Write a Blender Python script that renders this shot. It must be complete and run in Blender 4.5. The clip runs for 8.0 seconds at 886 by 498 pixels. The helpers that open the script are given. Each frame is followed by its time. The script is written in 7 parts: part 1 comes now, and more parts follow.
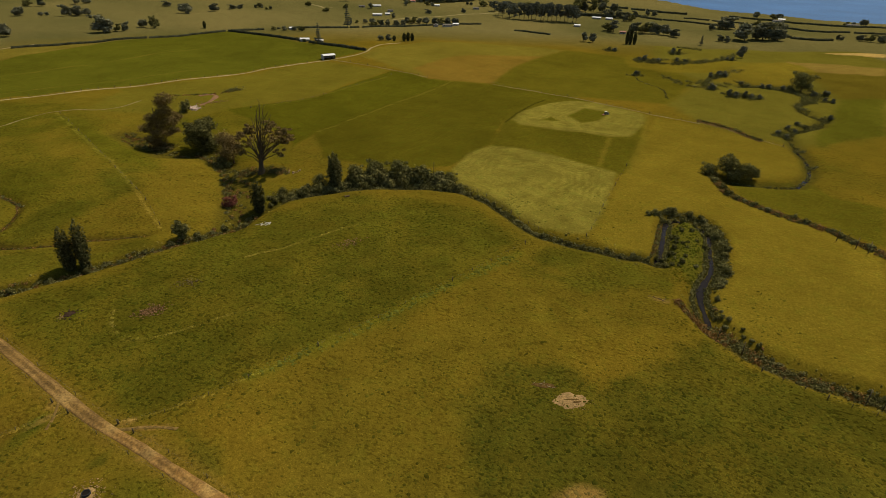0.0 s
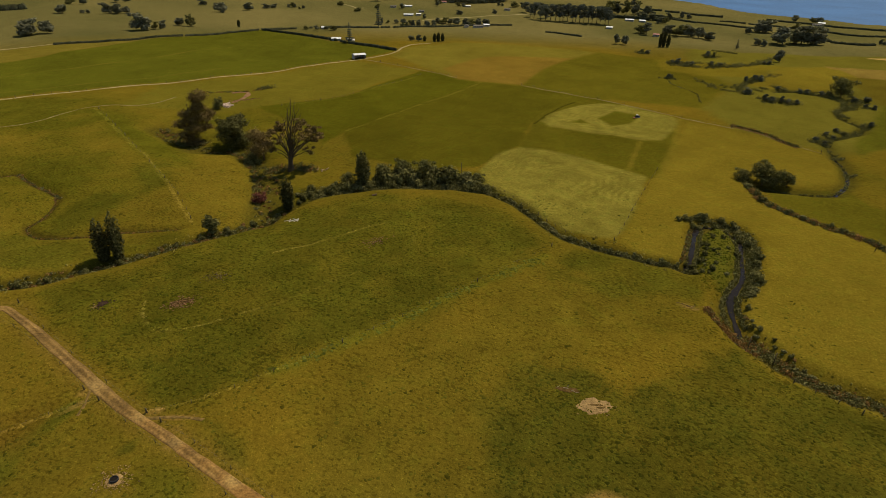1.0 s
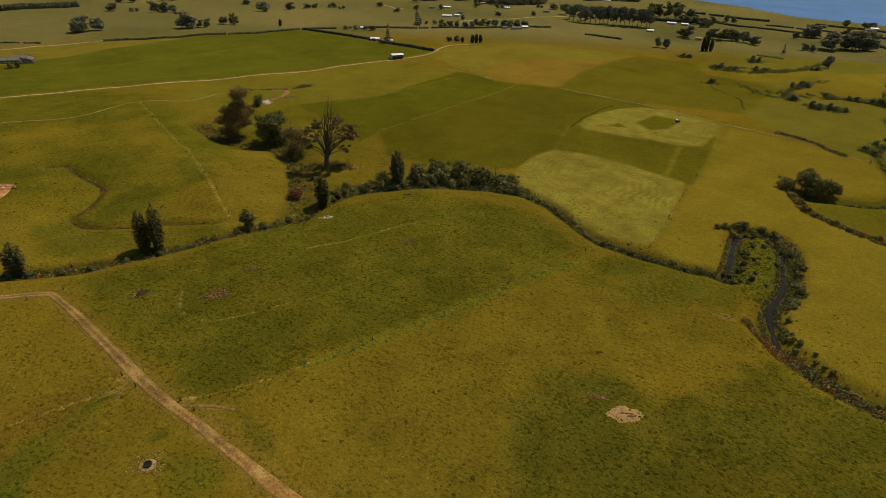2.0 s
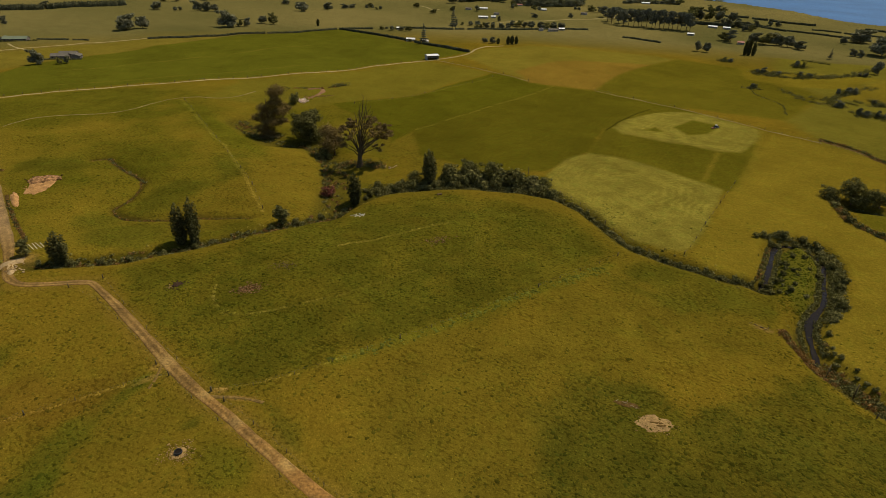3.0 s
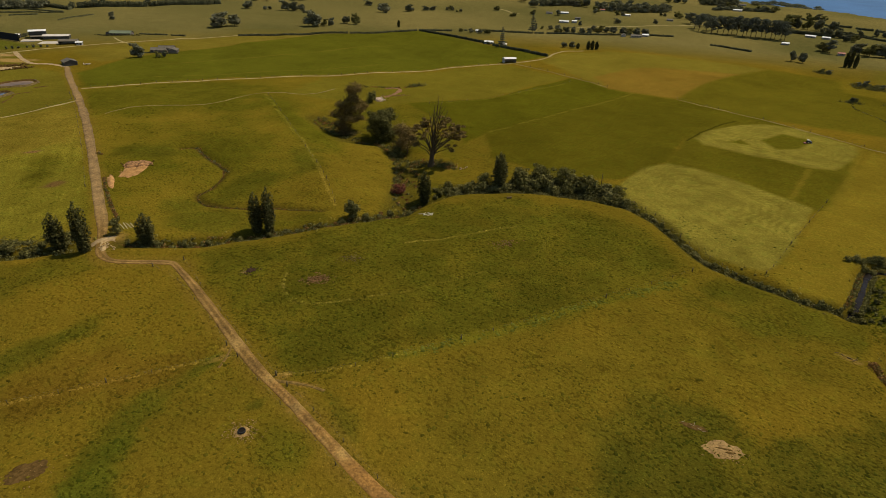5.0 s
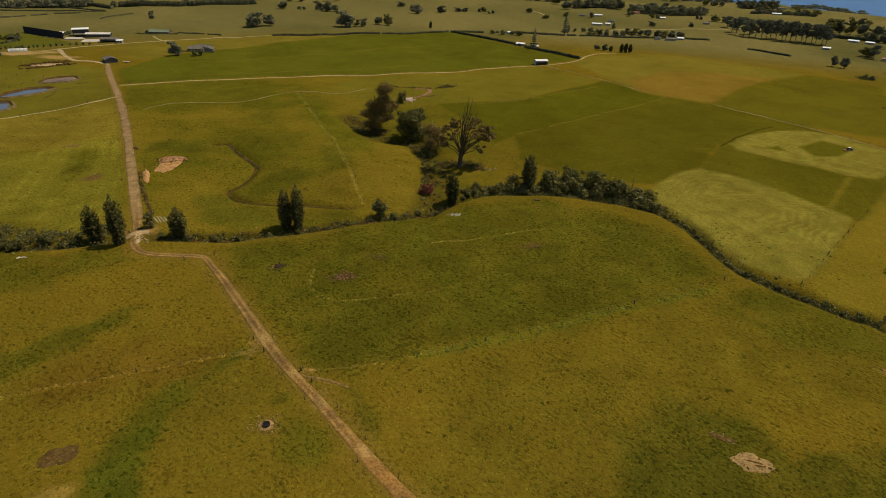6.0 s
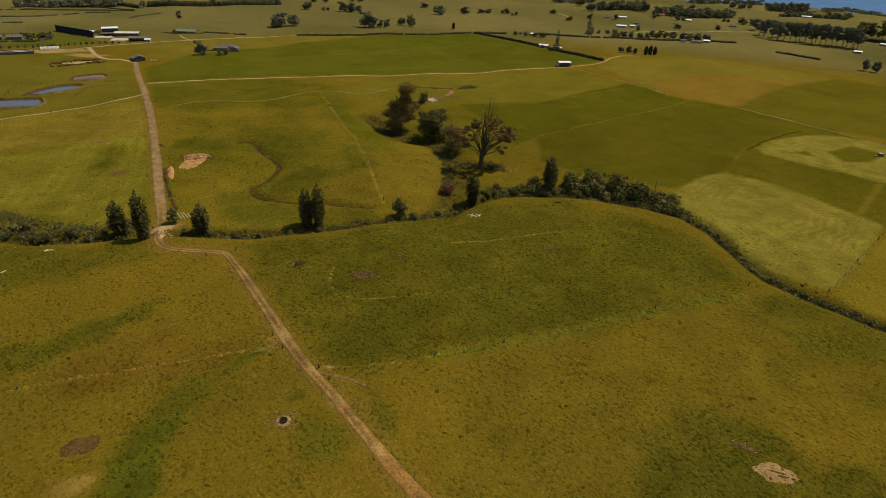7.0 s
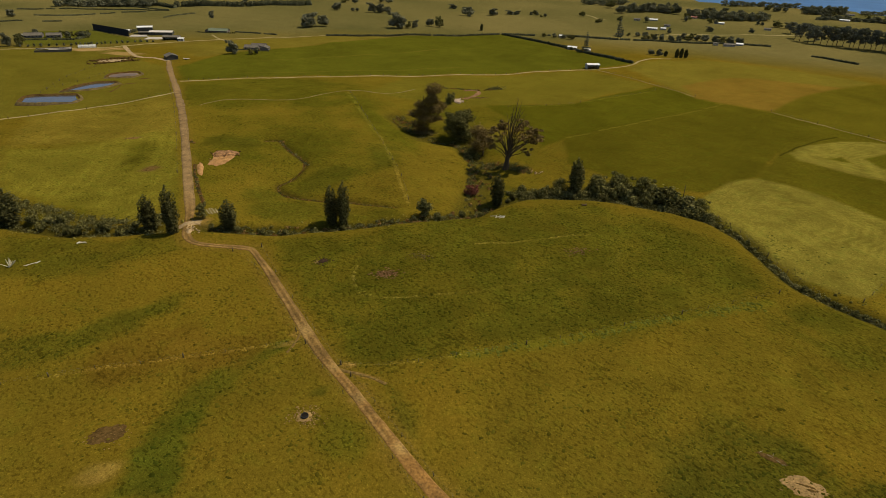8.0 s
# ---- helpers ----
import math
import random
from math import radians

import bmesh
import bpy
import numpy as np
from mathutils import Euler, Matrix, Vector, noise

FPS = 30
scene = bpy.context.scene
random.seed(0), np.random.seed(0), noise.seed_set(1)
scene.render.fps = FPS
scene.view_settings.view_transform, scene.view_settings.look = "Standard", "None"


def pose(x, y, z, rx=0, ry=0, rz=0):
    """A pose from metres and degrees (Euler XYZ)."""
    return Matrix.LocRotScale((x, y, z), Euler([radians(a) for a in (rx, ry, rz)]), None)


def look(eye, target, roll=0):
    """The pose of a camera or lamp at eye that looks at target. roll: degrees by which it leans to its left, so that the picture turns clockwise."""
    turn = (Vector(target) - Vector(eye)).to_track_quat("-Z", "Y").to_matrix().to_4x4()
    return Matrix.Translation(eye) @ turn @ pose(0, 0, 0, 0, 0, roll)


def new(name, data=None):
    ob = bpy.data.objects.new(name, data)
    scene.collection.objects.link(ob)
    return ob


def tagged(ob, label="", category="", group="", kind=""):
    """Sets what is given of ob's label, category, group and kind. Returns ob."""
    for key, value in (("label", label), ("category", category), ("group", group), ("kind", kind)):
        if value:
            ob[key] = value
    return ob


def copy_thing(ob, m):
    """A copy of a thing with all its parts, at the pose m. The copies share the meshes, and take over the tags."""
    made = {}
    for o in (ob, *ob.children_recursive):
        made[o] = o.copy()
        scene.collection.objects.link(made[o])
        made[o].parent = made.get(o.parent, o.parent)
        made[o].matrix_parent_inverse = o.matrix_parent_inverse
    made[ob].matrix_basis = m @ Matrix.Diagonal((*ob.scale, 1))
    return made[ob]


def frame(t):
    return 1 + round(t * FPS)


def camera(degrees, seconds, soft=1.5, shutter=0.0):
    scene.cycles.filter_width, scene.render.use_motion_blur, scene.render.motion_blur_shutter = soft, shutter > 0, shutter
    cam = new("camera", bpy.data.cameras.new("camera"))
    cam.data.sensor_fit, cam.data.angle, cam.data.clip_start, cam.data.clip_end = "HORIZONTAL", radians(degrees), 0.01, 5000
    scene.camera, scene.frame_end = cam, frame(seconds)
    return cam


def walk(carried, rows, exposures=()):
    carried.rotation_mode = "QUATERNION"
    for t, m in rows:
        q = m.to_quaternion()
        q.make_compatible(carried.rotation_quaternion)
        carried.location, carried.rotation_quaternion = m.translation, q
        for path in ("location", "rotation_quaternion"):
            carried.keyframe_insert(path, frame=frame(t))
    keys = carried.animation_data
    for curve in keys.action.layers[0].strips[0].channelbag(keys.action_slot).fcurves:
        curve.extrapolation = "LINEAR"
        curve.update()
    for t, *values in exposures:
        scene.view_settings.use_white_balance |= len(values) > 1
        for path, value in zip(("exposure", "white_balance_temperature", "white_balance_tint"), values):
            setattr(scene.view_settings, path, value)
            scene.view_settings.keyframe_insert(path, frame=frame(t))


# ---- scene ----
# ---------------------------------------------------------------- camera
cam = camera(74.53, 8.0, 0.6)
# seconds, x, y, z, yaw to the left, pitch, lean to the left
PATH = [
    (0.0, 0.10, -0.04, 100.22, 0.00, -28.50, 1.58),
    (0.5, -0.07, 0.02, 100.08, 1.22, -28.50, 1.64),
    (1.0, -0.24, 0.09, 99.93, 2.77, -28.49, 1.70),
    (1.5, -0.41, 0.15, 99.77, 4.56, -28.48, 1.76),
    (3.0, -0.88, 0.34, 99.23, 9.52, -28.44, 1.91),
    (3.5, -1.03, 0.41, 99.03, 11.36, -28.42, 1.95),
    (4.0, -1.17, 0.47, 98.82, 13.30, -28.40, 1.99),
    (4.5, -1.31, 0.54, 98.61, 15.06, -28.38, 2.03),
    (6.0, -1.70, 0.74, 97.90, 19.67, -28.30, 2.11),
    (6.5, -1.82, 0.80, 97.65, 20.71, -28.27, 2.13),
    (7.0, -1.94, 0.87, 97.39, 21.77, -28.24, 2.14),
    (7.5, -2.05, 0.94, 97.11, 23.05, -28.21, 2.16),
    (8.0, -2.15, 1.00, 96.83, 24.36, -28.18, 2.16),
]


def aim(x, y, z, yaw, pitch, lean):
    a, p = radians(yaw), radians(pitch)
    return look((x, y, z), (x - math.sin(a) * math.cos(p), y + math.cos(a) * math.cos(p), z + math.sin(p)), lean)


walk(cam, [(r[0], aim(*r[1:])) for r in PATH], [(0.0, 0.14), (8.0, 0.14)])

# ---------------------------------------------------------------- light
SUN_AZ, SUN_EL = 45.0, 60.0
world = bpy.data.worlds.new("daylight")
scene.world = world
world.use_nodes = True
sky = world.node_tree.nodes.new("ShaderNodeTexSky")
sky.sky_type, sky.sun_disc = "NISHITA", False
sky.sun_elevation, sky.sun_rotation = radians(SUN_EL), radians(SUN_AZ)
sky.air_density, sky.dust_density = 1.0, 0.6
world.node_tree.links.new(sky.outputs[0], world.node_tree.nodes["Background"].inputs[0])
world.node_tree.nodes["Background"].inputs[1].default_value = 0.075
sun = new("sun", bpy.data.lights.new("sun", "SUN"))
sun.data.energy, sun.data.angle, sun.data.color = 3.35, radians(0.55), (1.0, 0.9, 0.72)
sun.matrix_world = look((Vector((math.sin(radians(SUN_AZ)) * math.cos(radians(SUN_EL)), math.cos(radians(SUN_AZ)) * math.cos(radians(SUN_EL)),
                                 math.sin(radians(SUN_EL)))) * 300).to_tuple(), (0, 0, 0))

# ---------------------------------------------------------------- materials
def surface(name, base, rough=0.85, metal=0.0, grain=4.0, spread=0.25, blotch=0.3, blotch_spread=0.15, bump=0.3, depth=0.05, attribute="", islands=0.0, per_object=0.0, spec=0.3):
    """A procedural surface: base colour varied at two scales in metres, by island and by object, with fine relief."""
    m = bpy.data.materials.new(name)
    m.use_nodes = True
    nt = m.node_tree
    bsdf = nt.nodes["Principled BSDF"]
    bsdf.inputs["Roughness"].default_value, bsdf.inputs["Metallic"].default_value = rough, metal
    bsdf.inputs["Specular IOR Level"].default_value = spec

    def node(kind, **values):
        n = nt.nodes.new(kind)
        for key, value in values.items():
            n.inputs[key].default_value = value
        return n
    coord = node("ShaderNodeTexCoord")
    if attribute:
        src = nt.nodes.new("ShaderNodeAttribute")
        src.attribute_name = attribute
        colour = src.outputs["Color"]
    else:
        rgb = nt.nodes.new("ShaderNodeRGB")
        rgb.outputs[0].default_value = (*base, 1)
        colour = rgb.outputs[0]
    factor = None

    def scaled(socket, low, high):
        r = node("ShaderNodeMapRange")
        r.inputs["From Min"].default_value, r.inputs["From Max"].default_value = 0.3, 0.7
        r.inputs["To Min"].default_value, r.inputs["To Max"].default_value = low, high
        nt.links.new(socket, r.inputs["Value"])
        return r.outputs[0]
    parts = []
    fine = node("ShaderNodeTexNoise", Scale=grain, Detail=5.0, Roughness=0.65)
    nt.links.new(coord.outputs["Object"], fine.inputs["Vector"])
    parts.append(scaled(fine.outputs[0], 1 - spread, 1 + spread))
    wide = node("ShaderNodeTexNoise", Scale=blotch, Detail=3.0)
    nt.links.new(coord.outputs["Object"], wide.inputs["Vector"])
    parts.append(scaled(wide.outputs[0], 1 - blotch_spread, 1 + blotch_spread))
    if islands:
        geo = node("ShaderNodeNewGeometry")
        r = node("ShaderNodeMapRange")
        r.inputs["To Min"].default_value, r.inputs["To Max"].default_value = 1 - islands, 1 + islands
        nt.links.new(geo.outputs["Random Per Island"], r.inputs["Value"])
        parts.append(r.outputs[0])
    if per_object:
        info = node("ShaderNodeObjectInfo")
        r = node("ShaderNodeMapRange")
        r.inputs["To Min"].default_value, r.inputs["To Max"].default_value = 1 - per_object, 1 + per_object
        nt.links.new(info.outputs["Random"], r.inputs["Value"])
        parts.append(r.outputs[0])
    factor = parts[0]
    for p in parts[1:]:
        mul = node("ShaderNodeMath")
        mul.operation = "MULTIPLY"
        nt.links.new(factor, mul.inputs[0])
        nt.links.new(p, mul.inputs[1])
        factor = mul.outputs[0]
    tint = node("ShaderNodeVectorMath")
    tint.operation = "SCALE"
    nt.links.new(colour, tint.inputs[0])
    nt.links.new(factor, tint.inputs["Scale"])
    nt.links.new(tint.outputs[0], bsdf.inputs["Base Color"])
    if bump:
        b = node("ShaderNodeBump", Strength=bump, Distance=depth)
        nt.links.new(fine.outputs[0], b.inputs["Height"])
        nt.links.new(b.outputs[0], bsdf.inputs["Normal"])
    return m


def foliage(name, base, spread=0.35):
    m = surface(name, base, rough=0.7, grain=1.5, spread=0.2, blotch=0.25, blotch_spread=0.2, bump=0.0, islands=spread, per_object=0.15, spec=0.0)
    nt = m.node_tree
    bsdf, out = nt.nodes["Principled BSDF"], nt.nodes["Material Output"]
    thin = nt.nodes.new("ShaderNodeBsdfTranslucent")
    thin.inputs[0].default_value = (base[0] * 1.1, base[1] * 1.15, base[2] * 0.7, 1)
    mix = nt.nodes.new("ShaderNodeMixShader")
    mix.inputs[0].default_value = 0.24
    nt.links.new(bsdf.outputs[0], mix.inputs[1])
    nt.links.new(thin.outputs[0], mix.inputs[2])
    nt.links.new(mix.outputs[0], out.inputs[0])
    return m


def pasture(name, speck=0.46):
    """Grazed grass: the field's colour, mottled in tufts, clumps and droppings-greened patches."""
    m = bpy.data.materials.new(name)
    m.use_nodes = True
    nt = m.node_tree
    bsdf = nt.nodes["Principled BSDF"]
    bsdf.inputs["Roughness"].default_value, bsdf.inputs["Specular IOR Level"].default_value = 1.0, 0.0
    coord = nt.nodes.new("ShaderNodeTexCoord")
    src = nt.nodes.new("ShaderNodeAttribute")
    src.attribute_name = "tint"

    def noise_at(size, detail, rough=0.6):
        n = nt.nodes.new("ShaderNodeTexNoise")
        n.inputs["Scale"].default_value, n.inputs["Detail"].default_value, n.inputs["Roughness"].default_value = 1 / size, detail, rough
        nt.links.new(coord.outputs["Object"], n.inputs["Vector"])
        return n.outputs[0]

    def span(value, a, b, low, high):
        r = nt.nodes.new("ShaderNodeMapRange")
        for key, v in (("From Min", a), ("From Max", b), ("To Min", low), ("To Max", high)):
            r.inputs[key].default_value = v
        nt.links.new(value, r.inputs["Value"])
        return r.outputs[0]

    def times(a, b):
        n = nt.nodes.new("ShaderNodeMath")
        n.operation = "MULTIPLY"
        nt.links.new(a, n.inputs[0])
        nt.links.new(b, n.inputs[1])
        return n.outputs[0]
    fine, tuft, clump, wide = noise_at(0.3, 3.0, 0.75), noise_at(0.8, 3.0, 0.65), noise_at(4.5, 4.0), noise_at(13.0, 3.0)
    shade = times(times(span(fine, 0.3, 0.7, 0.73, 1.27), span(tuft, 0.3, 0.7, 0.80, 1.20)), times(span(clump, 0.3, 0.7, 0.92, 1.08), span(wide, 0.3, 0.7, 0.95, 1.05)))
    # short grazing lines that run across the slope
    turned = nt.nodes.new("ShaderNodeMapping")
    turned.vector_type = "TEXTURE"
    turned.inputs["Rotation"].default_value, turned.inputs["Scale"].default_value = (0, 0, radians(-25)), (1.7, 1.0, 1.0)
    nt.links.new(coord.outputs["Object"], turned.inputs["Vector"])
    lines = nt.nodes.new("ShaderNodeTexNoise")
    lines.inputs["Scale"].default_value, lines.inputs["Detail"].default_value, lines.inputs["Roughness"].default_value = 0.75, 3.0, 0.6
    nt.links.new(turned.outputs[0], lines.inputs["Vector"])
    shade = times(shade, span(lines.outputs[0], 0.32, 0.68, 0.92, 1.08))
    # dark dashes paint rank tufts along with the small shadows they cast
    dashes = nt.nodes.new("ShaderNodeTexNoise")
    dashes.inputs["Scale"].default_value, dashes.inputs["Detail"].default_value, dashes.inputs["Roughness"].default_value = 1.35, 1.5, 0.5
    nt.links.new(turned.outputs[0], dashes.inputs["Vector"])
    spots, gather_at = dashes.outputs[0], noise_at(9.0, 3.0)
    dark = span(times(spots, span(gather_at, 0.35, 0.65, 0.9, 1.1)), 0.575, 0.635, 1.0, 1.0 - speck)
    # how strongly a field is spotted with clumps comes with its colour
    strength = nt.nodes.new("ShaderNodeMix")
    strength.data_type = "FLOAT"
    strength.inputs["A"].default_value = 1.0
    nt.links.new(src.outputs["Alpha"], strength.inputs["Factor"])
    nt.links.new(dark, strength.inputs["B"])
    shade = times(shade, strength.outputs["Result"])
    stalks = span(noise_at(0.55, 1.0, 0.5), 0.66, 0.74, 1.0, 1.45)
    shade = times(shade, stalks)
    scale = nt.nodes.new("ShaderNodeVectorMath")
    scale.operation = "SCALE"
    nt.links.new(src.outputs["Color"], scale.inputs[0])
    nt.links.new(shade, scale.inputs["Scale"])
    # greener where the growth is rank
    rank = nt.nodes.new("ShaderNodeMix")
    rank.data_type, rank.blend_type = "RGBA", "MULTIPLY"
    rank.inputs["B"].default_value = (0.68, 0.92, 0.8, 1)
    nt.links.new(span(clump, 0.5, 0.66, 0.0, 0.3), rank.inputs["Factor"])
    nt.links.new(scale.outputs[0], rank.inputs["A"])
    nt.links.new(rank.outputs["Result"], bsdf.inputs["Base Color"])
    bump = nt.nodes.new("ShaderNodeBump")
    bump.inputs["Strength"].default_value, bump.inputs["Distance"].default_value = 0.8, 0.25
    nt.links.new(tuft, bump.inputs["Height"])
    nt.links.new(bump.outputs[0], bsdf.inputs["Normal"])
    return m


GRASS = pasture("pasture")
GRAVEL = surface("race_gravel", (0.34, 0.22, 0.1), attribute="tint", rough=0.95, grain=1.9, spread=0.5, blotch=0.3, blotch_spread=0.3, bump=0.2, depth=0.12, spec=0.15)
PALE_GRAVEL = surface("pale_gravel", (0.28, 0.215, 0.075), rough=0.95, grain=1.5, spread=0.2, blotch=0.1, blotch_spread=0.2, bump=0.4, depth=0.1, spec=0.15)
WORN = surface("worn_path", (0.18, 0.138, 0.038), rough=0.95, grain=1.5, spread=0.35, blotch=0.3, blotch_spread=0.3, bump=0.4, depth=0.1, spec=0.1)
RED_WORN = surface("red_worn_path", (0.15, 0.092, 0.022), rough=0.95, grain=1.5, spread=0.5, blotch=0.5, blotch_spread=0.3, bump=0.4, depth=0.1, spec=0.1)
CLAY = surface("bare_clay", (0.37, 0.195, 0.066), rough=0.95, grain=1.6, spread=0.3, blotch=0.4, blotch_spread=0.25, bump=0.8, depth=0.3, spec=0.1)
SPOIL = surface("clay_spoil", (0.27, 0.14, 0.055), rough=0.95, grain=1.0, spread=0.75, blotch=0.5, blotch_spread=0.35, bump=1.0, depth=0.5, spec=0.1)
PALE_EARTH = surface("pale_earth", (0.34, 0.235, 0.11), rough=0.95, grain=1.4, spread=0.35, blotch=0.3, blotch_spread=0.25, bump=0.6, depth=0.2, spec=0.1)
TRAMPLED = surface("trampled_earth", (0.27, 0.168, 0.06), rough=0.95, grain=1.8, spread=0.45, blotch=0.5, blotch_spread=0.2, bump=0.8, depth=0.2, spec=0.1)
CHAR = surface("charred_ash", (0.05, 0.03, 0.018), rough=1.0, grain=3.0, spread=0.5, bump=0.6, depth=0.1, spec=0.0)
CLAY_DARK = surface("rusty_earth", (0.2, 0.105, 0.045), rough=0.95, grain=1.6, spread=0.4, blotch=0.4, blotch_spread=0.3, bump=0.8, depth=0.3, spec=0.1)
MUD = surface("mud", (0.092, 0.054, 0.016), rough=1.0, grain=1.6, spread=0.4, blotch=0.4, blotch_spread=0.25, bump=0.8, depth=0.2, spec=0.0)
WATER = surface("stream_water", (0.018, 0.014, 0.010), rough=0.25, grain=0.8, spread=0.2, blotch=0.1, bump=0.3, depth=0.05, spec=0.05)
SEA = surface("sea_water", (0.045, 0.125, 0.26), rough=0.6, grain=0.15, spread=0.12, blotch=0.01, blotch_spread=0.15, bump=0.3, depth=0.6, spec=0.12)
POND = surface("pond_water", (0.07, 0.065, 0.06), rough=0.1, grain=0.5, spread=0.2, blotch=0.1, bump=0.05, depth=0.03, spec=0.6)
BARK = surface("bark", (0.115, 0.072, 0.028), rough=0.95, grain=3.0, spread=0.3, bump=0.7, depth=0.08)
DEADWOOD = surface("dead_wood", (0.36, 0.31, 0.19), rough=0.9, grain=3.0, spread=0.25, bump=0.5, depth=0.05)
POST = surface("weathered_post", (0.1, 0.076, 0.032), rough=0.95, grain=5.0, spread=0.3, bump=0.5, per_object=0.3)
WIRE = surface("fence_wire", (0.16, 0.15, 0.13), rough=0.7, metal=0.5, bump=0.0)
ROOF_WHITE = surface("white_roof_sheet", (0.8, 0.77, 0.68), rough=0.4, grain=2.0, spread=0.06, blotch=0.3, blotch_spread=0.08, bump=0.1, spec=0.5)
ROOF_GREY = surface("grey_roof_sheet", (0.14, 0.118, 0.084), rough=0.8, grain=2.0, spread=0.15, blotch=0.3, blotch_spread=0.2, bump=0.1, spec=0.15)
ROOF_PALE = surface("pale_roof_sheet", (0.6, 0.53, 0.43), rough=0.6, grain=2.0, spread=0.12, blotch=0.3, blotch_spread=0.15, bump=0.1)
WALL_BROWN = surface("brown_weatherboard", (0.17, 0.14, 0.11), rough=0.85, grain=3.0, spread=0.15, blotch=0.4, blotch_spread=0.1, bump=0.2, per_object=0.15)
ROOF_GREEN = surface("green_roof_sheet", (0.15, 0.17, 0.095), rough=0.7, grain=2.0, spread=0.1, blotch=0.3, blotch_spread=0.12, bump=0.1)
ROOF_RED = surface("red_roof_sheet", (0.35, 0.12, 0.07), rough=0.6, grain=2.0, spread=0.15, blotch=0.3, blotch_spread=0.15, bump=0.1)
WALL = surface("painted_boards", (0.36, 0.33, 0.28), rough=0.8, grain=3.0, spread=0.1, blotch=0.4, blotch_spread=0.1, bump=0.2, per_object=0.15)
WALL_DARK = surface("dark_cladding", (0.07, 0.063, 0.048), rough=0.7, grain=3.0, spread=0.2, blotch=0.4, bump=0.2)
CONCRETE = surface("concrete", (0.44, 0.38, 0.29), rough=0.9, grain=1.5, spread=0.12, blotch=0.15, blotch_spread=0.15, bump=0.2)
GLASS = surface("dark_glass", (0.02, 0.025, 0.03), rough=0.08, bump=0.0, spec=0.6)
RUBBER = surface("black_rubber", (0.025, 0.025, 0.025), rough=0.8, bump=0.2)
CLOTH_NET = surface("black_windbreak_net", (0.015, 0.015, 0.016), rough=0.9, bump=0.2)
PAINT_BLUE = surface("blue_tractor_paint", (0.02, 0.03, 0.07), rough=0.4, bump=0.0, spec=0.5)
LEAF_DARK = foliage("dark_leaves", (0.13, 0.117, 0.036), 0.7)
LEAF_MID = foliage("olive_leaves", (0.148, 0.132, 0.042), 0.6)
LEAF_POPLAR = foliage("poplar_leaves", (0.086, 0.08, 0.027), 0.65)
LEAF_BROWN = foliage("brown_leaves", (0.175, 0.12, 0.042), 0.5)
LEAF_RED = foliage("copper_leaves", (0.19, 0.07, 0.045))
# far foliage: these colours are raised and greyed to carry distance haze
LEAF_PINE = foliage("hazed_pine_needles", (0.115, 0.117, 0.085))
LEAF_FAR = foliage("hazed_shelter_leaves", (0.152, 0.144, 0.082), 0.55)
LEAF_HEDGE = foliage("hazed_hedge_leaves", (0.092, 0.09, 0.045))
LEAF_SCRUB = foliage("scrub_leaves", (0.18, 0.16, 0.055), 0.6)
LEAF_DRY = foliage("dry_scrub_leaves", (0.27, 0.148, 0.045), 0.45)
TUFT = surface("rank_grass", (0.06, 0.06, 0.006), attribute="tint", rough=1.0, grain=2.5, spread=0.2, blotch=0.3, blotch_spread=0.1, bump=0.0, islands=0.3, spec=0.0)
STRAW = foliage("pale_dry_grass", (0.2, 0.16, 0.03), 0.35)

# ---------------------------------------------------------------- lie of the land
def value_noise(x, y, size, seed=0):
    """Smooth noise from 0 to 1 with cells of that size."""
    u, v = np.asarray(x, float) / size, np.asarray(y, float) / size
    i, j = np.floor(u).astype(np.int64), np.floor(v).astype(np.int64)
    fu, fv = u - i, v - j
    fu, fv = fu * fu * (3 - 2 * fu), fv * fv * (3 - 2 * fv)

    def corner(a, b):
        n = (a * 374761393 + b * 668265263 + seed * 974634777) & 0x7FFFFFFF
        n = ((n ^ (n >> 13)) * 1274126177) & 0x7FFFFFFF
        return ((n ^ (n >> 16)) & 0xFFFF) / 65535.0
    return (corner(i, j) * (1 - fu) + corner(i + 1, j) * fu) * (1 - fv) + (corner(i, j + 1) * (1 - fu) + corner(i + 1, j + 1) * fu) * fv


def mound(x, y, cx, cy, sx, sy, rise, turn=0.0):
    c, s = math.cos(math.radians(turn)), math.sin(math.radians(turn))
    u, v = (x - cx) * c + (y - cy) * s, -(x - cx) * s + (y - cy) * c
    return rise * np.exp(-0.5 * ((u / sx) ** 2 + (v / sy) ** 2))


def along(x, y, line):
    """Distance to a polyline."""
    best = np.full(np.shape(x), 1e9)
    for (ax, ay), (bx, by) in zip(line[:-1], line[1:]):
        dx, dy = bx - ax, by - ay
        s = np.clip(((x - ax) * dx + (y - ay) * dy) / (dx * dx + dy * dy + 1e-9), 0, 1)
        best = np.minimum(best, np.hypot(x - ax - s * dx, y - ay - s * dy))
    return best


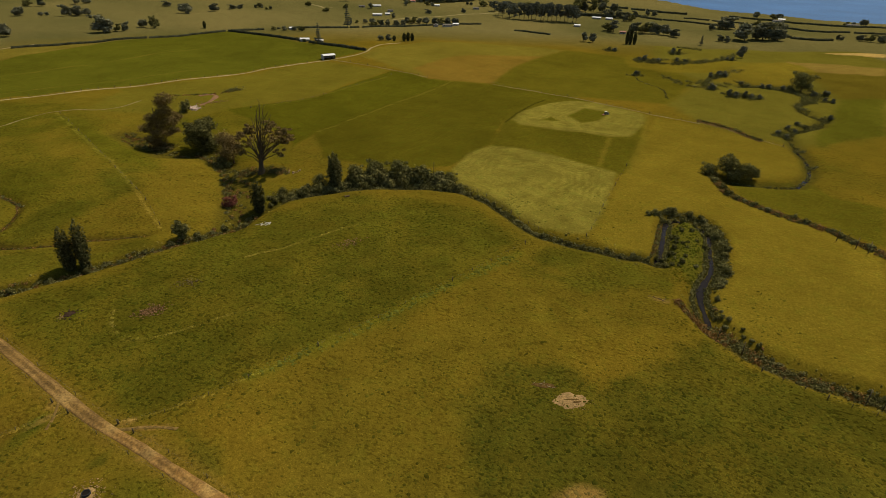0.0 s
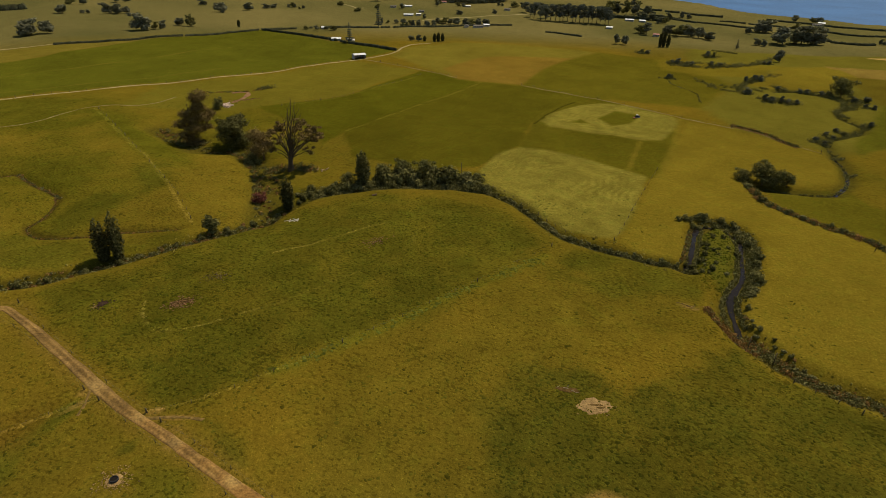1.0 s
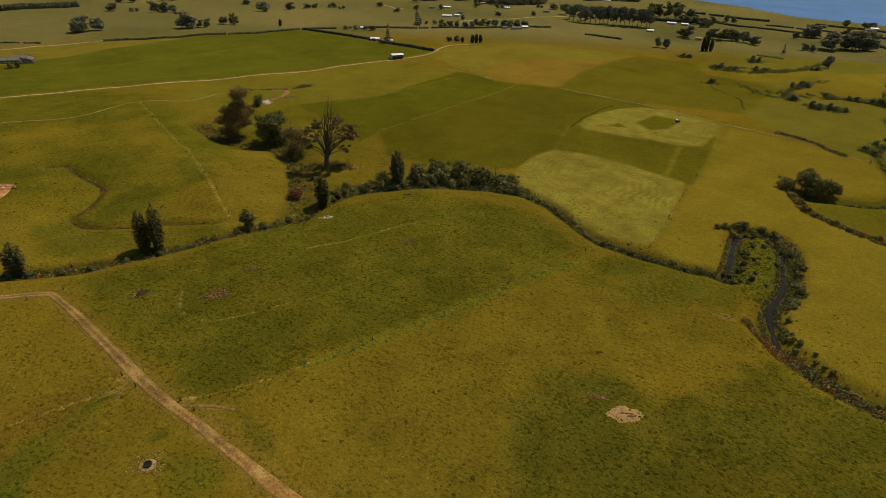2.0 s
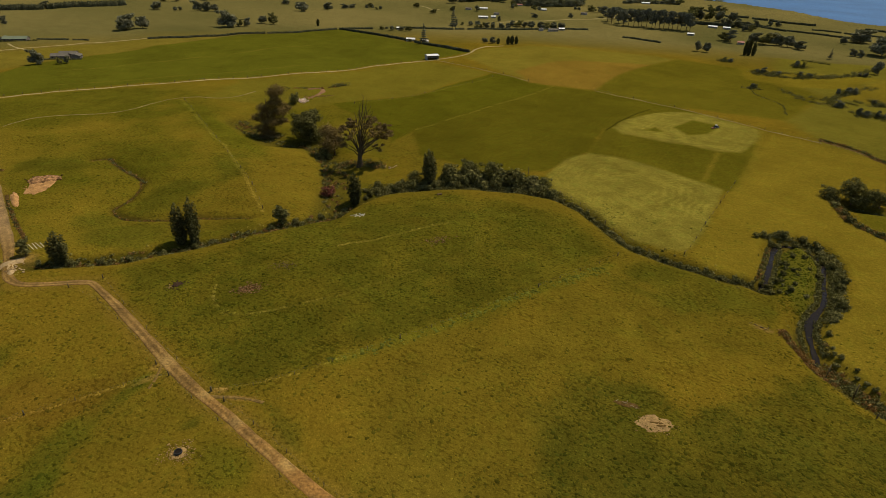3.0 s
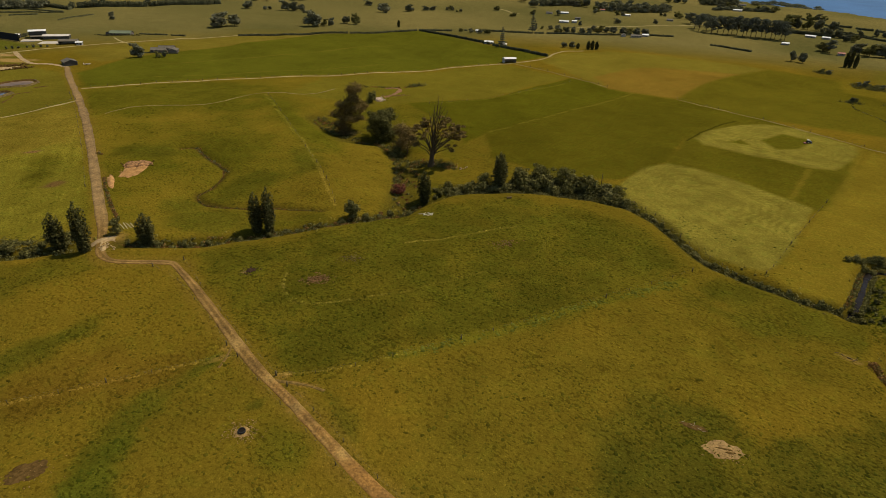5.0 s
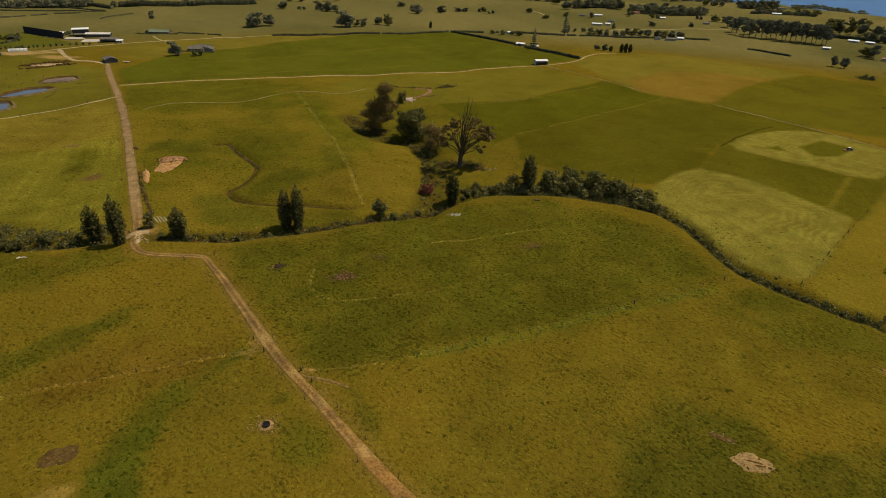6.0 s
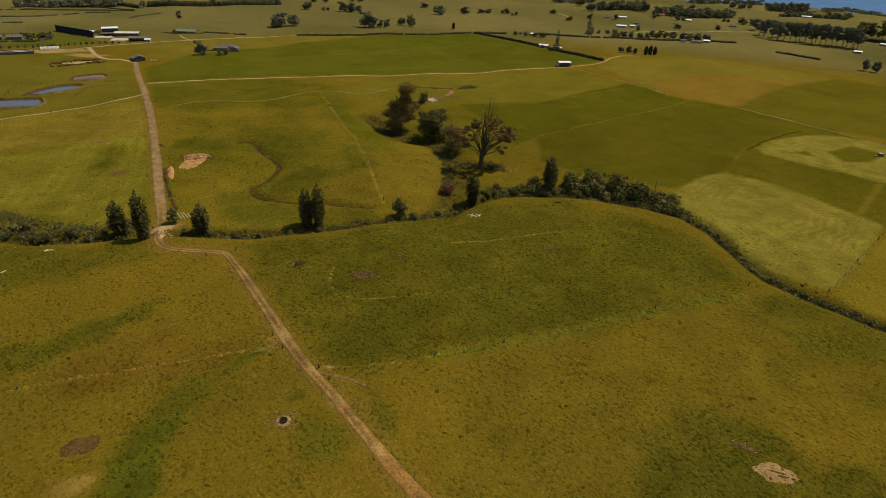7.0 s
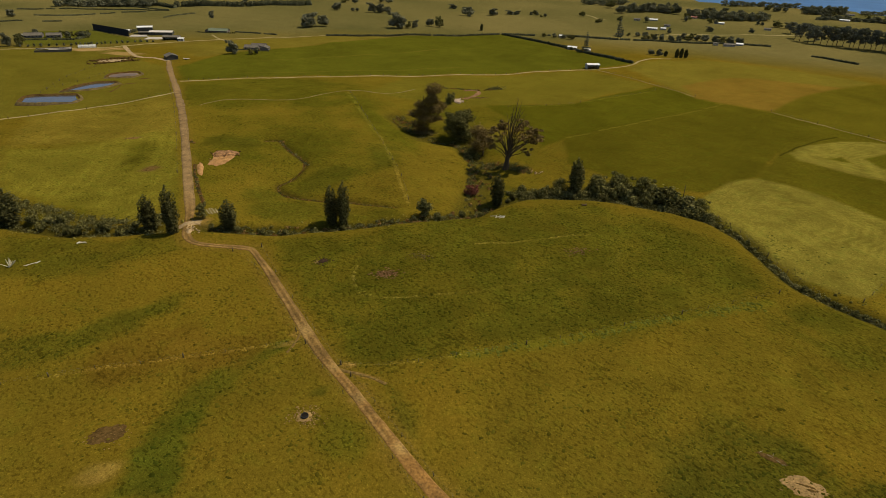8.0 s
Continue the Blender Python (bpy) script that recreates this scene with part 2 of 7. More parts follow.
def hills(x, y):
    z = mound(x, y, -25, 155, 62, 42, 3.5, 25)
    z = z + mound(x, y, -215, 265, 70, 55, 5.0, 40) + mound(x, y, -165, 235, 26, 40, 2.0, 40)
    z = z + mound(x, y, -5, 590, 95, 48, 5.0) + mound(x, y, 75, 500, 45, 30, 2.0)
    z = z + mound(x, y, 210, 600, 50, 26, 4.0) + mound(x, y, 255, 545, 42, 18, 3.0) + mound(x, y, 20, 330, 45, 30, 2.5)
    z = z + mound(x, y, -150, 60, 40, 22, -1.8, 40) + mound(x, y, -105, 72, 50, 12, -1.5, 40) + mound(x, y, -70, 50, 30, 25, 1.5)
    z = z + 0.8 * np.sin(x / 47 + 1.3) * np.sin(y / 39 + 0.4) + 0.35 * np.sin(x / 17 + y / 23)
    return z


BROOK = [(-300, 60), (-226, 106), (-199, 112), (-170, 131), (-162, 136), (-133, 148), (-110, 166), (-88, 188), (-76, 210), (-66, 225), (-44, 236),
         (-27, 241), (-7, 241), (8, 239), (19, 229), (27.5, 214), (32.5, 204), (37, 197), (46, 191.5), (55.5, 187.5), (65, 183), (77, 181)]
RIVER = [(77, 180), (82, 193), (87, 207), (92, 215), (99, 217), (104, 212), (104, 201), (97, 185), (91, 173), (84, 162), (79.5, 151), (81, 142),
         (87, 130), (97, 121), (110, 113.5), (136, 99), (190, 63)]
CREEK = [(131, 271), (136, 260), (158, 257), (167, 258), (182, 274), (192, 295), (194, 312), (204, 342), (234, 362), (246, 375), (241, 395), (245, 410), (260, 422),
         (276, 440), (281, 461), (270, 474), (245, 470), (229, 464)]
RAVINE = [(-173, 301), (-141, 276), (-120, 280), (-98, 258), (-92, 239), (-82, 202)]
GULLY = [(-205, 224), (-198.5, 228), (-186.5, 219.5), (-176, 213.5), (-166.5, 207), (-161.5, 190), (-164, 184), (-161.5, 180.3), (-155, 177.3), (-146.5, 178), (-137.5, 180.6), (-122, 185), (-109, 189)]
SHORE = [(4900, -900), (1500, 560), (900, 800), (637, 910), (547, 948), (492, 1005), (437, 1042), (412, 1091), (400, 1180), (344, 1258), (258, 1328), (192, 1368), (98, 1395), (-12, 1351), (-90, 1400), (-500, 1900), (-4900, 3800)]


def height(x, y):
    """Ground level at x, y."""
    x, y = np.asarray(x, float), np.asarray(y, float)
    culvert = 1 - np.exp(-(((x + 165) ** 2 + (y - 135) ** 2) / 16))
    z = hills(x, y) - 2.0 * culvert * np.exp(-(along(x, y, BROOK) / 3.2) ** 2)
    z = z - 2.6 * np.exp(-(along(x, y, RIVER) / 4.5) ** 4) - 2.2 * np.exp(-(along(x, y, CREEK) / 4.0) ** 2)
    z = z - 3.5 * np.exp(-(along(x, y, RAVINE) / 10) ** 2) - 1.3 * np.exp(-(along(x, y, GULLY) / 2.0) ** 2) - 1.6 * np.exp(-(along(x, y, GULLY) / 11) ** 2)
    z = z + mound(x, y, -371, 222, 10, 7, -1.3, 50) + mound(x, y, -384, 260, 12, 6, -1.3, 95) + mound(x, y, -400, 297, 9, 7, -1.0, 60)
    z = z + 1.1 * (value_noise(x, y, 24, 3) - 0.5) + 0.5 * (value_noise(x, y, 8, 4) - 0.5)
    edge = np.interp(x, [p[0] for p in SHORE[::-1]], [p[1] for p in SHORE[::-1]]) - y
    return z - 26 * np.clip((12 - edge) / 24, 0, 1) ** 2 * np.clip((12 - edge) / 12, 0, 1)


def signed(x, y, poly):
    """Distance to a closed outline, negative inside."""
    d = along(x, y, poly + poly[:1])
    inside = np.zeros(np.shape(x), bool)
    for (ax, ay), (bx, by) in zip(poly, poly[1:] + poly[:1]):
        if ay == by:
            continue
        cross = ((ay > y) != (by > y)) & (x < (bx - ax) * (y - ay) / (by - ay) + ax)
        inside ^= cross
    return np.where(inside, -d, d)


def fractal(x, y, size, seed=0):
    return 0.55 * value_noise(x, y, size, seed) + 0.3 * value_noise(x, y, size / 2.3, seed + 1) + 0.15 * value_noise(x, y, size / 5.1, seed + 2)


# outlines of the fields, and their grass
FIELDS = [
    ([(152, 398), (200, 480), (190, 560), (215, 640), (430, 640), (430, 430), (264, 343), (209, 317), (190, 318), (157, 356)], (0.100, 0.093, 0.018), 8),
    ([(-322, 277), (-330, 234), (-341, 206), (-372, 150), (-640, 232), (-560, 305), (-495, 372), (-440, 343), (-395, 333), (-345, 294)], (0.098, 0.089, 0.016), 6),
    ([(-560, 330), (-533, 360), (-524, 380), (-497, 404), (-545, 416), (-604, 424), (-640, 380), (-600, 345)], (0.07, 0.075, 0.014), 3),
    ([(-398, 399), (-366, 486), (-331, 581), (-407, 524), (-467, 401), (-409, 378)], (0.115, 0.098, 0.02), 10),
]
FIELDS += [
    ([(-390, 337), (-348, 306), (-283, 374), (-217, 415), (-161, 468), (-108, 525), (-72, 562), (-150, 606), (-235, 676), (-331, 581), (-366, 486), (-398, 399)], (0.069, 0.074, 0.010), 3),
    ([(-71, 569), (-25, 604), (60, 609), (113, 587), (87, 556), (50, 491), (34, 453), (3, 456), (-15, 461), (-43, 496), (-78, 541)], (0.12, 0.104, 0.02), 6),
    ([(-225, 404), (-192, 424), (-160, 455), (-108, 515), (-50, 487), (-88, 395), (-135, 353), (-160, 335), (-215, 338)], (0.100, 0.090, 0.015), 6),
]
FIELDS += [
    ([(-29, 495), (3, 539), (87, 556), (50, 491), (34, 453), (3, 456), (-15, 461)], (0.134, 0.094, 0.02), 3),
    ([(87, 556), (113, 587), (190, 560), (200, 480), (150, 400), (84, 420), (34, 451), (50, 491)], (0.082, 0.075, 0.010), 4),
    ([(-135, 353), (-88, 395), (-47, 487), (-33, 481), (-15, 461), (3, 453), (-10, 428), (-52, 352), (-72, 316), (-79, 290), (-89, 308)], (0.062, 0.063, 0.007), 2),
]
FIELDS += [
    ([(-74, 317), (-54, 353), (1, 454), (34, 451), (84, 420), (56, 387), (34, 343), (24, 298), (3, 267), (-25, 262), (-60, 275)], (0.068, 0.064, 0.008), 2),
    ([(133, 366), (155, 350), (196, 321), (179, 271), (147, 263), (132, 273), (128, 244), (144, 219), (156, 202), (161, 187), (112, 111), (98, 118), (87, 128), (83, 143), (84, 155), (102, 177), (110, 199), (109, 215), (93, 221), (85, 211), (77, 186), (60, 184), (57, 196), (78, 248)], (0.128, 0.104, 0.016), 3),
]
FIELDS += [
    ([(-40, 262), (3, 262), (24, 296), (34, 343), (44, 380), (84, 420), (108, 398), (128, 372), (111, 317), (90, 270), (80, 262), (60, 205), (40, 200), (20, 232), (-10, 248)], (0.072, 0.067, 0.009), 2),
    ([(32, 318), (56, 329), (75, 328), (92, 318), (111, 317), (90, 270), (77, 277), (56, 289), (39, 298)], (0.068, 0.064, 0.008), 2),
    ([(136, 262), (147, 261), (175, 263), (176, 243), (190, 230), (166, 194), (158, 205), (152, 214), (145, 222), (137, 230), (132, 241)], (0.080, 0.075, 0.010), 2),
]
FIELDS += [
    ([(209, 317), (264, 343), (359, 488), (284, 428), (250, 375), (218, 338)], (0.068, 0.070, 0.010), 4),
    ([(84, 165), (92, 178), (99, 190), (101, 206), (96, 212), (90, 209), (86, 198), (80, 182)], (0.078, 0.078, 0.013), 2),
    # next three: light and dark bands that paint the terraces' relief shading
    ([(209, 483), (255, 535), (322, 570), (326, 527), (275, 476), (236, 470)], (0.128, 0.105, 0.016), 6),
    ([(300, 530), (400, 520), (360, 440), (290, 436), (300, 480)], (0.084, 0.070, 0.012), 5),
    ([(167, 575), (216, 560), (272, 545), (222, 512), (182, 512), (160, 530)], (0.12, 0.1, 0.014), 6),
]
FIELDS += [
    ([(318, 571), (406, 559), (378, 518), (326, 527)], (0.16, 0.12, 0.035), 2),
    ([(386, 631), (453, 632), (437, 607)], (0.36, 0.26, 0.11), 1),
]
G_DARK, G_MID, TAN, BROWN = (0.060, 0.061, 0.009), (0.078, 0.073, 0.010), (0.128, 0.092, 0.014), (0.098, 0.068, 0.012)
TONES = [
    ([(-34, 68), (-16, 80), (-6, 100), (6, 118), (10, 95), (22, 50), (-24, 42)], (0.09, 0.074, 0.0115), 6),
    ([(-131, 140), (-105, 157), (-76, 202), (-34, 227), (12, 222), (31, 190), (13, 168), (-3, 144), (-31, 125), (-53, 105), (-70, 96), (-90, 107), (-118, 128)], G_DARK, 6),
    ([(-29, 116), (-9, 129), (5, 147), (30, 171), (44, 163), (61, 161), (73, 152), (69, 139), (55, 133), (34, 126), (7, 117), (-5, 100), (-13, 81), (-29, 73), (-31, 98)], (0.091, 0.075, 0.0115), 7),
]
TONES += [
    ([(4, 102), (8, 113), (16, 119), (30, 120), (36, 117), (41, 112), (50, 117), (61, 125), (76, 137), (84, 124), (112, 103), (150, 80), (110, 40), (30, 30), (14, 50), (8, 80)], (0.052, 0.053, 0.009), 3),
    ([(46, 164), (31, 178), (46, 189), (79, 174), (75, 160), (61, 161), (50, 158), (30, 168), (20, 178)], (0.06, 0.061, 0.009), 4),
    ([(-149, 58), (-160, 65), (-147, 76), (-142, 85), (-138, 97), (-132, 103), (-130, 96), (-132, 85), (-137, 74), (-140, 64)], G_DARK, 2.5),
]
TONES += [
    ([(-88, 43), (-98, 59), (-102, 74), (-100, 85), (-95, 95), (-90, 100), (-90, 95), (-93, 83), (-92, 73), (-89, 64), (-77, 48)], (0.052, 0.062, 0.009), 1.6),
    ([(-65, 81), (-58, 80), (-53, 77), (-54, 74), (-58, 73), (-63, 76)], (0.056, 0.062, 0.010), 1.8),
    ([(-73, 87), (-70, 88), (-69, 85), (-72, 84)], (0.06, 0.062, 0.010), 1.2),
    ([(-58, 94), (-52, 93), (-46, 86), (-43, 82), (-47, 82), (-54, 89)], (0.058, 0.062, 0.010), 1.6),
]
TONES += [
    ([(-129, 82), (-113, 92), (-97, 96), (-95, 89), (-104, 79), (-112, 71), (-124, 66), (-134, 72)], BROWN, 5),
    ([(-70, 79), (-62, 83), (-52, 79), (-52, 70), (-60, 70)], G_MID, 3),
    ([(-213, 98), (-187, 110), (-162, 126), (-154, 122), (-165, 104), (-174, 91), (-191, 84)], G_DARK, 5),
]
# hillside grass patches; the dark swale tones also paint relief shading
HILL_TONES = [
    ([(-159, 196), (-151, 211), (-137, 212), (-137, 190), (-145, 178), (-154, 176)], G_DARK, 4),
    ([(-223, 325), (-184, 282), (-150, 250), (-127, 246), (-149, 272), (-182, 298)], (0.07, 0.072, 0.009), 5),
    ([(-362, 327), (-317, 356), (-248, 353), (-228, 299), (-272, 277), (-284, 252)], (0.076, 0.074, 0.010), 8),
    ([(-237, 209), (-211, 223), (-198, 212), (-211, 203), (-224, 198)], G_DARK, 5),
    ([(-170, 172), (-160, 179), (-151, 173), (-107, 185), (-99, 180), (-136, 152), (-152, 149)], G_DARK, 4),
]
HILL_TONES += [
    ([(-330, 236), (-321, 275), (-300, 256), (-240, 206), (-262, 196), (-306, 158), (-345, 194)], (0.138, 0.113, 0.022), 4),
    ([(-130, 168), (-100, 187), (-85, 212), (-95, 240), (-112, 260), (-134, 250), (-128, 215), (-140, 190)], (0.104, 0.083, 0.013), 6),
    ([(-153, 241), (-141, 246), (-130, 226), (-136, 216)], G_DARK, 4),
    ([(-207, 240), (-185, 240), (-161, 221), (-160, 206), (-176, 215), (-194, 224)], (0.068, 0.068, 0.009), 5),
    ([(-306, 154), (-269, 186), (-259, 216), (-191, 156), (-185, 129), (-210, 127), (-255, 123)], (0.126, 0.118, 0.02), 4),
]
HILL_TONES += [
    ([(-260, 187), (-246, 197), (-230, 166), (-224, 154)], (0.072, 0.07, 0.010), 4),
]
MOWN = [
    [(3, 263), (12, 285), (24, 295), (39, 294), (56, 287), (76, 274), (83, 268), (77, 248), (68, 225), (58, 203), (53, 198), (46, 198), (36, 204), (27, 220), (16, 235), (7, 246)],
    [(39, 348), (51, 376), (69, 398), (86, 407), (105, 402), (129, 372), (121, 352), (105, 323), (93, 320), (75, 330), (56, 331), (43, 335)],
]
UNCUT = [[(76, 363), (91, 384), (106, 376), (94, 353), (82, 347)], [(57, 348), (65, 359), (69, 350)]]
RACE = [(-6, 57), (-26, 68), (-33.6, 71.6), (-37.4, 73.3), (-44.8, 77.4), (-53.1, 82.1), (-57.7, 84.8), (-62.3, 87.8), (-67.9, 91.1), (-73.8, 94.4), (-79.8, 97.9), (-85.6, 101.7), (-91.4, 105.4), (-97.7, 109.6), (-104.9, 114.5), (-112.8, 120.0), (-121.1, 125.6), (-130.3, 130.9), (-132.8, 132.2), (-134.2, 132.4), (-136, 132.0), (-139, 131.2), (-146.2, 128.7), (-152.9, 126.6), (-158.7, 128.2),
        (-164, 133), (-168, 138.3), (-174.1, 145), (-183.5, 153.3), (-207.9, 175.5), (-235.9, 201.3), (-274.2, 235.6), (-309, 265), (-343.3, 293.3), (-392.9, 332.9), (-414, 352)]
ROAD_FAR = [(-349, 303), (-317, 327), (-298, 351), (-261, 387), (-225, 412), (-194, 429), (-170, 454), (-142, 486), (-104, 523), (-87, 537), (-74, 553), (-73, 571), (-67, 583), (-48, 602)]
ROAD_LEFT = [(-370, 150), (-355, 183), (-341, 206), (-330, 234), (-322, 277)]
FARM_ROAD = [(-640, 230), (-561, 307), (-531, 337), (-494, 375), (-485, 404), (-454, 459), (-406, 529), (-380, 560)]
YARD_LANE = [(-414, 352), (-427, 353), (-443, 347), (-461, 355), (-497, 377)]
BARE = [
    (29, 80, 5, 2.4, 5, (0.17, 0.115, 0.04)),
    (69, 155, 3.0, 1.0, -30, (0.17, 0.12, 0.045)),
    (-90, 98, 4.0, 0.9, 50, (0.16, 0.12, 0.035)),
    (-63, 95.0, 6.0, 0.8, 6, (0.2, 0.13, 0.045)),
    (-95.5, 47.5, 2.4, 2.0, 40, (0.24, 0.18, 0.05)),
    (-61, 87.2, 2.2, 1.6, 30, (0.36, 0.22, 0.09)),
    (-89, 103.6, 2.6, 1.9, 30, (0.33, 0.22, 0.1)),
]
BARE += [
    (-503, 353, 22, 8, 42, (0.27, 0.19, 0.11)),
    (-470, 352, 20, 7, 10, (0.24, 0.17, 0.08)),
    (-89, 103, 3.0, 1.6, 30, (0.24, 0.15, 0.055)),
    (-71, 96, 2.5, 1.3, 30, (0.25, 0.16, 0.06)),
    (-63, 91, 2.4, 1.4, 30, (0.22, 0.14, 0.05)),
    (-96, 46, 3.6, 3, 40, (0.17, 0.125, 0.035)),
]
BARE += [
    (-224, 169, 5, 3.5, 40, (0.1, 0.065, 0.03)),
    (-264, 194, 4, 1.6, 40, (0.15, 0.09, 0.05)),
    (29, 68, 4, 2.2, 0, (0.16, 0.11, 0.03)),
    (-165, 137, 6, 4, 40, (0.3, 0.2, 0.09)),
]
LANES = [
    ([(-94, 137.5), (-92.5, 132.6), (-89.2, 128.4), (-85, 126), (-81, 125.2), (-76.4, 126.7), (-69.3, 130.8), (-60.9, 136.6), (-53.9, 141.9), (-47, 148.6), (-40.3, 157.5), (-32.3, 164.4), (-24.5, 172.6), (-20.3, 182.8), (-19.7, 192)], 0.3, (0.105, 0.092, 0.018)),
    ([(-66.8, 171.3), (-56.5, 178.7), (-47.9, 186.2), (-39.4, 194.5), (-31.5, 199)], 0.35, (0.13, 0.112, 0.024)),
    ([(-47.7, 110.3), (-41.5, 115.5), (-33.7, 123), (-23.5, 131.5), (-12.9, 141.5), (-3, 150.5), (13, 166), (27, 180)], 2.0, (0.098, 0.094, 0.013)),
    ([(90, 270), (111, 317), (129, 372)], 2.2, (0.12, 0.1, 0.016)),
    ([(77, 277), (92, 318)], 1.4, (0.12, 0.1, 0.016)),
    ([(-330, 350), (-200, 470)], 0.8, (0.11, 0.1, 0.018)),
    ([(-360, 390), (-230, 560)], 0.8, (0.11, 0.1, 0.018)),
]
# narrow worn paths: line, width, label
PATHS = [
    ([(-278, 252), (-278, 261), (-275, 271), (-269, 277), (-247, 284), (-235, 294), (-234, 312), (-231, 329), (-224, 337), (-204, 339), (-199, 352), (-196, 371)], 1.3, "narrow pale stock track over the hill"),
    ([(-100, 523), (-48, 492), (-16, 464)], 1.5, "pale worn strip along the lane fence"),
    ([(34, 451), (84, 420), (134, 372), (157, 356)], 1.5, "pale worn strip behind the hay field"),
    ([(170, 345), (190, 316)], 0.8, "pale worn strip above the creek"),
    ([(-90.1, 103.5), (-89.3, 100.6), (-88.4, 97.3), (-88.3, 94.6)], 0.7, "faint stock track leaving the race"),
    ([(-72.3, 94.2), (-69.5, 94.4), (-66.5, 94.9), (-62.0, 94.8), (-57.8, 94.0)], 1.1, "reddish worn side track by the gateway"),
]
# lines of uncropped pale grass under fences: line, spread, clumps to the metre
RANK_LINES = [
    ([(-224, 328), (-193, 294.2), (-168, 266), (-152.5, 252), (-140.5, 237), (-130, 225.3), (-121.7, 213.3), (-112, 200.8), (-105.7, 194)], 0.5, 13),
    ([(-45, 473), (-83, 397), (-122, 359)], 0.4, 9),
    ([(-72, 316), (-52, 352), (3, 453)], 0.4, 8),
    ([(-91, 98.9), (-94.1, 95), (-103.3, 87.8), (-113.7, 80.4), (-124.8, 71.9), (-136.9, 60.7)], 0.25, 5),
    ([(-72.7, 96.3), (-60.6, 101.1), (-54.2, 104.9), (-41.5, 116.2)], 0.25, 4),
    (LANES[0][0][:8], 0.2, 3),
    (LANES[1][0], 0.2, 3),
]


def spacing(stops):
    """Grid lines: pieces of (end, step) from the first number on."""
    out = [stops[0]]
    for end, step in stops[1:]:
        n = max(1, round((end - out[-1]) / step))
        out += list(np.linspace(out[-1], end, n + 1)[1:])
    return np.array(out)


def tints(x, y):
    """Colour of the grass and soil at x, y."""
    wob = (fractal(x, y, 14, 5) - 0.5)
    n1, n2, n3 = fractal(x, y, 60, 11), fractal(x, y, 22, 21), fractal(x, y, 6, 31)
    green, tan = np.array((0.066, 0.062, 0.010)), np.array((0.130, 0.096, 0.014))
    mix = np.clip(0.70 + 0.9 * (n1 - 0.5) + 0.5 * (n2 - 0.5) + 0.2 * (n3 - 0.5), 0, 1)[..., None]
    col = green * (1 - mix) + tan * mix
    # the hill pasture beyond the brook; its patch contrast also paints slope shading
    hill = 1 / (1 + np.exp(np.clip(signed(x, y, [(-420, 350), (-226, 108), (-160, 137), (-110, 168), (-78, 210), (-60, 228), (-90, 300), (-130, 358), (-220, 408), (-340, 300)]) / 3, -30, 30)))[..., None]
    m2 = np.clip(0.6 + 2.0 * (n1 - 0.5) + 1.6 * (n2 - 0.5), 0, 1)[..., None]
    col = col * (1 - hill) + (np.array((0.071, 0.069, 0.009)) * (1 - m2) + np.array((0.124, 0.099, 0.015)) * m2) * hill
    for poly, c, soft in HILL_TONES:
        edge = signed(x, y, poly) + (fractal(x, y, soft * 2.2, 71) - 0.5) * soft * 2.6
        w = 0.85 / (1 + np.exp(np.clip(edge / soft * 3.0, -30, 30)))[..., None]
        col = col * (1 - w) + np.array(c) * (1 + 0.4 * (n2 - 0.5) + 0.4 * (n3 - 0.5))[..., None] * w
    # far land in long strips; the extra blue in both colours paints haze
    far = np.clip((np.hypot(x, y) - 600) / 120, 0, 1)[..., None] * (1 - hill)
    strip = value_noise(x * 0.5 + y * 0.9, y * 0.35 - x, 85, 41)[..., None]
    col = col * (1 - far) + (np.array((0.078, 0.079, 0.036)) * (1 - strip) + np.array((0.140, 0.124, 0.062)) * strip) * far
    spots = np.full(np.shape(x), 0.65)
    for poly, c, soft in TONES:
        edge = signed(x, y, poly) + (fractal(x, y, soft * 2.2, 61) - 0.5) * soft * 2.6
        w = 0.9 / (1 + np.exp(np.clip(edge / soft * 3.5, -30, 30)))[..., None] * (0.7 + 0.3 * np.clip(fractal(x, y, 9, 81) * 3.6 - 1.2, 0, 1))[..., None]
        col = col * (1 - w) + np.array(c) * (1 + 0.5 * (n2 - 0.5) + 0.45 * (n3 - 0.5))[..., None] * w
        spots = spots * (1 - w[..., 0]) + (1.0 if c[0] < 0.09 else 0.7) * w[..., 0]
    for poly, c, soft in FIELDS:
        w = 1 / (1 + np.exp(np.clip((signed(x, y, poly) + wob * soft * 1.2) / soft * 5.0, -30, 30)))[..., None]
        vary = (1 + 0.3 * (n1 - 0.5) + 0.35 * (n2 - 0.5))[..., None]
        col = col * (1 - w) + np.array(c) * vary * w
        spots = spots * (1 - w[..., 0]) + 0.22 * w[..., 0]
    for poly in MOWN:
        w = 1 / (1 + np.exp(np.clip((signed(x, y, poly) + wob * 2.6) * 2.6, -30, 30)))[..., None]
        rows = 0.5 + 0.5 * np.sin(signed(x, y, poly) * 2 * math.pi / 3.4 + wob * 9 + (n2 - 0.5) * 11)
        c = np.array((0.142, 0.13, 0.030)) * (0.93 + 0.3 * (rows - 0.3) * np.clip(2.4 * fractal(x, y, 16, 77) - 0.8, 0, 1) + 0.55 * (n3 - 0.5) + 0.3 * (n2 - 0.5))[..., None]
        col = col * (1 - w) + c * w
        spots = spots * (1 - w[..., 0]) + 0.1 * w[..., 0]
    w = 0.6 / (1 + np.exp(np.clip(signed(x, y, HILL_TONES[9][0]) * 0.8, -30, 30)))
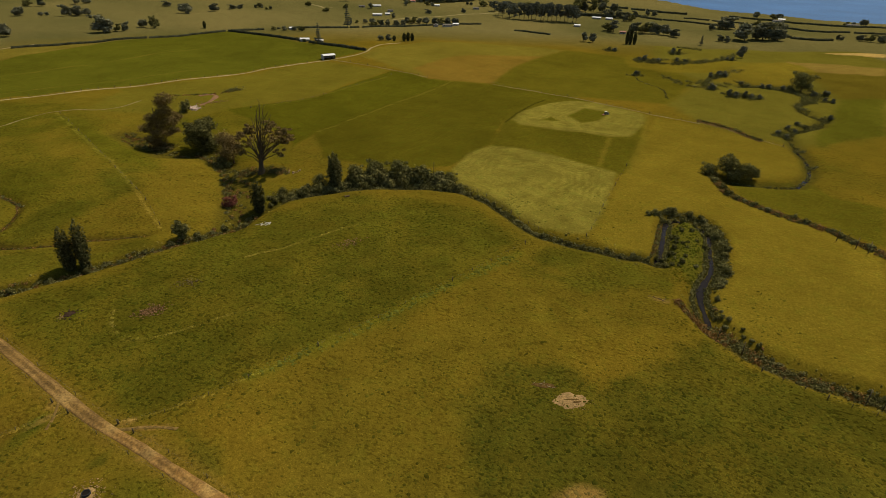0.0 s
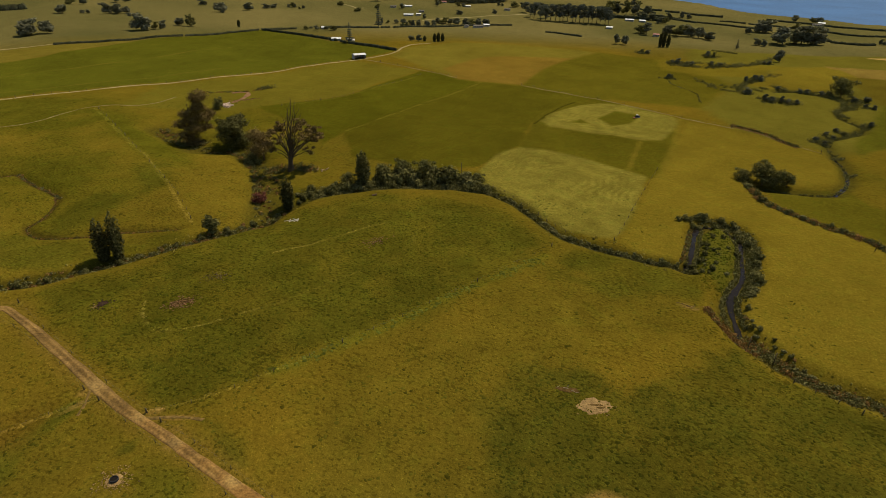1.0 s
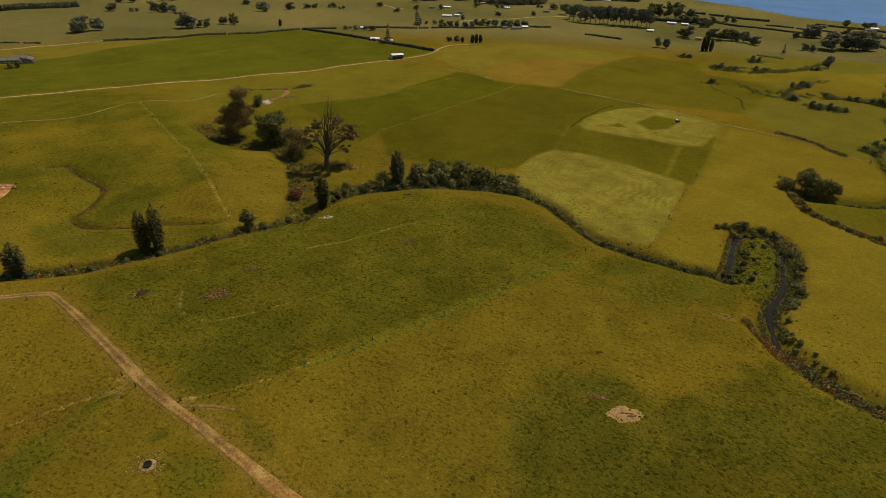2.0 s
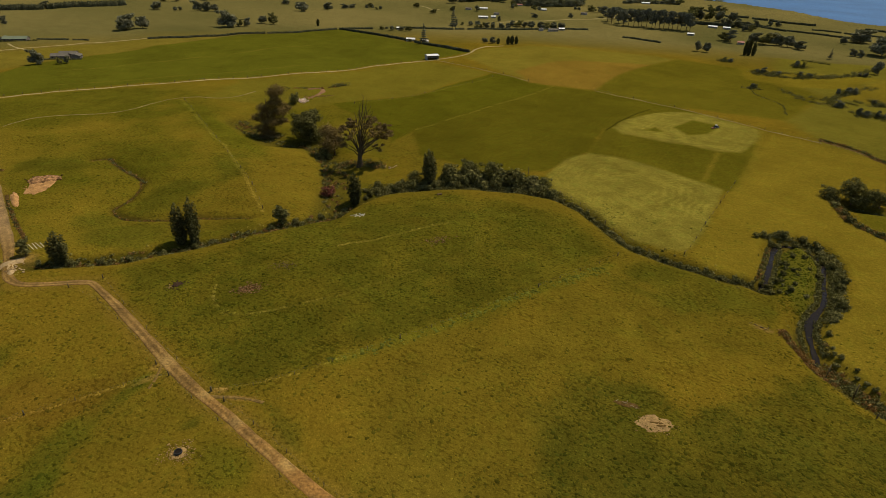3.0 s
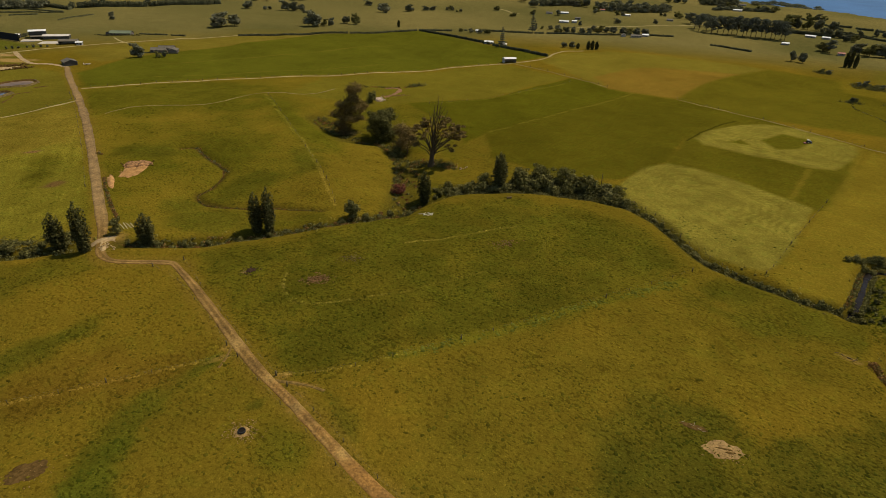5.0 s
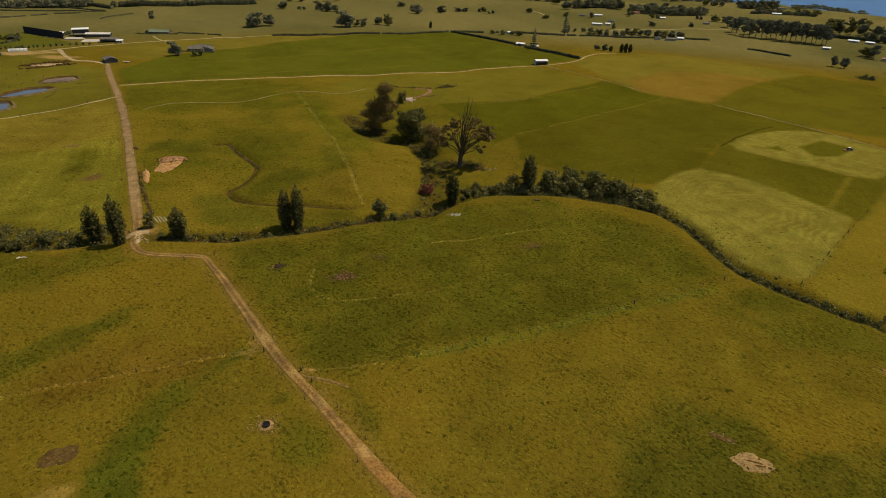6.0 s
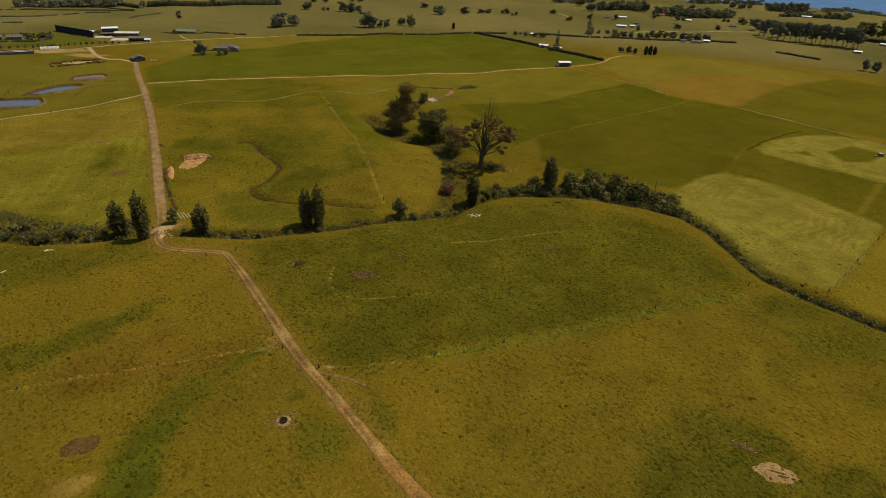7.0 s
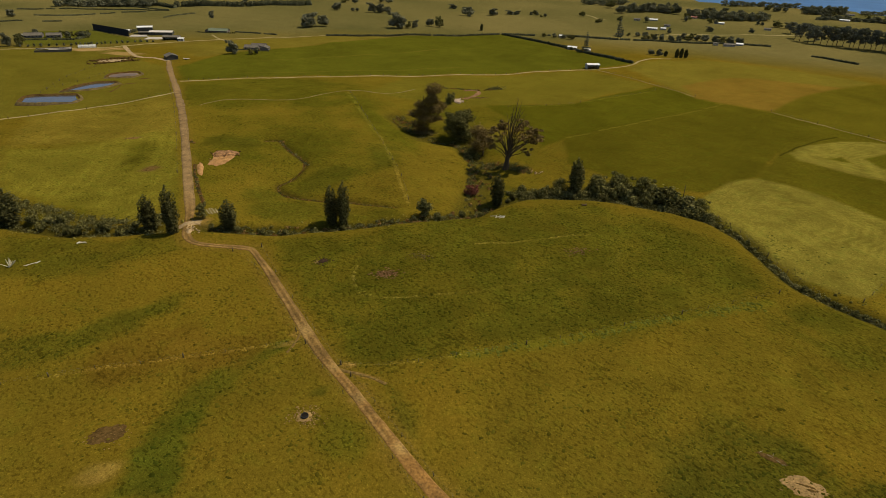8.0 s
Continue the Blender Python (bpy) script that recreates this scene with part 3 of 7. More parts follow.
    lines = np.sin((x * 0.77 + y * 0.64) * 2 * math.pi / 5.5 + 6 * (n1 - 0.5)) * np.clip(n2 * 2 - 0.5, 0, 1)
    col = col * (1 + 0.2 * w * lines)[..., None]
    for poly in UNCUT:
        w = 1 / (1 + np.exp(np.clip(signed(x, y, poly) * 2.5, -30, 30)))[..., None]
        col = col * (1 - w) + np.array((0.072, 0.07, 0.009)) * w
    for line, half, c in LANES:
        w = (np.exp(-(along(x + wob * 2, y + wob * 2, line) / half) ** 2) * (0.45 + 0.55 * np.clip(n3 * 2 - 0.4, 0, 1)))[..., None]
        col = col * (1 - w) + np.array(c) * w
    for cx, cy, sx, sy, turn, c in BARE:
        w = np.clip(mound(x, y, cx, cy, sx * 0.75, sy * 0.75, 1.0, turn) * (0.9 + 1.6 * (n3 - 0.5)) * 2.3 - 0.45, 0, 1)[..., None]
        col = col * (1 - w) + np.array(c) * w
    # earth and rank growth along the banks
    for line, half, c in ((BROOK, 3.2, (0.045, 0.042, 0.010)), (RIVER, 2.6, (0.055, 0.05, 0.015)), (CREEK, 4.0, (0.055, 0.05, 0.012)), (GULLY, 1.3, (0.058, 0.045, 0.012)), (RAVINE, 7.0, (0.062, 0.055, 0.012)), (RACE, 3.6, (0.13, 0.095, 0.02)), (ROAD_FAR, 4.0, (0.13, 0.1, 0.02))):
        w = (np.exp(-(along(x + wob * 3, y + wob * 3, line) / half) ** 4) * 0.85)[..., None]
        col = col * (1 - w) + np.array(c) * w
    return np.concatenate([np.clip(col * np.array((1.215, 1.065, 0.64)), 0.002, 1), np.clip(spots, 0, 1)[..., None]], -1)


# ---------------------------------------------------------------- ground, one sheet
GX = spacing([-5000, (-1500, 500), (-800, 60), (-420, 5), (-250, 2.5), (140, 1.25), (260, 3), (640, 6), (820, 12), (1500, 80), (5000, 500)])
GY = spacing([-4000, (-500, 500), (-40, 60), (36, 6), (265, 1.25), (420, 1.7), (720, 3.5), (1150, 8), (1300, 12), (1900, 30), (5000, 400)])
gx, gy = np.meshgrid(GX, GY)
gz = height(gx, gy)
verts = np.stack([gx, gy, gz], -1).reshape(-1, 3)
nx, ny = len(GX), len(GY)
ids = np.arange(nx * ny).reshape(ny, nx)
quads = np.stack([ids[:-1, :-1], ids[:-1, 1:], ids[1:, 1:], ids[1:, :-1]], -1).reshape(-1, 4)


def mesh_of(name, points, faces, material, smooth=False):
    """A mesh from arrays of points and of equal faces."""
    me = bpy.data.meshes.new(name)
    points, faces = np.asarray(points, np.float32), np.asarray(faces, np.int32)
    k = faces.shape[1]
    me.vertices.add(len(points))
    me.vertices.foreach_set("co", points.ravel())
    me.loops.add(faces.size)
    me.loops.foreach_set("vertex_index", faces.ravel())
    me.polygons.add(len(faces))
    me.polygons.foreach_set("loop_start", np.arange(0, faces.size, k, dtype=np.int32))
    me.update(calc_edges=True)
    me.validate()
    if smooth:
        me.polygons.foreach_set("use_smooth", np.ones(len(faces), bool))
    me.materials.append(material)
    return me


ground_mesh = mesh_of("ground", verts, quads, GRASS, True)
attr = ground_mesh.attributes.new("tint", "FLOAT_COLOR", "POINT")
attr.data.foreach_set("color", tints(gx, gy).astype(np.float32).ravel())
ground = tagged(new("ground", ground_mesh), "rolling olive and tan dairy pasture with mown hay fields", "pasture", kind="structure")


def level(x, y):
    return float(height(x, y))


def resample(line, step):
    """Points at even steps along a polyline that is rounded at its corners."""
    pts = np.array(line, float)
    for _ in range(2):
        a, b = pts[:-1] * 0.75 + pts[1:] * 0.25, pts[:-1] * 0.25 + pts[1:] * 0.75
        pts = np.concatenate([pts[:1], np.stack([a, b], 1).reshape(-1, 2), pts[-1:]])
    run = np.concatenate([[0], np.cumsum(np.hypot(*np.diff(pts, axis=0).T))])
    s = np.linspace(0, run[-1], max(2, int(run[-1] / step) + 1))
    return np.stack([np.interp(s, run, pts[:, 0]), np.interp(s, run, pts[:, 1])], 1)


def strip(name, line, width, material, label, category, lift=0.08, step=1.5, ragged=0.25, flat=None, across=5, seed=0):
    """A way or watercourse laid along a line on the ground."""
    p = resample(line, step)
    d = np.gradient(p, axis=0)
    d /= np.linalg.norm(d, axis=1)[:, None]
    side = np.stack([-d[:, 1], d[:, 0]], 1)
    u = np.linspace(-1, 1, across)
    width = np.interp(p[:, 1], [75, 88, 110, 138, 150, 235, 320], [3.6, 3.2, 3.0, 2.8, 4.4, 4.6, 4.3]) if width is None else width
    half = width / 2 * (1 + ragged * 2 * (0.6 * (value_noise(np.arange(len(p)) * step, np.zeros(len(p)), 11.0, seed) - 0.5) + 0.4 * (value_noise(np.arange(len(p)) * step, np.full(len(p), 0.5), 3.3, seed + 1) - 0.5)))
    pts = p[:, None, :] + side[:, None, :] * (u[None, :, None] * half[:, None, None])
    z = height(pts[..., 0], pts[..., 1]) if flat is None else np.full(pts.shape[:2], 0.0) + (height(p[:, 0], p[:, 1]) + flat)[:, None]
    crown = (1 - u ** 2)[None, :] * 0.05 - (np.abs(u) > 0.99)[None, :] * 0.2 if flat is None else 0
    pts = np.concatenate([pts, (z + lift + crown)[..., None]], -1)
    n, m = pts.shape[:2]
    i = np.arange(n * m).reshape(n, m)
    f = np.stack([i[:-1, :-1], i[1:, :-1], i[1:, 1:], i[:-1, 1:]], -1).reshape(-1, 4)[:, ::-1]
    me = mesh_of(name, pts.reshape(-1, 3), f, material, True)
    if material is GRAVEL:
        # pale stony wheel ruts, browner earth between and beside them
        rut = np.exp(-((np.abs(u) - 0.5) / 0.24) ** 2)[None, :, None] * np.clip(0.35 + 1.1 * fractal(pts[..., 0], pts[..., 1], 7, 9), 0, 1)[..., None]
        wet = np.clip(fractal(pts[..., 0], pts[..., 1], 16, 19) * 2.4 - 0.9, 0, 1)[..., None]
        rut = rut * (0.55 + 0.45 * wet)
        col = np.array((0.148, 0.084, 0.019)) * (1 - rut) + np.array((0.30, 0.174, 0.048)) * rut
        low = np.clip((98 - pts[..., 1]) / 12, 0, 1)[..., None] * np.clip(fractal(pts[..., 0], pts[..., 1], 5, 29) * 2.2 - 0.5, 0, 1)[..., None]
        col = col * (1 - low) + np.array((0.235, 0.118, 0.027)) * low
        far = np.clip((pts[..., 1] - 140) / 20, 0, 1)[..., None]
        # darker edges of the upper race paint the shadow of its banks
        edge = np.clip((np.abs(u) - 0.55) * 2.2, 0, 1)[None, :, None] * np.ones_like(rut)
        smooth = 0.9 + 0.2 * fractal(pts[..., 0], pts[..., 1], 30, 39)[..., None]
        col = col * (1 - far) + (np.array((0.228, 0.14, 0.051)) * (1 - edge) + np.array((0.135, 0.088, 0.026)) * edge) * smooth * far
        for cx, cy, r in ((-89.5, 104, 2.6), (-61, 87.3, 2.0), (-45, 78.5, 2.2), (-73, 95, 1.6)):
            spot = np.exp(-((pts[..., 0] - cx) ** 2 + (pts[..., 1] - cy) ** 2) / r ** 2)[..., None]
            col = col * (1 - spot) + np.array((0.285, 0.175, 0.05)) * spot
        tint = me.attributes.new("tint", "FLOAT_COLOR", "POINT")
        tint.data.foreach_set("color", np.concatenate([col.reshape(-1, 3), np.ones((n * m, 1))], 1).astype(np.float32).ravel())
    return tagged(new(name, me), label, category, kind="structure")


strip("road", RACE, None, GRAVEL, "worn brown gravel farm race across the pasture", "farm track", seed=1, step=0.5, across=15, ragged=0.26, lift=0.11)
strip("road", ROAD_FAR, 2.9, PALE_GRAVEL, "pale gravel farm lane along the flat green field", "farm track", seed=2)
strip("road", ROAD_LEFT, 2.4, PALE_GRAVEL, "pale gravel lane between the ponds and the paddock", "farm track", seed=3)
strip("road", FARM_ROAD, 4.0, PALE_GRAVEL, "pale road past the farm buildings", "road", seed=4)
strip("road", YARD_LANE, 4.6, PALE_EARTH, "brown gravel lane to the milking yard", "farm track", seed=5)
strip("road", [(-222, 960), (-200, 945), (-180, 900), (-172, 915)], 4.0, PALE_GRAVEL, "pale far farm track", "farm track", seed=11)
strip("road", [(-75, 800), (-40, 830), (20, 880), (70, 915), (120, 950)], 5.0, PALE_GRAVEL, "pale far country road", "road", seed=12)
strip("road", [(-486, 473), (-466, 459), (-445, 450), (-417, 429), (-408, 424)], 2.6, PALE_GRAVEL, "pale driveway to the grey-roofed house", "driveway", seed=13)
for k, (line, wide, label) in enumerate(PATHS):
    strip("path", line, wide, RED_WORN if k > 3 else WORN, label, "path", lift=0.07, step=0.8, ragged=0.6, across=9, seed=31 + k)
# a flat strip; its dark mud colour also paints the trench's shadow
strip("ditch", [(-209, 181), (-204.8, 176.7), (-195.9, 168.8), (-185.2, 160.1), (-178.6, 155), (-171.8, 149.6)], 1.7, MUD, "dark eroded roadside ditch", "ditch", lift=0.05, ragged=0.6, seed=8)
strip("bank", [(-154.3, 359.4), (-152.3, 368.5), (-151.9, 379.8), (-153.6, 388.6), (-158.0, 388.9), (-163.8, 384.3)], 3.0, CLAY_DARK, "curved bare reddish earth bank at the ravine head", "bank", lift=0.14, step=0.8, ragged=0.6, across=9, seed=45)
strip("ditch", GULLY[:9], 1.0, MUD, "dark eroded edge of the hillside gully", "ditch", lift=0.06, step=0.7, ragged=0.8, seed=10)
strip("ditch", [(157, 361), (166, 352), (173, 343), (177, 331), (181, 325)], 2.6, MUD, "rust-brown eroded bank below the far lane", "ditch", lift=0.1, ragged=0.9, seed=9)
strip("water", [(77, 183), (80, 188), (85, 201), (91, 216), (98, 217), (103, 211), (103, 201), (98, 188), (94, 175), (86, 165), (83, 157), (82, 148), (80, 140)], 1.9, WATER, "dark narrow stream between scrubby banks", "stream", lift=0.2, flat=0.0, ragged=0.7, seed=6)
strip("water", CREEK[3:7], 1.9, WATER, "thin dark creek winding through pasture", "creek", lift=0.2, flat=0.0, ragged=0.6, seed=7)

sea_pts = np.array([(-5000, 600, -12), (5000, -1500, -12), (5000, 5000, -12), (-5000, 5000, -12)], float)
tagged(new("water", mesh_of("sea", sea_pts, [[0, 1, 2, 3]], SEA)), "hazy blue sea beyond the coastal land", "sea", kind="structure")

# ---------------------------------------------------------------- plants
def part(name, data, parent, label=""):
    ob = new(name, data)
    ob.parent = parent
    if label:
        ob["label"] = label
    return ob


def leaves(points, size, rng, stretch=1.0, droop=0.0, facing=None, loose=0.75):
    """Leaf sprays as small tilted quads at the points, set roughly square to the way they face."""
    n = len(points)
    if facing is None:
        facing = np.tile((0.0, 0.0, 0.6), (n, 1))
        loose = 1.0
    face = facing + rng.normal(size=(n, 3)) * loose * 0.6
    face /= np.linalg.norm(face, axis=1)[:, None] + 1e-9
    a = np.cross(face, rng.normal(size=(n, 3)))
    a[:, 2] -= droop * 0.5
    a /= np.linalg.norm(a, axis=1)[:, None] + 1e-9
    b = np.cross(face, a)
    s = size * rng.uniform(0.55, 1.35, (n, 1))
    a, b = a * s * stretch, b * s * 0.62
    v = np.stack([points - a, points - b * 0.9, points + a, points + b * 0.9], 1).reshape(-1, 3)
    return v, np.arange(4 * n).reshape(n, 4)


def limb(a, b, ra, rb, sides=6):
    """A tapered limb between two points."""
    a, b = np.array(a, float), np.array(b, float)
    d = b - a
    d /= np.linalg.norm(d) + 1e-9
    u = np.cross(d, (0.3, 0.9, 0.2))
    u /= np.linalg.norm(u) + 1e-9
    w = np.cross(d, u)
    t = np.linspace(0, 2 * math.pi, sides, endpoint=False)
    ring = np.cos(t)[:, None] * u + np.sin(t)[:, None] * w
    v = np.concatenate([a + ring * ra, b + ring * rb])
    k = np.arange(sides)
    f = np.stack([k, (k + 1) % sides, (k + 1) % sides + sides, k + sides], 1)
    return v, f


def gather(pieces):
    vs, fs, n = [], [], 0
    for v, f in pieces:
        vs.append(v)
        fs.append(f + n)
        n += len(v)
    return np.concatenate(vs), np.concatenate(fs)


def tree(name, label, category, leaf, blobs, trunk, count, size, seed, wood=None, droop=0.0, shell=0.55):
    """A plant: limbs of (a, b, ra, rb), and a crown of leaf sprays round blobs of (x, y, z, rx, ry, rz)."""
    rng = np.random.default_rng(seed)
    base = tagged(new(name), label, category)
    if trunk:
        v, f = gather([limb(*t) for t in trunk])
        part("trunk", mesh_of("trunk", v, f, wood or BARK, True), base)
    vol = np.array([b[3] * b[4] * b[5] for b in blobs]) ** 0.67
    pts, out = [], []
    for b, share in zip(blobs, vol / vol.sum()):
        n = max(6, int(count * share))
        d = rng.normal(size=(n, 3))
        d /= np.linalg.norm(d, axis=1)[:, None]
        r = shell + (1 - shell) * rng.random((n, 1)) ** 0.6
        r *= 1 + 0.18 * rng.normal(size=(n, 1))
        pts.append(np.array(b[:3]) + d * r * np.array(b[3:]))
        out.append(d + (0, 0, 0.25))
    pts = np.concatenate(pts)
    pts[:, 2] = np.maximum(pts[:, 2], 0.05)
    v, f = leaves(pts, size, rng, droop=droop, facing=np.concatenate(out))
    part("crown", mesh_of("crown", v, f, leaf), base)
    return base


def crown_blobs(rng, h, w, low, n, squash=0.75, size=0.42):
    out = []
    for i in range(n):
        a, r = rng.uniform(0, 2 * math.pi), math.sqrt(rng.random()) * w * 0.36
        z = low + (h - low) * rng.uniform(0.18, 0.86)
        k = 1 - 0.55 * abs((z - low) / (h - low) - 0.42)
        s = w * size * rng.uniform(0.6, 1.0) * k
        out.append((r * math.cos(a) * k, r * math.sin(a) * k, z, s, s, s * squash))
    return out


def boughs(rng, h, blobs, r0):
    out = [((0, 0, -0.3), (0.1, 0.05, h * 0.45), r0, r0 * 0.6), ((0.1, 0.05, h * 0.45), (0.0, 0.15, h * 0.8), r0 * 0.6, r0 * 0.2)]
    for b in blobs[:8]:
        z = min(h * 0.5, b[2] * 0.55)
        out.append(((0.1, 0.05, z), (b[0], b[1], b[2]), r0 * 0.35, r0 * 0.08))
    return out


def make_poplar(h, w, seed, label):
    rng = np.random.default_rng(seed)
    blobs = []
    for k in range(11):
        a, r = k * 2.4, w * 0.46 * math.sqrt((k + 0.3) / 11)
        top = h * (1.0 - 0.34 * (k / 11) * rng.uniform(0.6, 1.2))
        for z in np.linspace(0.06 * h, top - 0.05 * h, 8):
            f = min(1.0, 0.4 + 1.1 * z / top)
            thick = w * 0.2 * math.sin(math.pi * min(0.94, 0.25 + 0.7 * z / top)) ** 0.7 + 0.1
            blobs.append((math.cos(a) * r * f + rng.normal() * 0.08, math.sin(a) * r * f + rng.normal() * 0.08, z, thick, thick, h * 0.075))
    return tree("poplar_tree", label, "tree", LEAF_POPLAR, blobs, [((0, 0, -0.4), (0, 0, h * 0.9), 0.32, 0.05)], 3600, 0.36, seed, droop=-0.9)


def make_round(h, w, seed, label, leaf=LEAF_DARK, count=1700, size=0.55, low=0.06, name="tree", n=11):
    rng = np.random.default_rng(seed)
    blobs = crown_blobs(rng, h, w, low * h, n, 0.8, 0.3) + [(rng.normal() * w * 0.22, rng.normal() * w * 0.22, h * rng.uniform(0.7, 0.9), w * 0.12, w * 0.12, h * 0.1) for _ in range(5)]
    wide = max(max(abs(b[0]), abs(b[1])) + b[3] for b in blobs) / (w * 0.5)
    top = max(b[2] + b[5] for b in blobs) / h
    blobs = [(b[0] / wide, b[1] / wide, b[2] / top, b[3] / wide ** 0.8, b[4] / wide ** 0.8, b[5] / top) for b in blobs]
    return tree(name, label, "tree", leaf, blobs, boughs(rng, h, blobs, 0.02 * h + 0.08), count, size, seed)


def make_pine(h, w, seed, label, leaf=LEAF_PINE, tiers=9):
    rng = np.random.default_rng(seed)
    blobs, trunk = [], [((0, 0, -0.4), (0, 0, h * 0.97), 0.022 * h, 0.03)]
    for i, z in enumerate(np.linspace(0.14, 0.97, tiers)):
        r = w * 0.5 * (1.02 - z) ** 0.75 * rng.uniform(0.75, 1.15)
        for a in np.arange(5) * 1.2566 + i * 0.7 + rng.uniform(-0.3, 0.3, 5):
            q = r * rng.uniform(0.6, 1.05)
            blobs.append((math.cos(a) * q * 0.6, math.sin(a) * q * 0.6, z * h + 0.1, q * 0.5 + 0.2, q * 0.5 + 0.2, h * 0.028))
            trunk.append(((0, 0, z * h - 0.2), (math.cos(a) * q, math.sin(a) * q, z * h), 0.006 * h, 0.02, 4))
    return tree("pine_tree", label, "tree", leaf, blobs, trunk, 1300, 0.5, seed, shell=0.3)


def make_tall_pine(h, w, seed, label):
    """A pine with a bare lower trunk and an uneven crown."""
    rng = np.random.default_rng(seed)
    blobs = [(rng.normal() * w * 0.17, rng.normal() * w * 0.17, h * z, w * rng.uniform(0.2, 0.36), w * rng.uniform(0.2, 0.36), h * rng.uniform(0.05, 0.085)) for z in np.linspace(0.36, 0.95, 15)]
    return tree("pine_tree", label, "tree", LEAF_PINE, blobs, boughs(rng, h, blobs, 0.022 * h), 1500, 0.7, seed)


def make_bush(h, w, seed, label, leaf, count=420, size=0.35, name="shrub"):
    rng = np.random.default_rng(seed)
    blobs = [(rng.normal() * w * 0.2, rng.normal() * w * 0.2, h * rng.uniform(0.25, 0.7), w * rng.uniform(0.22, 0.36), w * rng.uniform(0.22, 0.36), h * rng.uniform(0.25, 0.38)) for _ in range(6)]
    stems = [((0, 0, -0.2), (b[0], b[1], b[2]), 0.06, 0.02, 4) for b in blobs]
    return tree(name, label, "shrub", leaf, blobs, stems, count, size, seed)


def stand(ob, x, y, scale=1.0, turn=0.0, tall=None, sink=0.1):
    """Set a thing on the ground."""
    ob.matrix_basis = Matrix.Translation((x, y, level(x, y) - sink)) @ Matrix.Rotation(turn, 4, "Z") @ Matrix.Diagonal((scale, scale, tall or scale, 1))
    return ob


def again(ob, x, y, scale=1.0, turn=0.0, tall=None, sink=0.1):
    keep = ob.scale.copy()
    ob.scale = (1, 1, 1)
    c = copy_thing(ob, Matrix.Translation((x, y, level(x, y) - sink)) @ Matrix.Rotation(turn, 4, "Z") @ Matrix.Diagonal((scale, scale, tall or scale, 1)))
    ob.scale = keep
    return c


dice = random.Random(7)

# poplars by the brook
pop = stand(make_poplar(17.6, 4.6, 3, "tall dark columnar poplar beside the brook"), -117, 164)
for x, y, h, w in ((-121, 162, 15.4, 5.0), (-152, 142, 11.5, 5.6), (-176, 128, 14.4, 5.4), (-166, 129, 18.2, 5.4), (-75, 215, 13.9, 5.6), (-48, 238, 15.9, 6.5), (-224, 108, 14.5, 7.5), (-228, 105, 13, 7)):
    again(pop, x, y, w / 4.6, dice.uniform(0, 6), h / 17.6)

# the big trees in the ravine
gum_rng = np.random.default_rng(12)
gum_blobs = []
for r, z, wide, deep in ((5.5, 25, 4.3, 3.0), (3.6, 23, 3.0, 2.2), (4.5, 20.5, 3.0, 2.2), (3.2, 18.3, 3.2, 2.0), (6.5, 18.0, 2.6, 1.6), (-1.5, 16.5, 2.9, 2.0), (1, 13.2, 5.2, 2.8), (6, 14, 4.2, 2.9), (9.2, 15, 3.2, 2.2), (-4, 10.4, 3.6, 2.3), (2, 9, 5.4, 2.8), (7, 8.6, 3.4, 1.5), (-3, 5.6, 3.2, 2.4), (0.4, 3.6, 3.6, 2.6), (0.5, 1.0, 5.4, 1.2)):
    d = gum_rng.uniform(-2, 2)
    gum_blobs.append((r * 0.89 - d * 0.45, r * 0.45 + d * 0.89, z, wide, wide, deep))
stand(tree("gum_tree", "tall lopsided old gum tree with layered dark brown foliage", "tree", LEAF_BROWN, gum_blobs, boughs(gum_rng, 26, gum_blobs, 0.6), 9500, 0.42, 12), -147, 287, 1.1, 0.0, 1.0)
stand(make_round(16, 17, 14, "broad dense dark green tree in the ravine", LEAF_DARK, 6500, 0.5, -0.05, "tree", 15), -123.5, 286, 1.18, 0.0, 1.03)
stand(make_round(16, 18, 15, "spreading brownish gum tree over the ravine", LEAF_BROWN, 4200, 0.42, 0.12, "tree", 13), -104, 271)
stand(make_round(6.5, 10, 16, "dense dark bush in the ravine below the gum trees", LEAF_DARK, 1500, 0.45, -0.1, "bush_tree", 9), -108, 266)
stand(make_round(7.5, 10, 17, "dark rounded bush at the head of the ravine", LEAF_DARK, 1300, 0.45, -0.1, "bush_tree", 8), -157.6, 346)

# the great half-dead tree: a fan of rising limbs, bare leaders above, dense flat pads of leaves round them
rng = np.random.default_rng(23)
LIMB_GREY = surface("weathered_limbs", (0.085, 0.058, 0.026), rough=0.95, grain=2.0, spread=0.3, bump=0.5, depth=0.08)
limbs, tips = [((0, 0, -0.6), (0.1, 0, 2.2), 1.7, 1.15, 10), ((0.1, 0, 2.2), (0.2, 0, 5.0), 1.15, 0.95, 9), ((0.2, 0, 5.0), (0.4, 0, 8.5), 0.95, 0.6, 8)], []


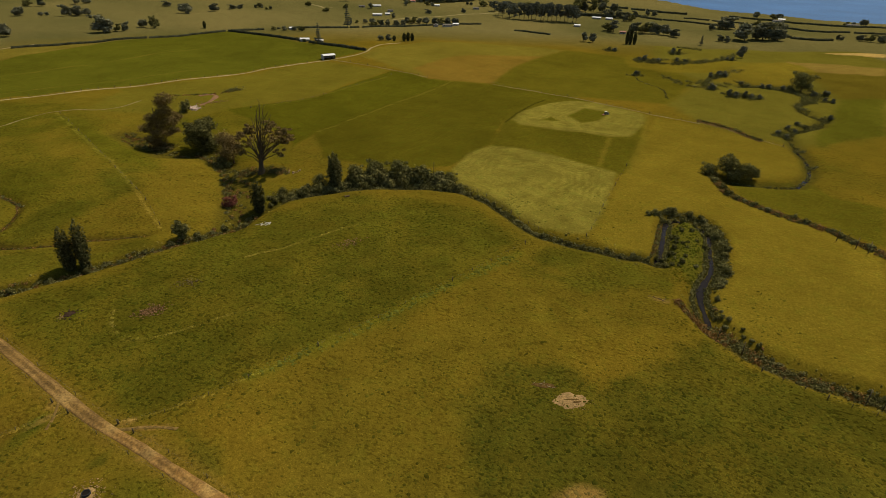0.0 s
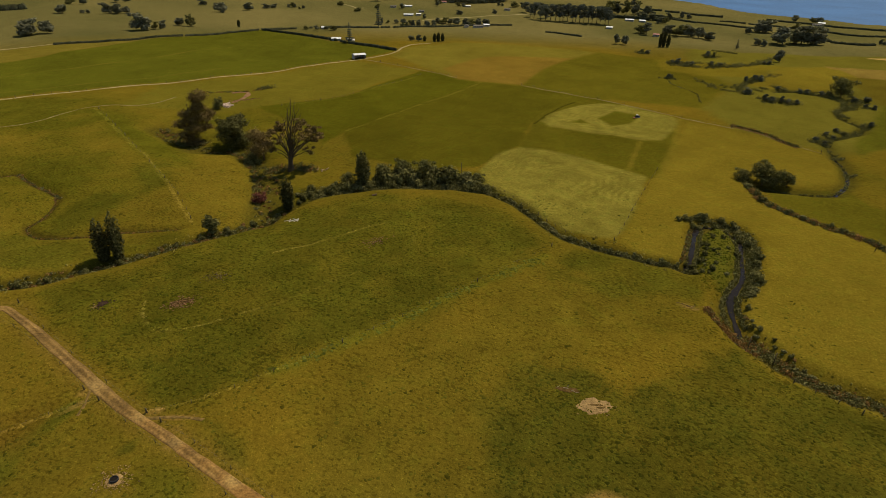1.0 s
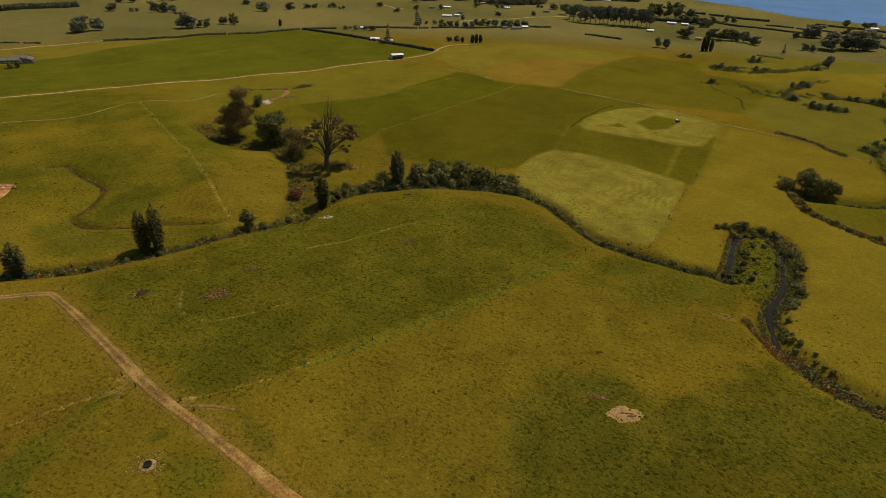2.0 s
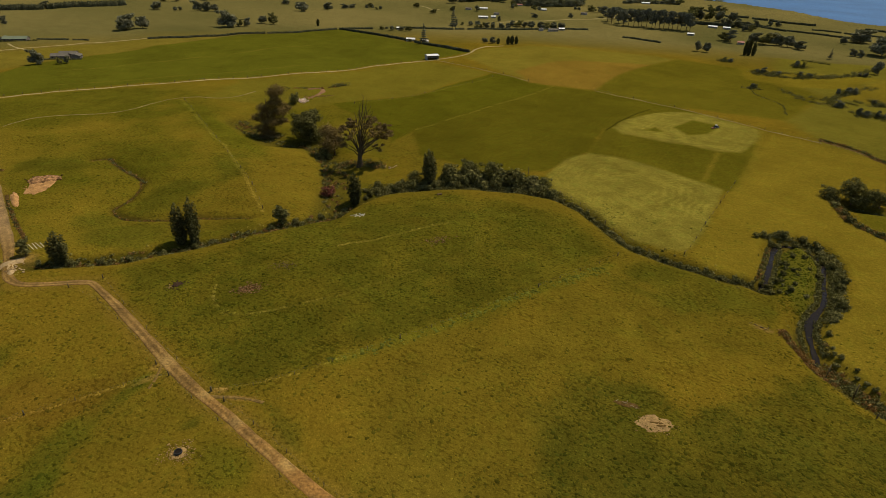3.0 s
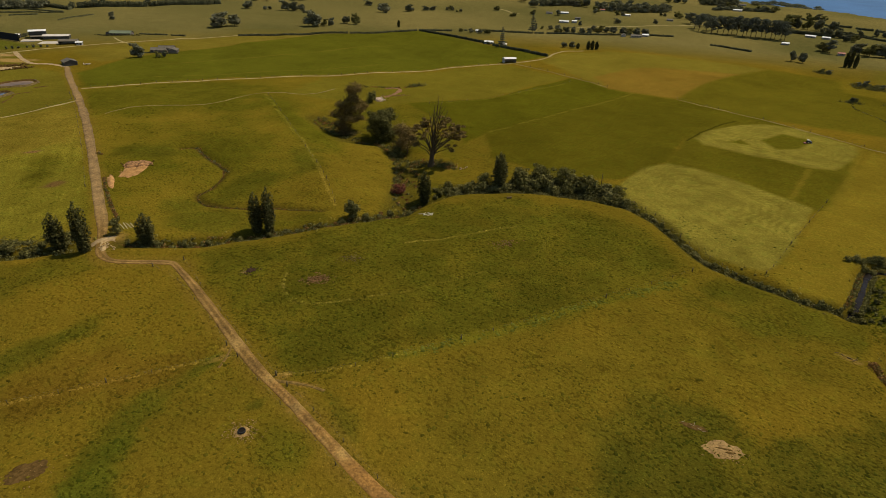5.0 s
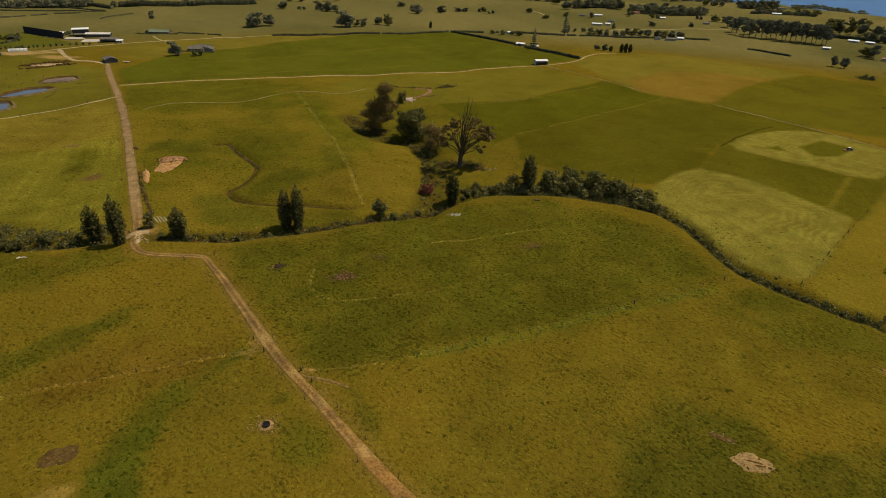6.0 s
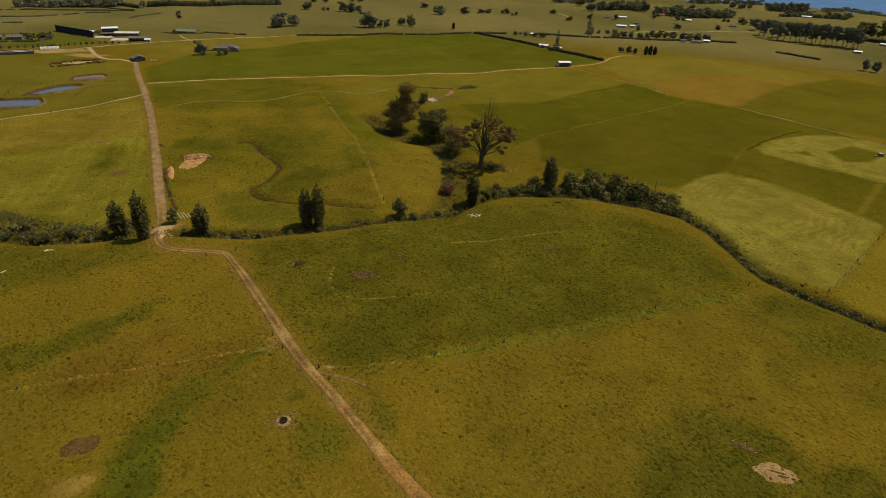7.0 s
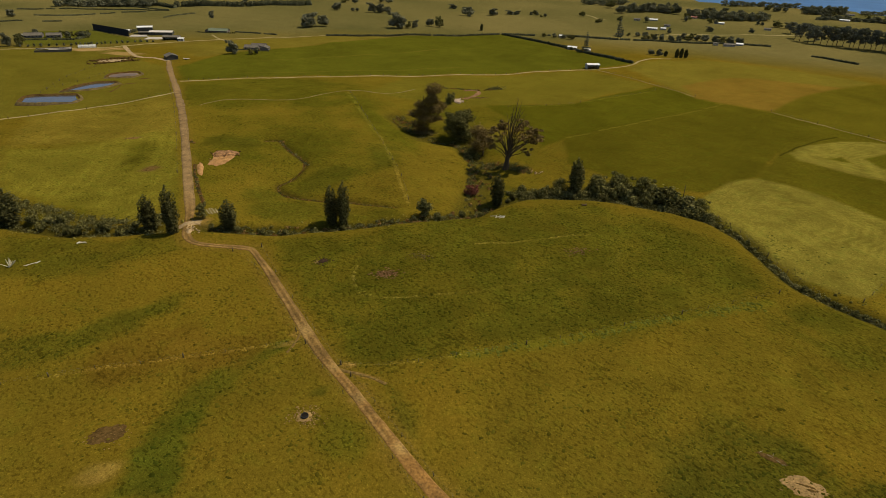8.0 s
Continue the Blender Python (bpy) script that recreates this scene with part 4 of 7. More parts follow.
def bough(start, tip, radius, leafy):
    """A limb that rises and then bends outward, with a few side branches."""
    a, e = np.array(start, float), np.array(tip, float)
    mid = a + (e - a) * np.array((0.34, 0.34, 0.6)) + rng.normal(size=3) * 0.5
    steps = 8
    curve = [a * (1 - t) ** 2 + mid * 2 * t * (1 - t) + e * t * t + rng.normal(size=3) * (0.16 if leafy else 0.3) * (0 < t < 1) for t in np.linspace(0, 1, steps + 1)]
    for k, (p, q) in enumerate(zip(curve[:-1], curve[1:])):
        limbs.append((p, q, radius * (1 - 0.8 * k / steps), radius * (1 - 0.8 * (k + 1) / steps), 6))
        if k < 4:
            continue
        g = (q - p) / np.linalg.norm(q - p) + rng.normal(size=3) * 0.5 + (0, 0, 0.25)
        c = q + g / np.linalg.norm(g) * rng.uniform(1.0, 2.4)
        limbs.append((q, c, radius * 0.28, 0.04, 4))
        if leafy and k >= 5:
            tips.append((c, 0.75))
        if not leafy:
            limbs.append((c, c + rng.normal(size=3) * 0.6 + (0, 0, 0.9), 0.07, 0.02, 4))
    if leafy:
        tips.append((curve[-1], 1.0))


for r, d, z in ((6.5, 1, 19.4), (9.5, -2, 18.2), (11.5, 1, 16.2), (13, 0, 13.8), (8, -5, 16.8), (8.5, 5, 16.4), (5, 7, 18.4), (5.5, -7, 17.2), (10.5, 3, 12), (8.5, -3, 9.4), (12, -3, 15.4), (10.5, 2, 17.6), (12.4, 2, 14.4), (4.5, 2, 21), (3.5, -4, 18.6),
                (-3.5, 1, 19.8), (-5.5, -2, 18.2), (-7, 2, 15.6), (-8, -1, 12.4), (-5, 5, 16.5), (-4, -6, 15.5), (-6.5, 0, 9.2), (-2.5, 6, 17), (-2, 3, 19)):
    bough((0.3, 0, rng.uniform(4.0, 8.3)), (r * 0.95 - d * 0.31, r * 0.31 + d * 0.95, z), 0.28, True)
for r, d, z in ((2.6, 0, 30.5), (1.0, 1.5, 26), (4.6, -1, 25), (-1.2, 2, 22.5), (2.2, -2, 24), (5.8, 1.5, 22.5), (0.2, -1, 23.5), (3.6, 1.5, 27)):
    bough((0.35, 0, rng.uniform(7.0, 8.4)), (r * 0.95 - d * 0.31, r * 0.31 + d * 0.95, z), 0.36, False)
dead = tagged(new("half_dead_tree"), "huge spreading tree with bare upright leaders and thin foliage", "tree")
part("trunk", mesh_of("trunk", *gather([limb(*s) for s in limbs]), LIMB_GREY, True), dead, "bare brown trunk and rising limbs")
pads, out = [], []
for t, big in tips:
    for _ in range(2 if big > 0.9 else 1):
        o = t + rng.normal(size=3) * (0.7, 0.7, 0.3)
        d = rng.normal(size=(66, 3))
        d /= np.linalg.norm(d, axis=1)[:, None]
        pads.append(o + d * rng.uniform(0.35, 1.0, (66, 1)) * np.array((1.6, 1.6, 0.55)) * big)
        out.append(d + (0, 0, 0.5))
part("crown", mesh_of("crown", *leaves(np.concatenate(pads), 0.36, rng, facing=np.concatenate(out)), LEAF_BROWN), dead, "brown-green foliage in dense flat clumps")
stand(dead, -85.5, 255, 1.08, 0.0, 1.1)

# single small trees and shrubs by the brook
stand(make_round(8.3, 7.2, 31, "small round dark tree on the brook bank", LEAF_DARK, 1300, 0.45, 0.0), -94, 185.5)
stand(make_round(6.0, 4.4, 33, "small olive tree beside the culvert on the race", LEAF_MID, 900, 0.36, 0.05), -164.5, 141.5)
stand(make_round(5.3, 6.4, 32, "copper-red leaved shrub on the slope", LEAF_RED, 700, 0.4, 0.05, "red_shrub"), -89, 221)

shrubs = [make_bush(2.6, 3.4, 40, "dark green shrub on the stream bank", LEAF_DARK), make_bush(2.2, 3.2, 41, "olive green scrubby shrub on the stream bank", LEAF_SCRUB),
          make_bush(3.4, 4.0, 42, "rounded olive shrub in the brook hedge", LEAF_MID), make_bush(1.7, 2.6, 43, "dry brownish scrub on the bank", LEAF_DRY)]
used, planted, scrub_at = set(), [0], []


def plant(kind, x, y, scale, tall=None, loose=False):
    """A shrub of its own, or a place in the joined scrub."""
    turn = dice.uniform(0, 6.28)
    if loose or planted[0] >= 285:
        scrub_at.append((kind, x, y, scale))
        return None
    planted[0] += 1
    if kind in used:
        return again(shrubs[kind], x, y, scale, turn, tall)
    used.add(kind)
    return stand(shrubs[kind], x, y, scale, turn, tall)


def row_of(line, step, wide, kinds, low, high, skip=0.0, loose=False):
    for x, y in resample(line, step):
        if dice.random() < skip:
            continue
        plant(dice.choice(kinds), x + dice.uniform(-wide, wide), y + dice.uniform(-wide, wide), dice.uniform(low, high), None, loose)


# brook: scrub in the west, a thick hedge of big shrubs in the bend, a low dense line in the east
row_of([(-70, 224), (-58, 233), (-44, 238), (-27, 243), (-7, 243), (8, 239)], 1.9, 2.6, (1, 2, 1, 0, 2), 0.9, 1.6)
row_of([(-42, 243), (-27, 247.5), (-12, 247.5), (0, 245)], 2.2, 2.2, (2, 1, 2, 0), 1.4, 2.4)
row_of([(106, 214), (107.5, 202), (102, 186), (97, 173), (90.5, 162)], 2.8, 1.4, (2, 1, 1, 1, 0), 0.5, 1.05)
row_of([(90, 215), (97, 216.5), (103, 211), (104, 203)], 2.2, 1.0, (0, 2, 1), 0.5, 0.9)
row_of([(86, 157), (85.5, 148), (87, 140), (92, 128), (103, 119.5), (121, 110), (141, 99)], 2.4, 1.6, (1, 1, 0, 2, 3), 0.35, 0.65)
row_of([(-300, 62), (-226, 109), (-199, 115), (-174, 131)], 3.6, 3.5, (0, 1, 2, 0), 0.8, 1.5)
row_of([(-88, 190), (-78, 208), (-70, 222)], 3.4, 3.5, (0, 1, 3, 2), 0.5, 1.0)
row_of([(-158, 138), (-133, 148), (-110, 166), (-88, 188)], 9.0, 1.0, (0, 0, 2), 0.55, 0.85)
row_of([(8, 240), (19, 229.5), (27.5, 214.5), (32.5, 204.5), (37, 197.5), (46, 192), (55.5, 188), (65, 183.5), (77, 181.5)], 4.5, 0.8, (0, 0, 1), 0.6, 0.95)
row_of([(130, 270), (127, 247), (133, 233), (140, 222.5), (148, 212.5), (155, 204), (158.5, 194), (162, 185), (170, 170)], 5.0, 0.9, (0, 0, 1, 3), 0.7, 1.15)
row_of([(84, 216), (92, 221), (101, 221), (107, 214)], 2.6, 1.0, (0, 2, 1), 0.5, 0.9)
row_of([(78, 186), (79, 179), (84, 178)], 2.2, 1.2, (0, 0), 0.5, 0.85)
row_of([(75, 154), (77, 149), (79.5, 143), (81.5, 137)], 1.8, 0.8, (3, 3, 3, 0), 0.55, 0.85)
row_of([(83, 185), (86, 192), (88, 199)], 2.4, 1.0, (0, 0), 0.5, 0.8)
for _ in range(40):
    x, y = dice.uniform(82, 101), dice.uniform(162, 214)
    if float(signed(np.array(x), np.array(y), [(84, 165), (92, 178), (99, 190), (101, 206), (96, 212), (90, 209), (86, 198), (80, 182)])) < 0:
        plant(dice.choice((0, 0, 1)), x, y, dice.uniform(0.35, 0.7))
# joined scrub: low growth between the shrubs, and what lies far off
row_of([(-300, 62), (-226, 109), (-199, 115), (-172, 131)], 0.5, 4.5, (0, 1, 1, 0), 0.4, 0.95, 0.0, True)
row_of([(-158, 138), (-133, 148), (-110, 166), (-88, 188), (-76, 212)], 0.4, 2.2, (0, 0, 1, 1, 3), 0.25, 0.6, 0.0, True)
row_of([(-70, 224), (-58, 233), (-44, 238), (-27, 243), (-7, 243), (8, 239)], 0.28, 3.8, (0, 1, 1, 2), 0.6, 1.5, 0.0, True)
row_of([(8, 240), (19, 229.5), (27.5, 214.5), (32.5, 204.5), (37, 197.5), (46, 192), (55.5, 188), (65, 183.5), (77, 181.5)], 0.35, 1.5, (0, 0, 1, 1), 0.3, 0.75, 0.0, True)
row_of([(88, 219), (96, 221), (103, 219), (107, 213), (108, 202), (102, 186), (97, 174), (90, 162)], 0.36, 1.3, (1, 1, 1, 2, 0), 0.35, 0.8, 0.0, True)
row_of([(79, 181.5), (82, 187.5), (87, 200.5), (92, 213)], 0.55, 0.5, (0, 1, 1), 0.22, 0.5, 0.0, True)
row_of([(75.5, 186), (78.5, 191), (83, 202), (88, 214)], 0.55, 0.5, (0, 1, 3), 0.2, 0.45, 0.0, True)
row_of([(101.5, 209), (101.3, 201), (96.5, 188.5), (92.3, 176), (84.6, 166.5), (80.6, 158), (79.6, 149)], 0.45, 0.5, (0, 1, 1), 0.22, 0.5, 0.0, True)
row_of([(105, 212), (105, 201), (100, 187), (95.8, 174), (88, 163.5), (85, 156), (84, 147)], 0.4, 0.6, (0, 0, 1), 0.3, 0.6, 0.0, True)
row_of([(80, 181), (77, 186), (82, 199), (87, 212)], 0.8, 0.9, (0, 1, 1), 0.2, 0.45, 0.0, True)
row_of([(82, 143), (85, 136), (90, 128), (95, 122.5), (103, 118.5), (121, 109), (141, 98)], 0.26, 2.0, (0, 1, 1, 2, 3), 0.4, 0.9, 0.0, True)
row_of([(130, 270), (127, 247), (133, 233), (140, 222.5), (148, 212.5), (155, 204), (158.5, 194), (162, 185), (170, 170)], 0.3, 1.7, (0, 0, 1, 3, 3), 0.4, 0.85, 0.0, True)
row_of(CREEK, 1.3, 0.9, (0, 0, 1), 0.2, 0.55, 0.15, True)
row_of(CREEK[6:], 5.0, 2.0, (0, 0), 0.6, 1.2, 0.1, True)
row_of([(204, 342), (210, 346), (222, 353), (234, 362)], 1.6, 3.5, (0, 0), 0.7, 1.5, 0.0, True)
row_of([(229, 464), (245, 470), (270, 474), (281, 461)], 1.5, 2.5, (0, 0, 1), 0.8, 1.6, 0.0, True)
row_of([(294, 613), (245, 551), (231, 552), (211, 555), (192, 561), (178, 566)], 2.2, 3.0, (0, 0, 1), 0.7, 1.8, 0.0, True)
row_of([(253, 521), (227, 503), (199, 466), (184, 475), (177, 495)], 2.4, 3.5, (0, 0, 1), 0.6, 1.7, 0.0, True)
row_of([(155, 493), (151, 471), (160, 456), (162, 439), (155, 414)], 2.4, 0.6, (0, 1), 0.2, 0.42, 0.1, True)
row_of([(158, 362), (167, 354), (174, 345), (178, 333), (182, 327)], 0.5, 0.9, (0, 3, 0), 0.4, 0.9, 0.0, True)
row_of([(174, 553), (197, 542), (228, 545), (259, 559)], 1.1, 2.6, (0, 0, 1, 2), 0.8, 1.9, 0.1, True)
row_of([(234, 623), (245, 619), (255, 616)], 1.2, 2.2, (0, 0, 2), 0.8, 1.8, 0.0, True)
row_of([(232, 480), (248, 460), (261, 449), (266, 441), (260, 416)], 0.9, 2.8, (0, 0, 2), 0.8, 2.0, 0.0, True)
row_of([(180, 470), (196, 448), (215, 492), (236, 501)], 1.6, 2.2, (0, 1, 0), 0.6, 1.5, 0.15, True)
row_of([(204, 436), (218, 431), (225, 424)], 0.9, 2.4, (0, 0, 2), 0.9, 1.9, 0.0, True)
row_of([(276, 440), (258, 424), (246, 412), (244, 396)], 1.0, 1.8, (0, 0, 1), 0.6, 1.4, 0.0, True)
THICKETS = [
    (210, 428, 16, 4.5),
    (222, 423, 9, 3),
    (201, 450, 8, 4.5),
    (229, 500, 12, 4.5),
    (218, 490, 9, 4),
    (178, 560, 12, 4.5),
    (190, 553, 13, 4),
    (212, 549, 12, 4),
    (218, 584, 12, 5),
    (226, 548, 6, 2.5),
    (258, 555, 9, 3),
    (236, 470, 9, 3),
    (247, 459, 12, 3.5),
    (260, 454, 12, 4.5),
    (281, 446, 14, 4),
    (276, 423, 8, 3),
    (248, 379, 9, 3.5),
    (199, 337, 9, 3.5),
    (210, 350, 8, 3),
    (222, 359, 8, 3),
    (195, 311, 6, 2.5),
    (190, 288, 6, 2.5),
]
THICKETS += [
    (160, 594, 11, 4),
    (156, 495, 9, 4),
]
for x, y, w, h in THICKETS:
    for _ in range(int(w * 1.5)):
        plant(dice.choice((0, 0, 2, 1)), x + dice.gauss(0, w * 0.28), y + dice.gauss(0, w * 0.14), h / 2.5 * dice.uniform(0.5, 1.15), None, True)
row_of([(74, 154), (76.5, 150), (78.5, 144), (80.5, 138)], 0.22, 1.0, (3, 3, 3, 1), 0.4, 0.85, 0.0, True)
for x, y in ((200, 338), (205, 342), (236, 364), (244, 372), (262, 424), (268, 430), (276, 440), (222, 470), (214, 462), (203, 452), (200, 468), (227, 503)):
    for _ in range(4):
        plant(0, x + dice.uniform(-3.5, 3.5), y + dice.uniform(-3.5, 3.5), dice.uniform(0.9, 1.8), None, True)
row_of(GULLY, 0.45, 0.45, (0, 3), 0.06, 0.2, 0.1, True)
row_of(RAVINE, 1.0, 4.5, (0, 1, 3), 0.25, 0.8, 0.0, True)
row_of([(-170, 300), (-160, 296), (-146, 290)], 1.0, 2.0, (0, 3), 0.3, 0.8, 0.0, True)
row_of([(-184.8, 383.0), (-168.9, 386.2), (-153.6, 390.9), (-148.8, 401.0), (-145.1, 408.9)], 1.1, 1.0, (0, 0, 3), 0.25, 0.7, 0.25, True)
row_of([(-150.2, 399.9), (-147.8, 404.2), (-145.5, 408.6)], 0.6, 2.4, (0, 2, 0), 0.7, 1.6, 0.0, True)
row_of([(-205, 177), (-196, 169), (-185, 160), (-172, 149.8)], 0.5, 0.5, (0, 3, 3), 0.12, 0.36, 0.1, True)
row_of([(-232.5, 202), (-230, 200.5)], 0.7, 0.6, (0, 3), 0.25, 0.5, 0.0, True)
# dense dark bushes that also stand in for the great tree's shadow
row_of([(-97, 258), (-86, 260), (-74, 253)], 0.3, 3.2, (0, 0, 0, 3), 0.6, 1.3, 0.0, True)
row_of([(-116, 278), (-110, 265), (-101, 250), (-96, 237), (-91, 224)], 0.6, 1.8, (0, 0, 3, 1), 0.3, 0.8, 0.0, True)
row_of([(-160, 285), (-152, 287), (-140, 285)], 0.5, 1.5, (0,), 0.5, 1.0, 0.0, True)
row_of(GULLY[1:5], 0.5, 0.8, (0, 3, 1), 0.15, 0.38, 0.0, True)
row_of([(-250, 116), (-232, 119), (-209, 119), (-193, 124), (-182, 126)], 0.5, 3.5, (0, 1, 2, 2), 0.6, 1.15, 0.0, True)
for kind, (leaf_kind, name) in enumerate(((LEAF_DARK, "dark green low scrub along the stream banks"), (LEAF_SCRUB, "olive rank growth along the stream banks"), (LEAF_MID, "olive bushes along the brook"), (LEAF_DRY, "dry brown scrub on the banks"))):
    spots = [s for s in scrub_at if s[0] == kind]
    if not spots:
        continue
    srng = np.random.default_rng(80 + kind)
    cloud, set_out = [], []
    for _, x, y, s in spots:
        n = int(20 + 40 * s)
        q = srng.normal(size=(n, 3)) * (1.0 * s, 1.0 * s, 0.55 * s)
        q[:, 2] = np.abs(q[:, 2]) + 0.1 * s
        cloud.append(q + (x, y, level(x, y)))
        set_out.append(q / (np.linalg.norm(q, axis=1)[:, None] + 1e-6))
    tagged(new("scrub", mesh_of("scrub", *leaves(np.concatenate(cloud), 0.30, srng, facing=np.concatenate(set_out)), leaf_kind)), name, "scrub", kind="stuff")

# trees on the right-hand side and far off
clump = make_round(12.8, 17, 51, "broad dark evergreen tree at the paddock hedge", LEAF_DARK, 2800, 0.5, 0.0, "tree", 8)
stand(clump, 137, 266, 1.0, 0.0, 0.86)
for x, y, s, h in ((-31, 249, 0.62, 0.72), (-22, 250, 0.55, 0.66), (-41, 246, 0.5, 0.6), (-12, 249, 0.5, 0.52), (2, 245, 0.4, 0.42), (-55, 238, 0.42, 0.4)):
    again(clump, x, y, s * 1.15, dice.uniform(0, 6), h * dice.uniform(0.9, 1.05))
again(clump, 147, 263, 0.6, 2.0, 0.55)
again(clump, 130, 270, 0.65, 1.0, 0.55)
again(clump, 142, 264, 0.7, 3.0, 0.6)
again(clump, 270, 452, 1.25, 0.7, 1.15)
far_tree = make_round(12, 13, 52, "dark rounded shelter tree in far pasture", LEAF_FAR, 1900, 0.8, -0.03, "tree", 14)
stand(far_tree, 281, 580, 0.95)
far_kinds = [far_tree, make_round(12, 12, 57, "dark uneven macrocarpa shelter tree in far pasture", LEAF_FAR, 1500, 0.75, 0.02, "tree", 9), make_round(12, 13, 58, "olive-dark broadleaf tree in far pasture", LEAF_MID, 1500, 0.8, -0.02, "tree", 7)]
stand(far_kinds[1], 356, 800, 1.2)
stand(far_kinds[2], -274, 900, 0.6)


def grove(x, y, h, w):
    """One tree, or a few side by side where the growth is wide."""
    n = max(1, round(w / (1.15 * h)))
    for k in range(n):
        off = (k - (n - 1) / 2) * w / n
        a = math.atan2(y, x)
        t = h * dice.uniform(0.72, 1.1) if n > 1 else h
        again(dice.choice((far_kinds[0], far_kinds[1], far_kinds[1], far_kinds[2])), x - math.sin(a) * -off + dice.uniform(-1, 1) * n * 0.6, y - math.cos(a) * off + dice.uniform(-1, 1) * n * 0.8, w / n * dice.uniform(1.0, 1.25) / 13, dice.uniform(0, 6), t / 12)


FAR_TREES = [
    (356, 797, 14.9, 24),
    (340, 706, 19, 26),
    (361, 708, 20.7, 28),
    (380, 712, 18, 24),
    (-447, 585, 15.9, 24),
    (-438, 599, 12.4, 16),
    (-360, 639, 17.4, 22),
    (-347, 650, 9.4, 18),
    (-332, 681, 11.6, 22),
    (-515, 741, 10.4, 17),
    (-466, 764, 12.6, 26),
    (-452, 764, 11, 20),
    (-344, 810, 11.8, 19),
    (-318, 840, 10.5, 15),
    (-295, 868, 7.7, 22),
    (-274, 898, 5.5, 14),
    (-493, 753, 5.2, 13),
    (-392, 401, 11, 11),
    (-379, 409, 5.4, 5),
    (-375, 415, 6, 6),
    (-745, 431, 8.3, 12),
    (-578, 566, 5.1, 8),
]
FAR_TREES += [
    (-569, 318, 11, 8),
    (-563, 326, 10.5, 8),
    (-598, 349, 5, 6),
    (-612, 372, 6, 7),
    (-582, 384, 5, 7),
    (-574, 392, 4.5, 7),
    (-65, 615, 6.5, 15),
    (148, 653, 9.7, 18),
    (223, 743, 11.6, 14),
    (233, 739, 13, 17),
    (246, 739, 13, 20),
    (255, 730, 12, 15),
    (262, 716, 9.4, 14),
    (310, 694, 9.1, 16),
    (327, 771, 8.6, 8),
    (459, 724, 6.3, 12),
    (495, 724, 10, 30),
    (520, 722, 10.7, 30),
    (194, 756, 9.7, 14),
    (-116, 910, 7.6, 9),
    (-66, 969, 8, 9.5),
    (192, 953, 17, 28),
]
FAR_TREES += [
    (213, 957, 16, 28),
    (240, 952, 15.5, 30),
    (-336, 798, 5, 6),
    (-603, 591, 5, 8),
]
for x, y, w, h in ((210, 428, 16, 5), (222, 423, 9, 3.5), (201, 450, 8, 5), (229, 500, 12, 5), (218, 490, 9, 4.5), (178, 560, 12, 5), (190, 553, 13, 4.5), (212, 549, 12, 4.5), (218, 584, 12, 5.5), (258, 555, 9, 3.5),
                   (236, 470, 9, 3.5), (247, 459, 12, 4), (260, 454, 12, 5), (281, 446, 14, 5), (276, 423, 8, 3.5), (248, 379, 9, 3.5), (199, 337, 9, 3.5), (210, 350, 8, 3), (222, 359, 8, 3), (160, 594, 11, 4.5), (156, 495, 8, 4)):
    FAR_TREES.append((x, y, h, w * 0.9))
for x, y, h, w in FAR_TREES:
    grove(x, y, h, w)
small_pop = make_poplar(8.2, 3.4, 53, "small columnar poplar in a row on the far hill")
stand(small_pop, -45, 618)
for x, y, h in ((-41, 618, 8.7), (-37, 618, 7.6), (-55, 617, 5.4), (186, 640, 14), (189, 638, 16), (193, 637, 13), (-274, 689, 8)):
    again(small_pop, x, y, 1.0, dice.uniform(0, 6), h / 8.2)
norfolk = make_pine(18.8, 9.5, 54, "tall tiered conifer beside the far hedge")
stand(norfolk, -128, 599)
again(norfolk, -120, 728, 1.35, 1.0, 1.2)
again(norfolk, 274, 665, 0.6, 2.0, 0.55)
tall_pine = make_tall_pine(20, 13, 55, "tall dark pine in a shelter row")
stand(tall_pine, 87, 838)
for x, y, h in ((67, 929, 15), (74, 863, 21.4), (101, 842, 21), (111, 843, 20.5), (122, 829, 22), (131, 828, 22.8), (142, 824, 22.5), (153, 826, 21.5), (163, 821, 22), (80, 915, 15), (198, 744, 14), (82, 852, 19), (95, 848, 21), (106, 836, 20), (117, 842, 22), (127, 836, 20), (137, 832, 21), (148, 832, 20), (158, 829, 21), (70, 882, 17), (90, 872, 18), (168, 824, 18)):
    again(tall_pine, x, y, dice.uniform(0.8, 1.0), dice.uniform(0, 6), h / 20)


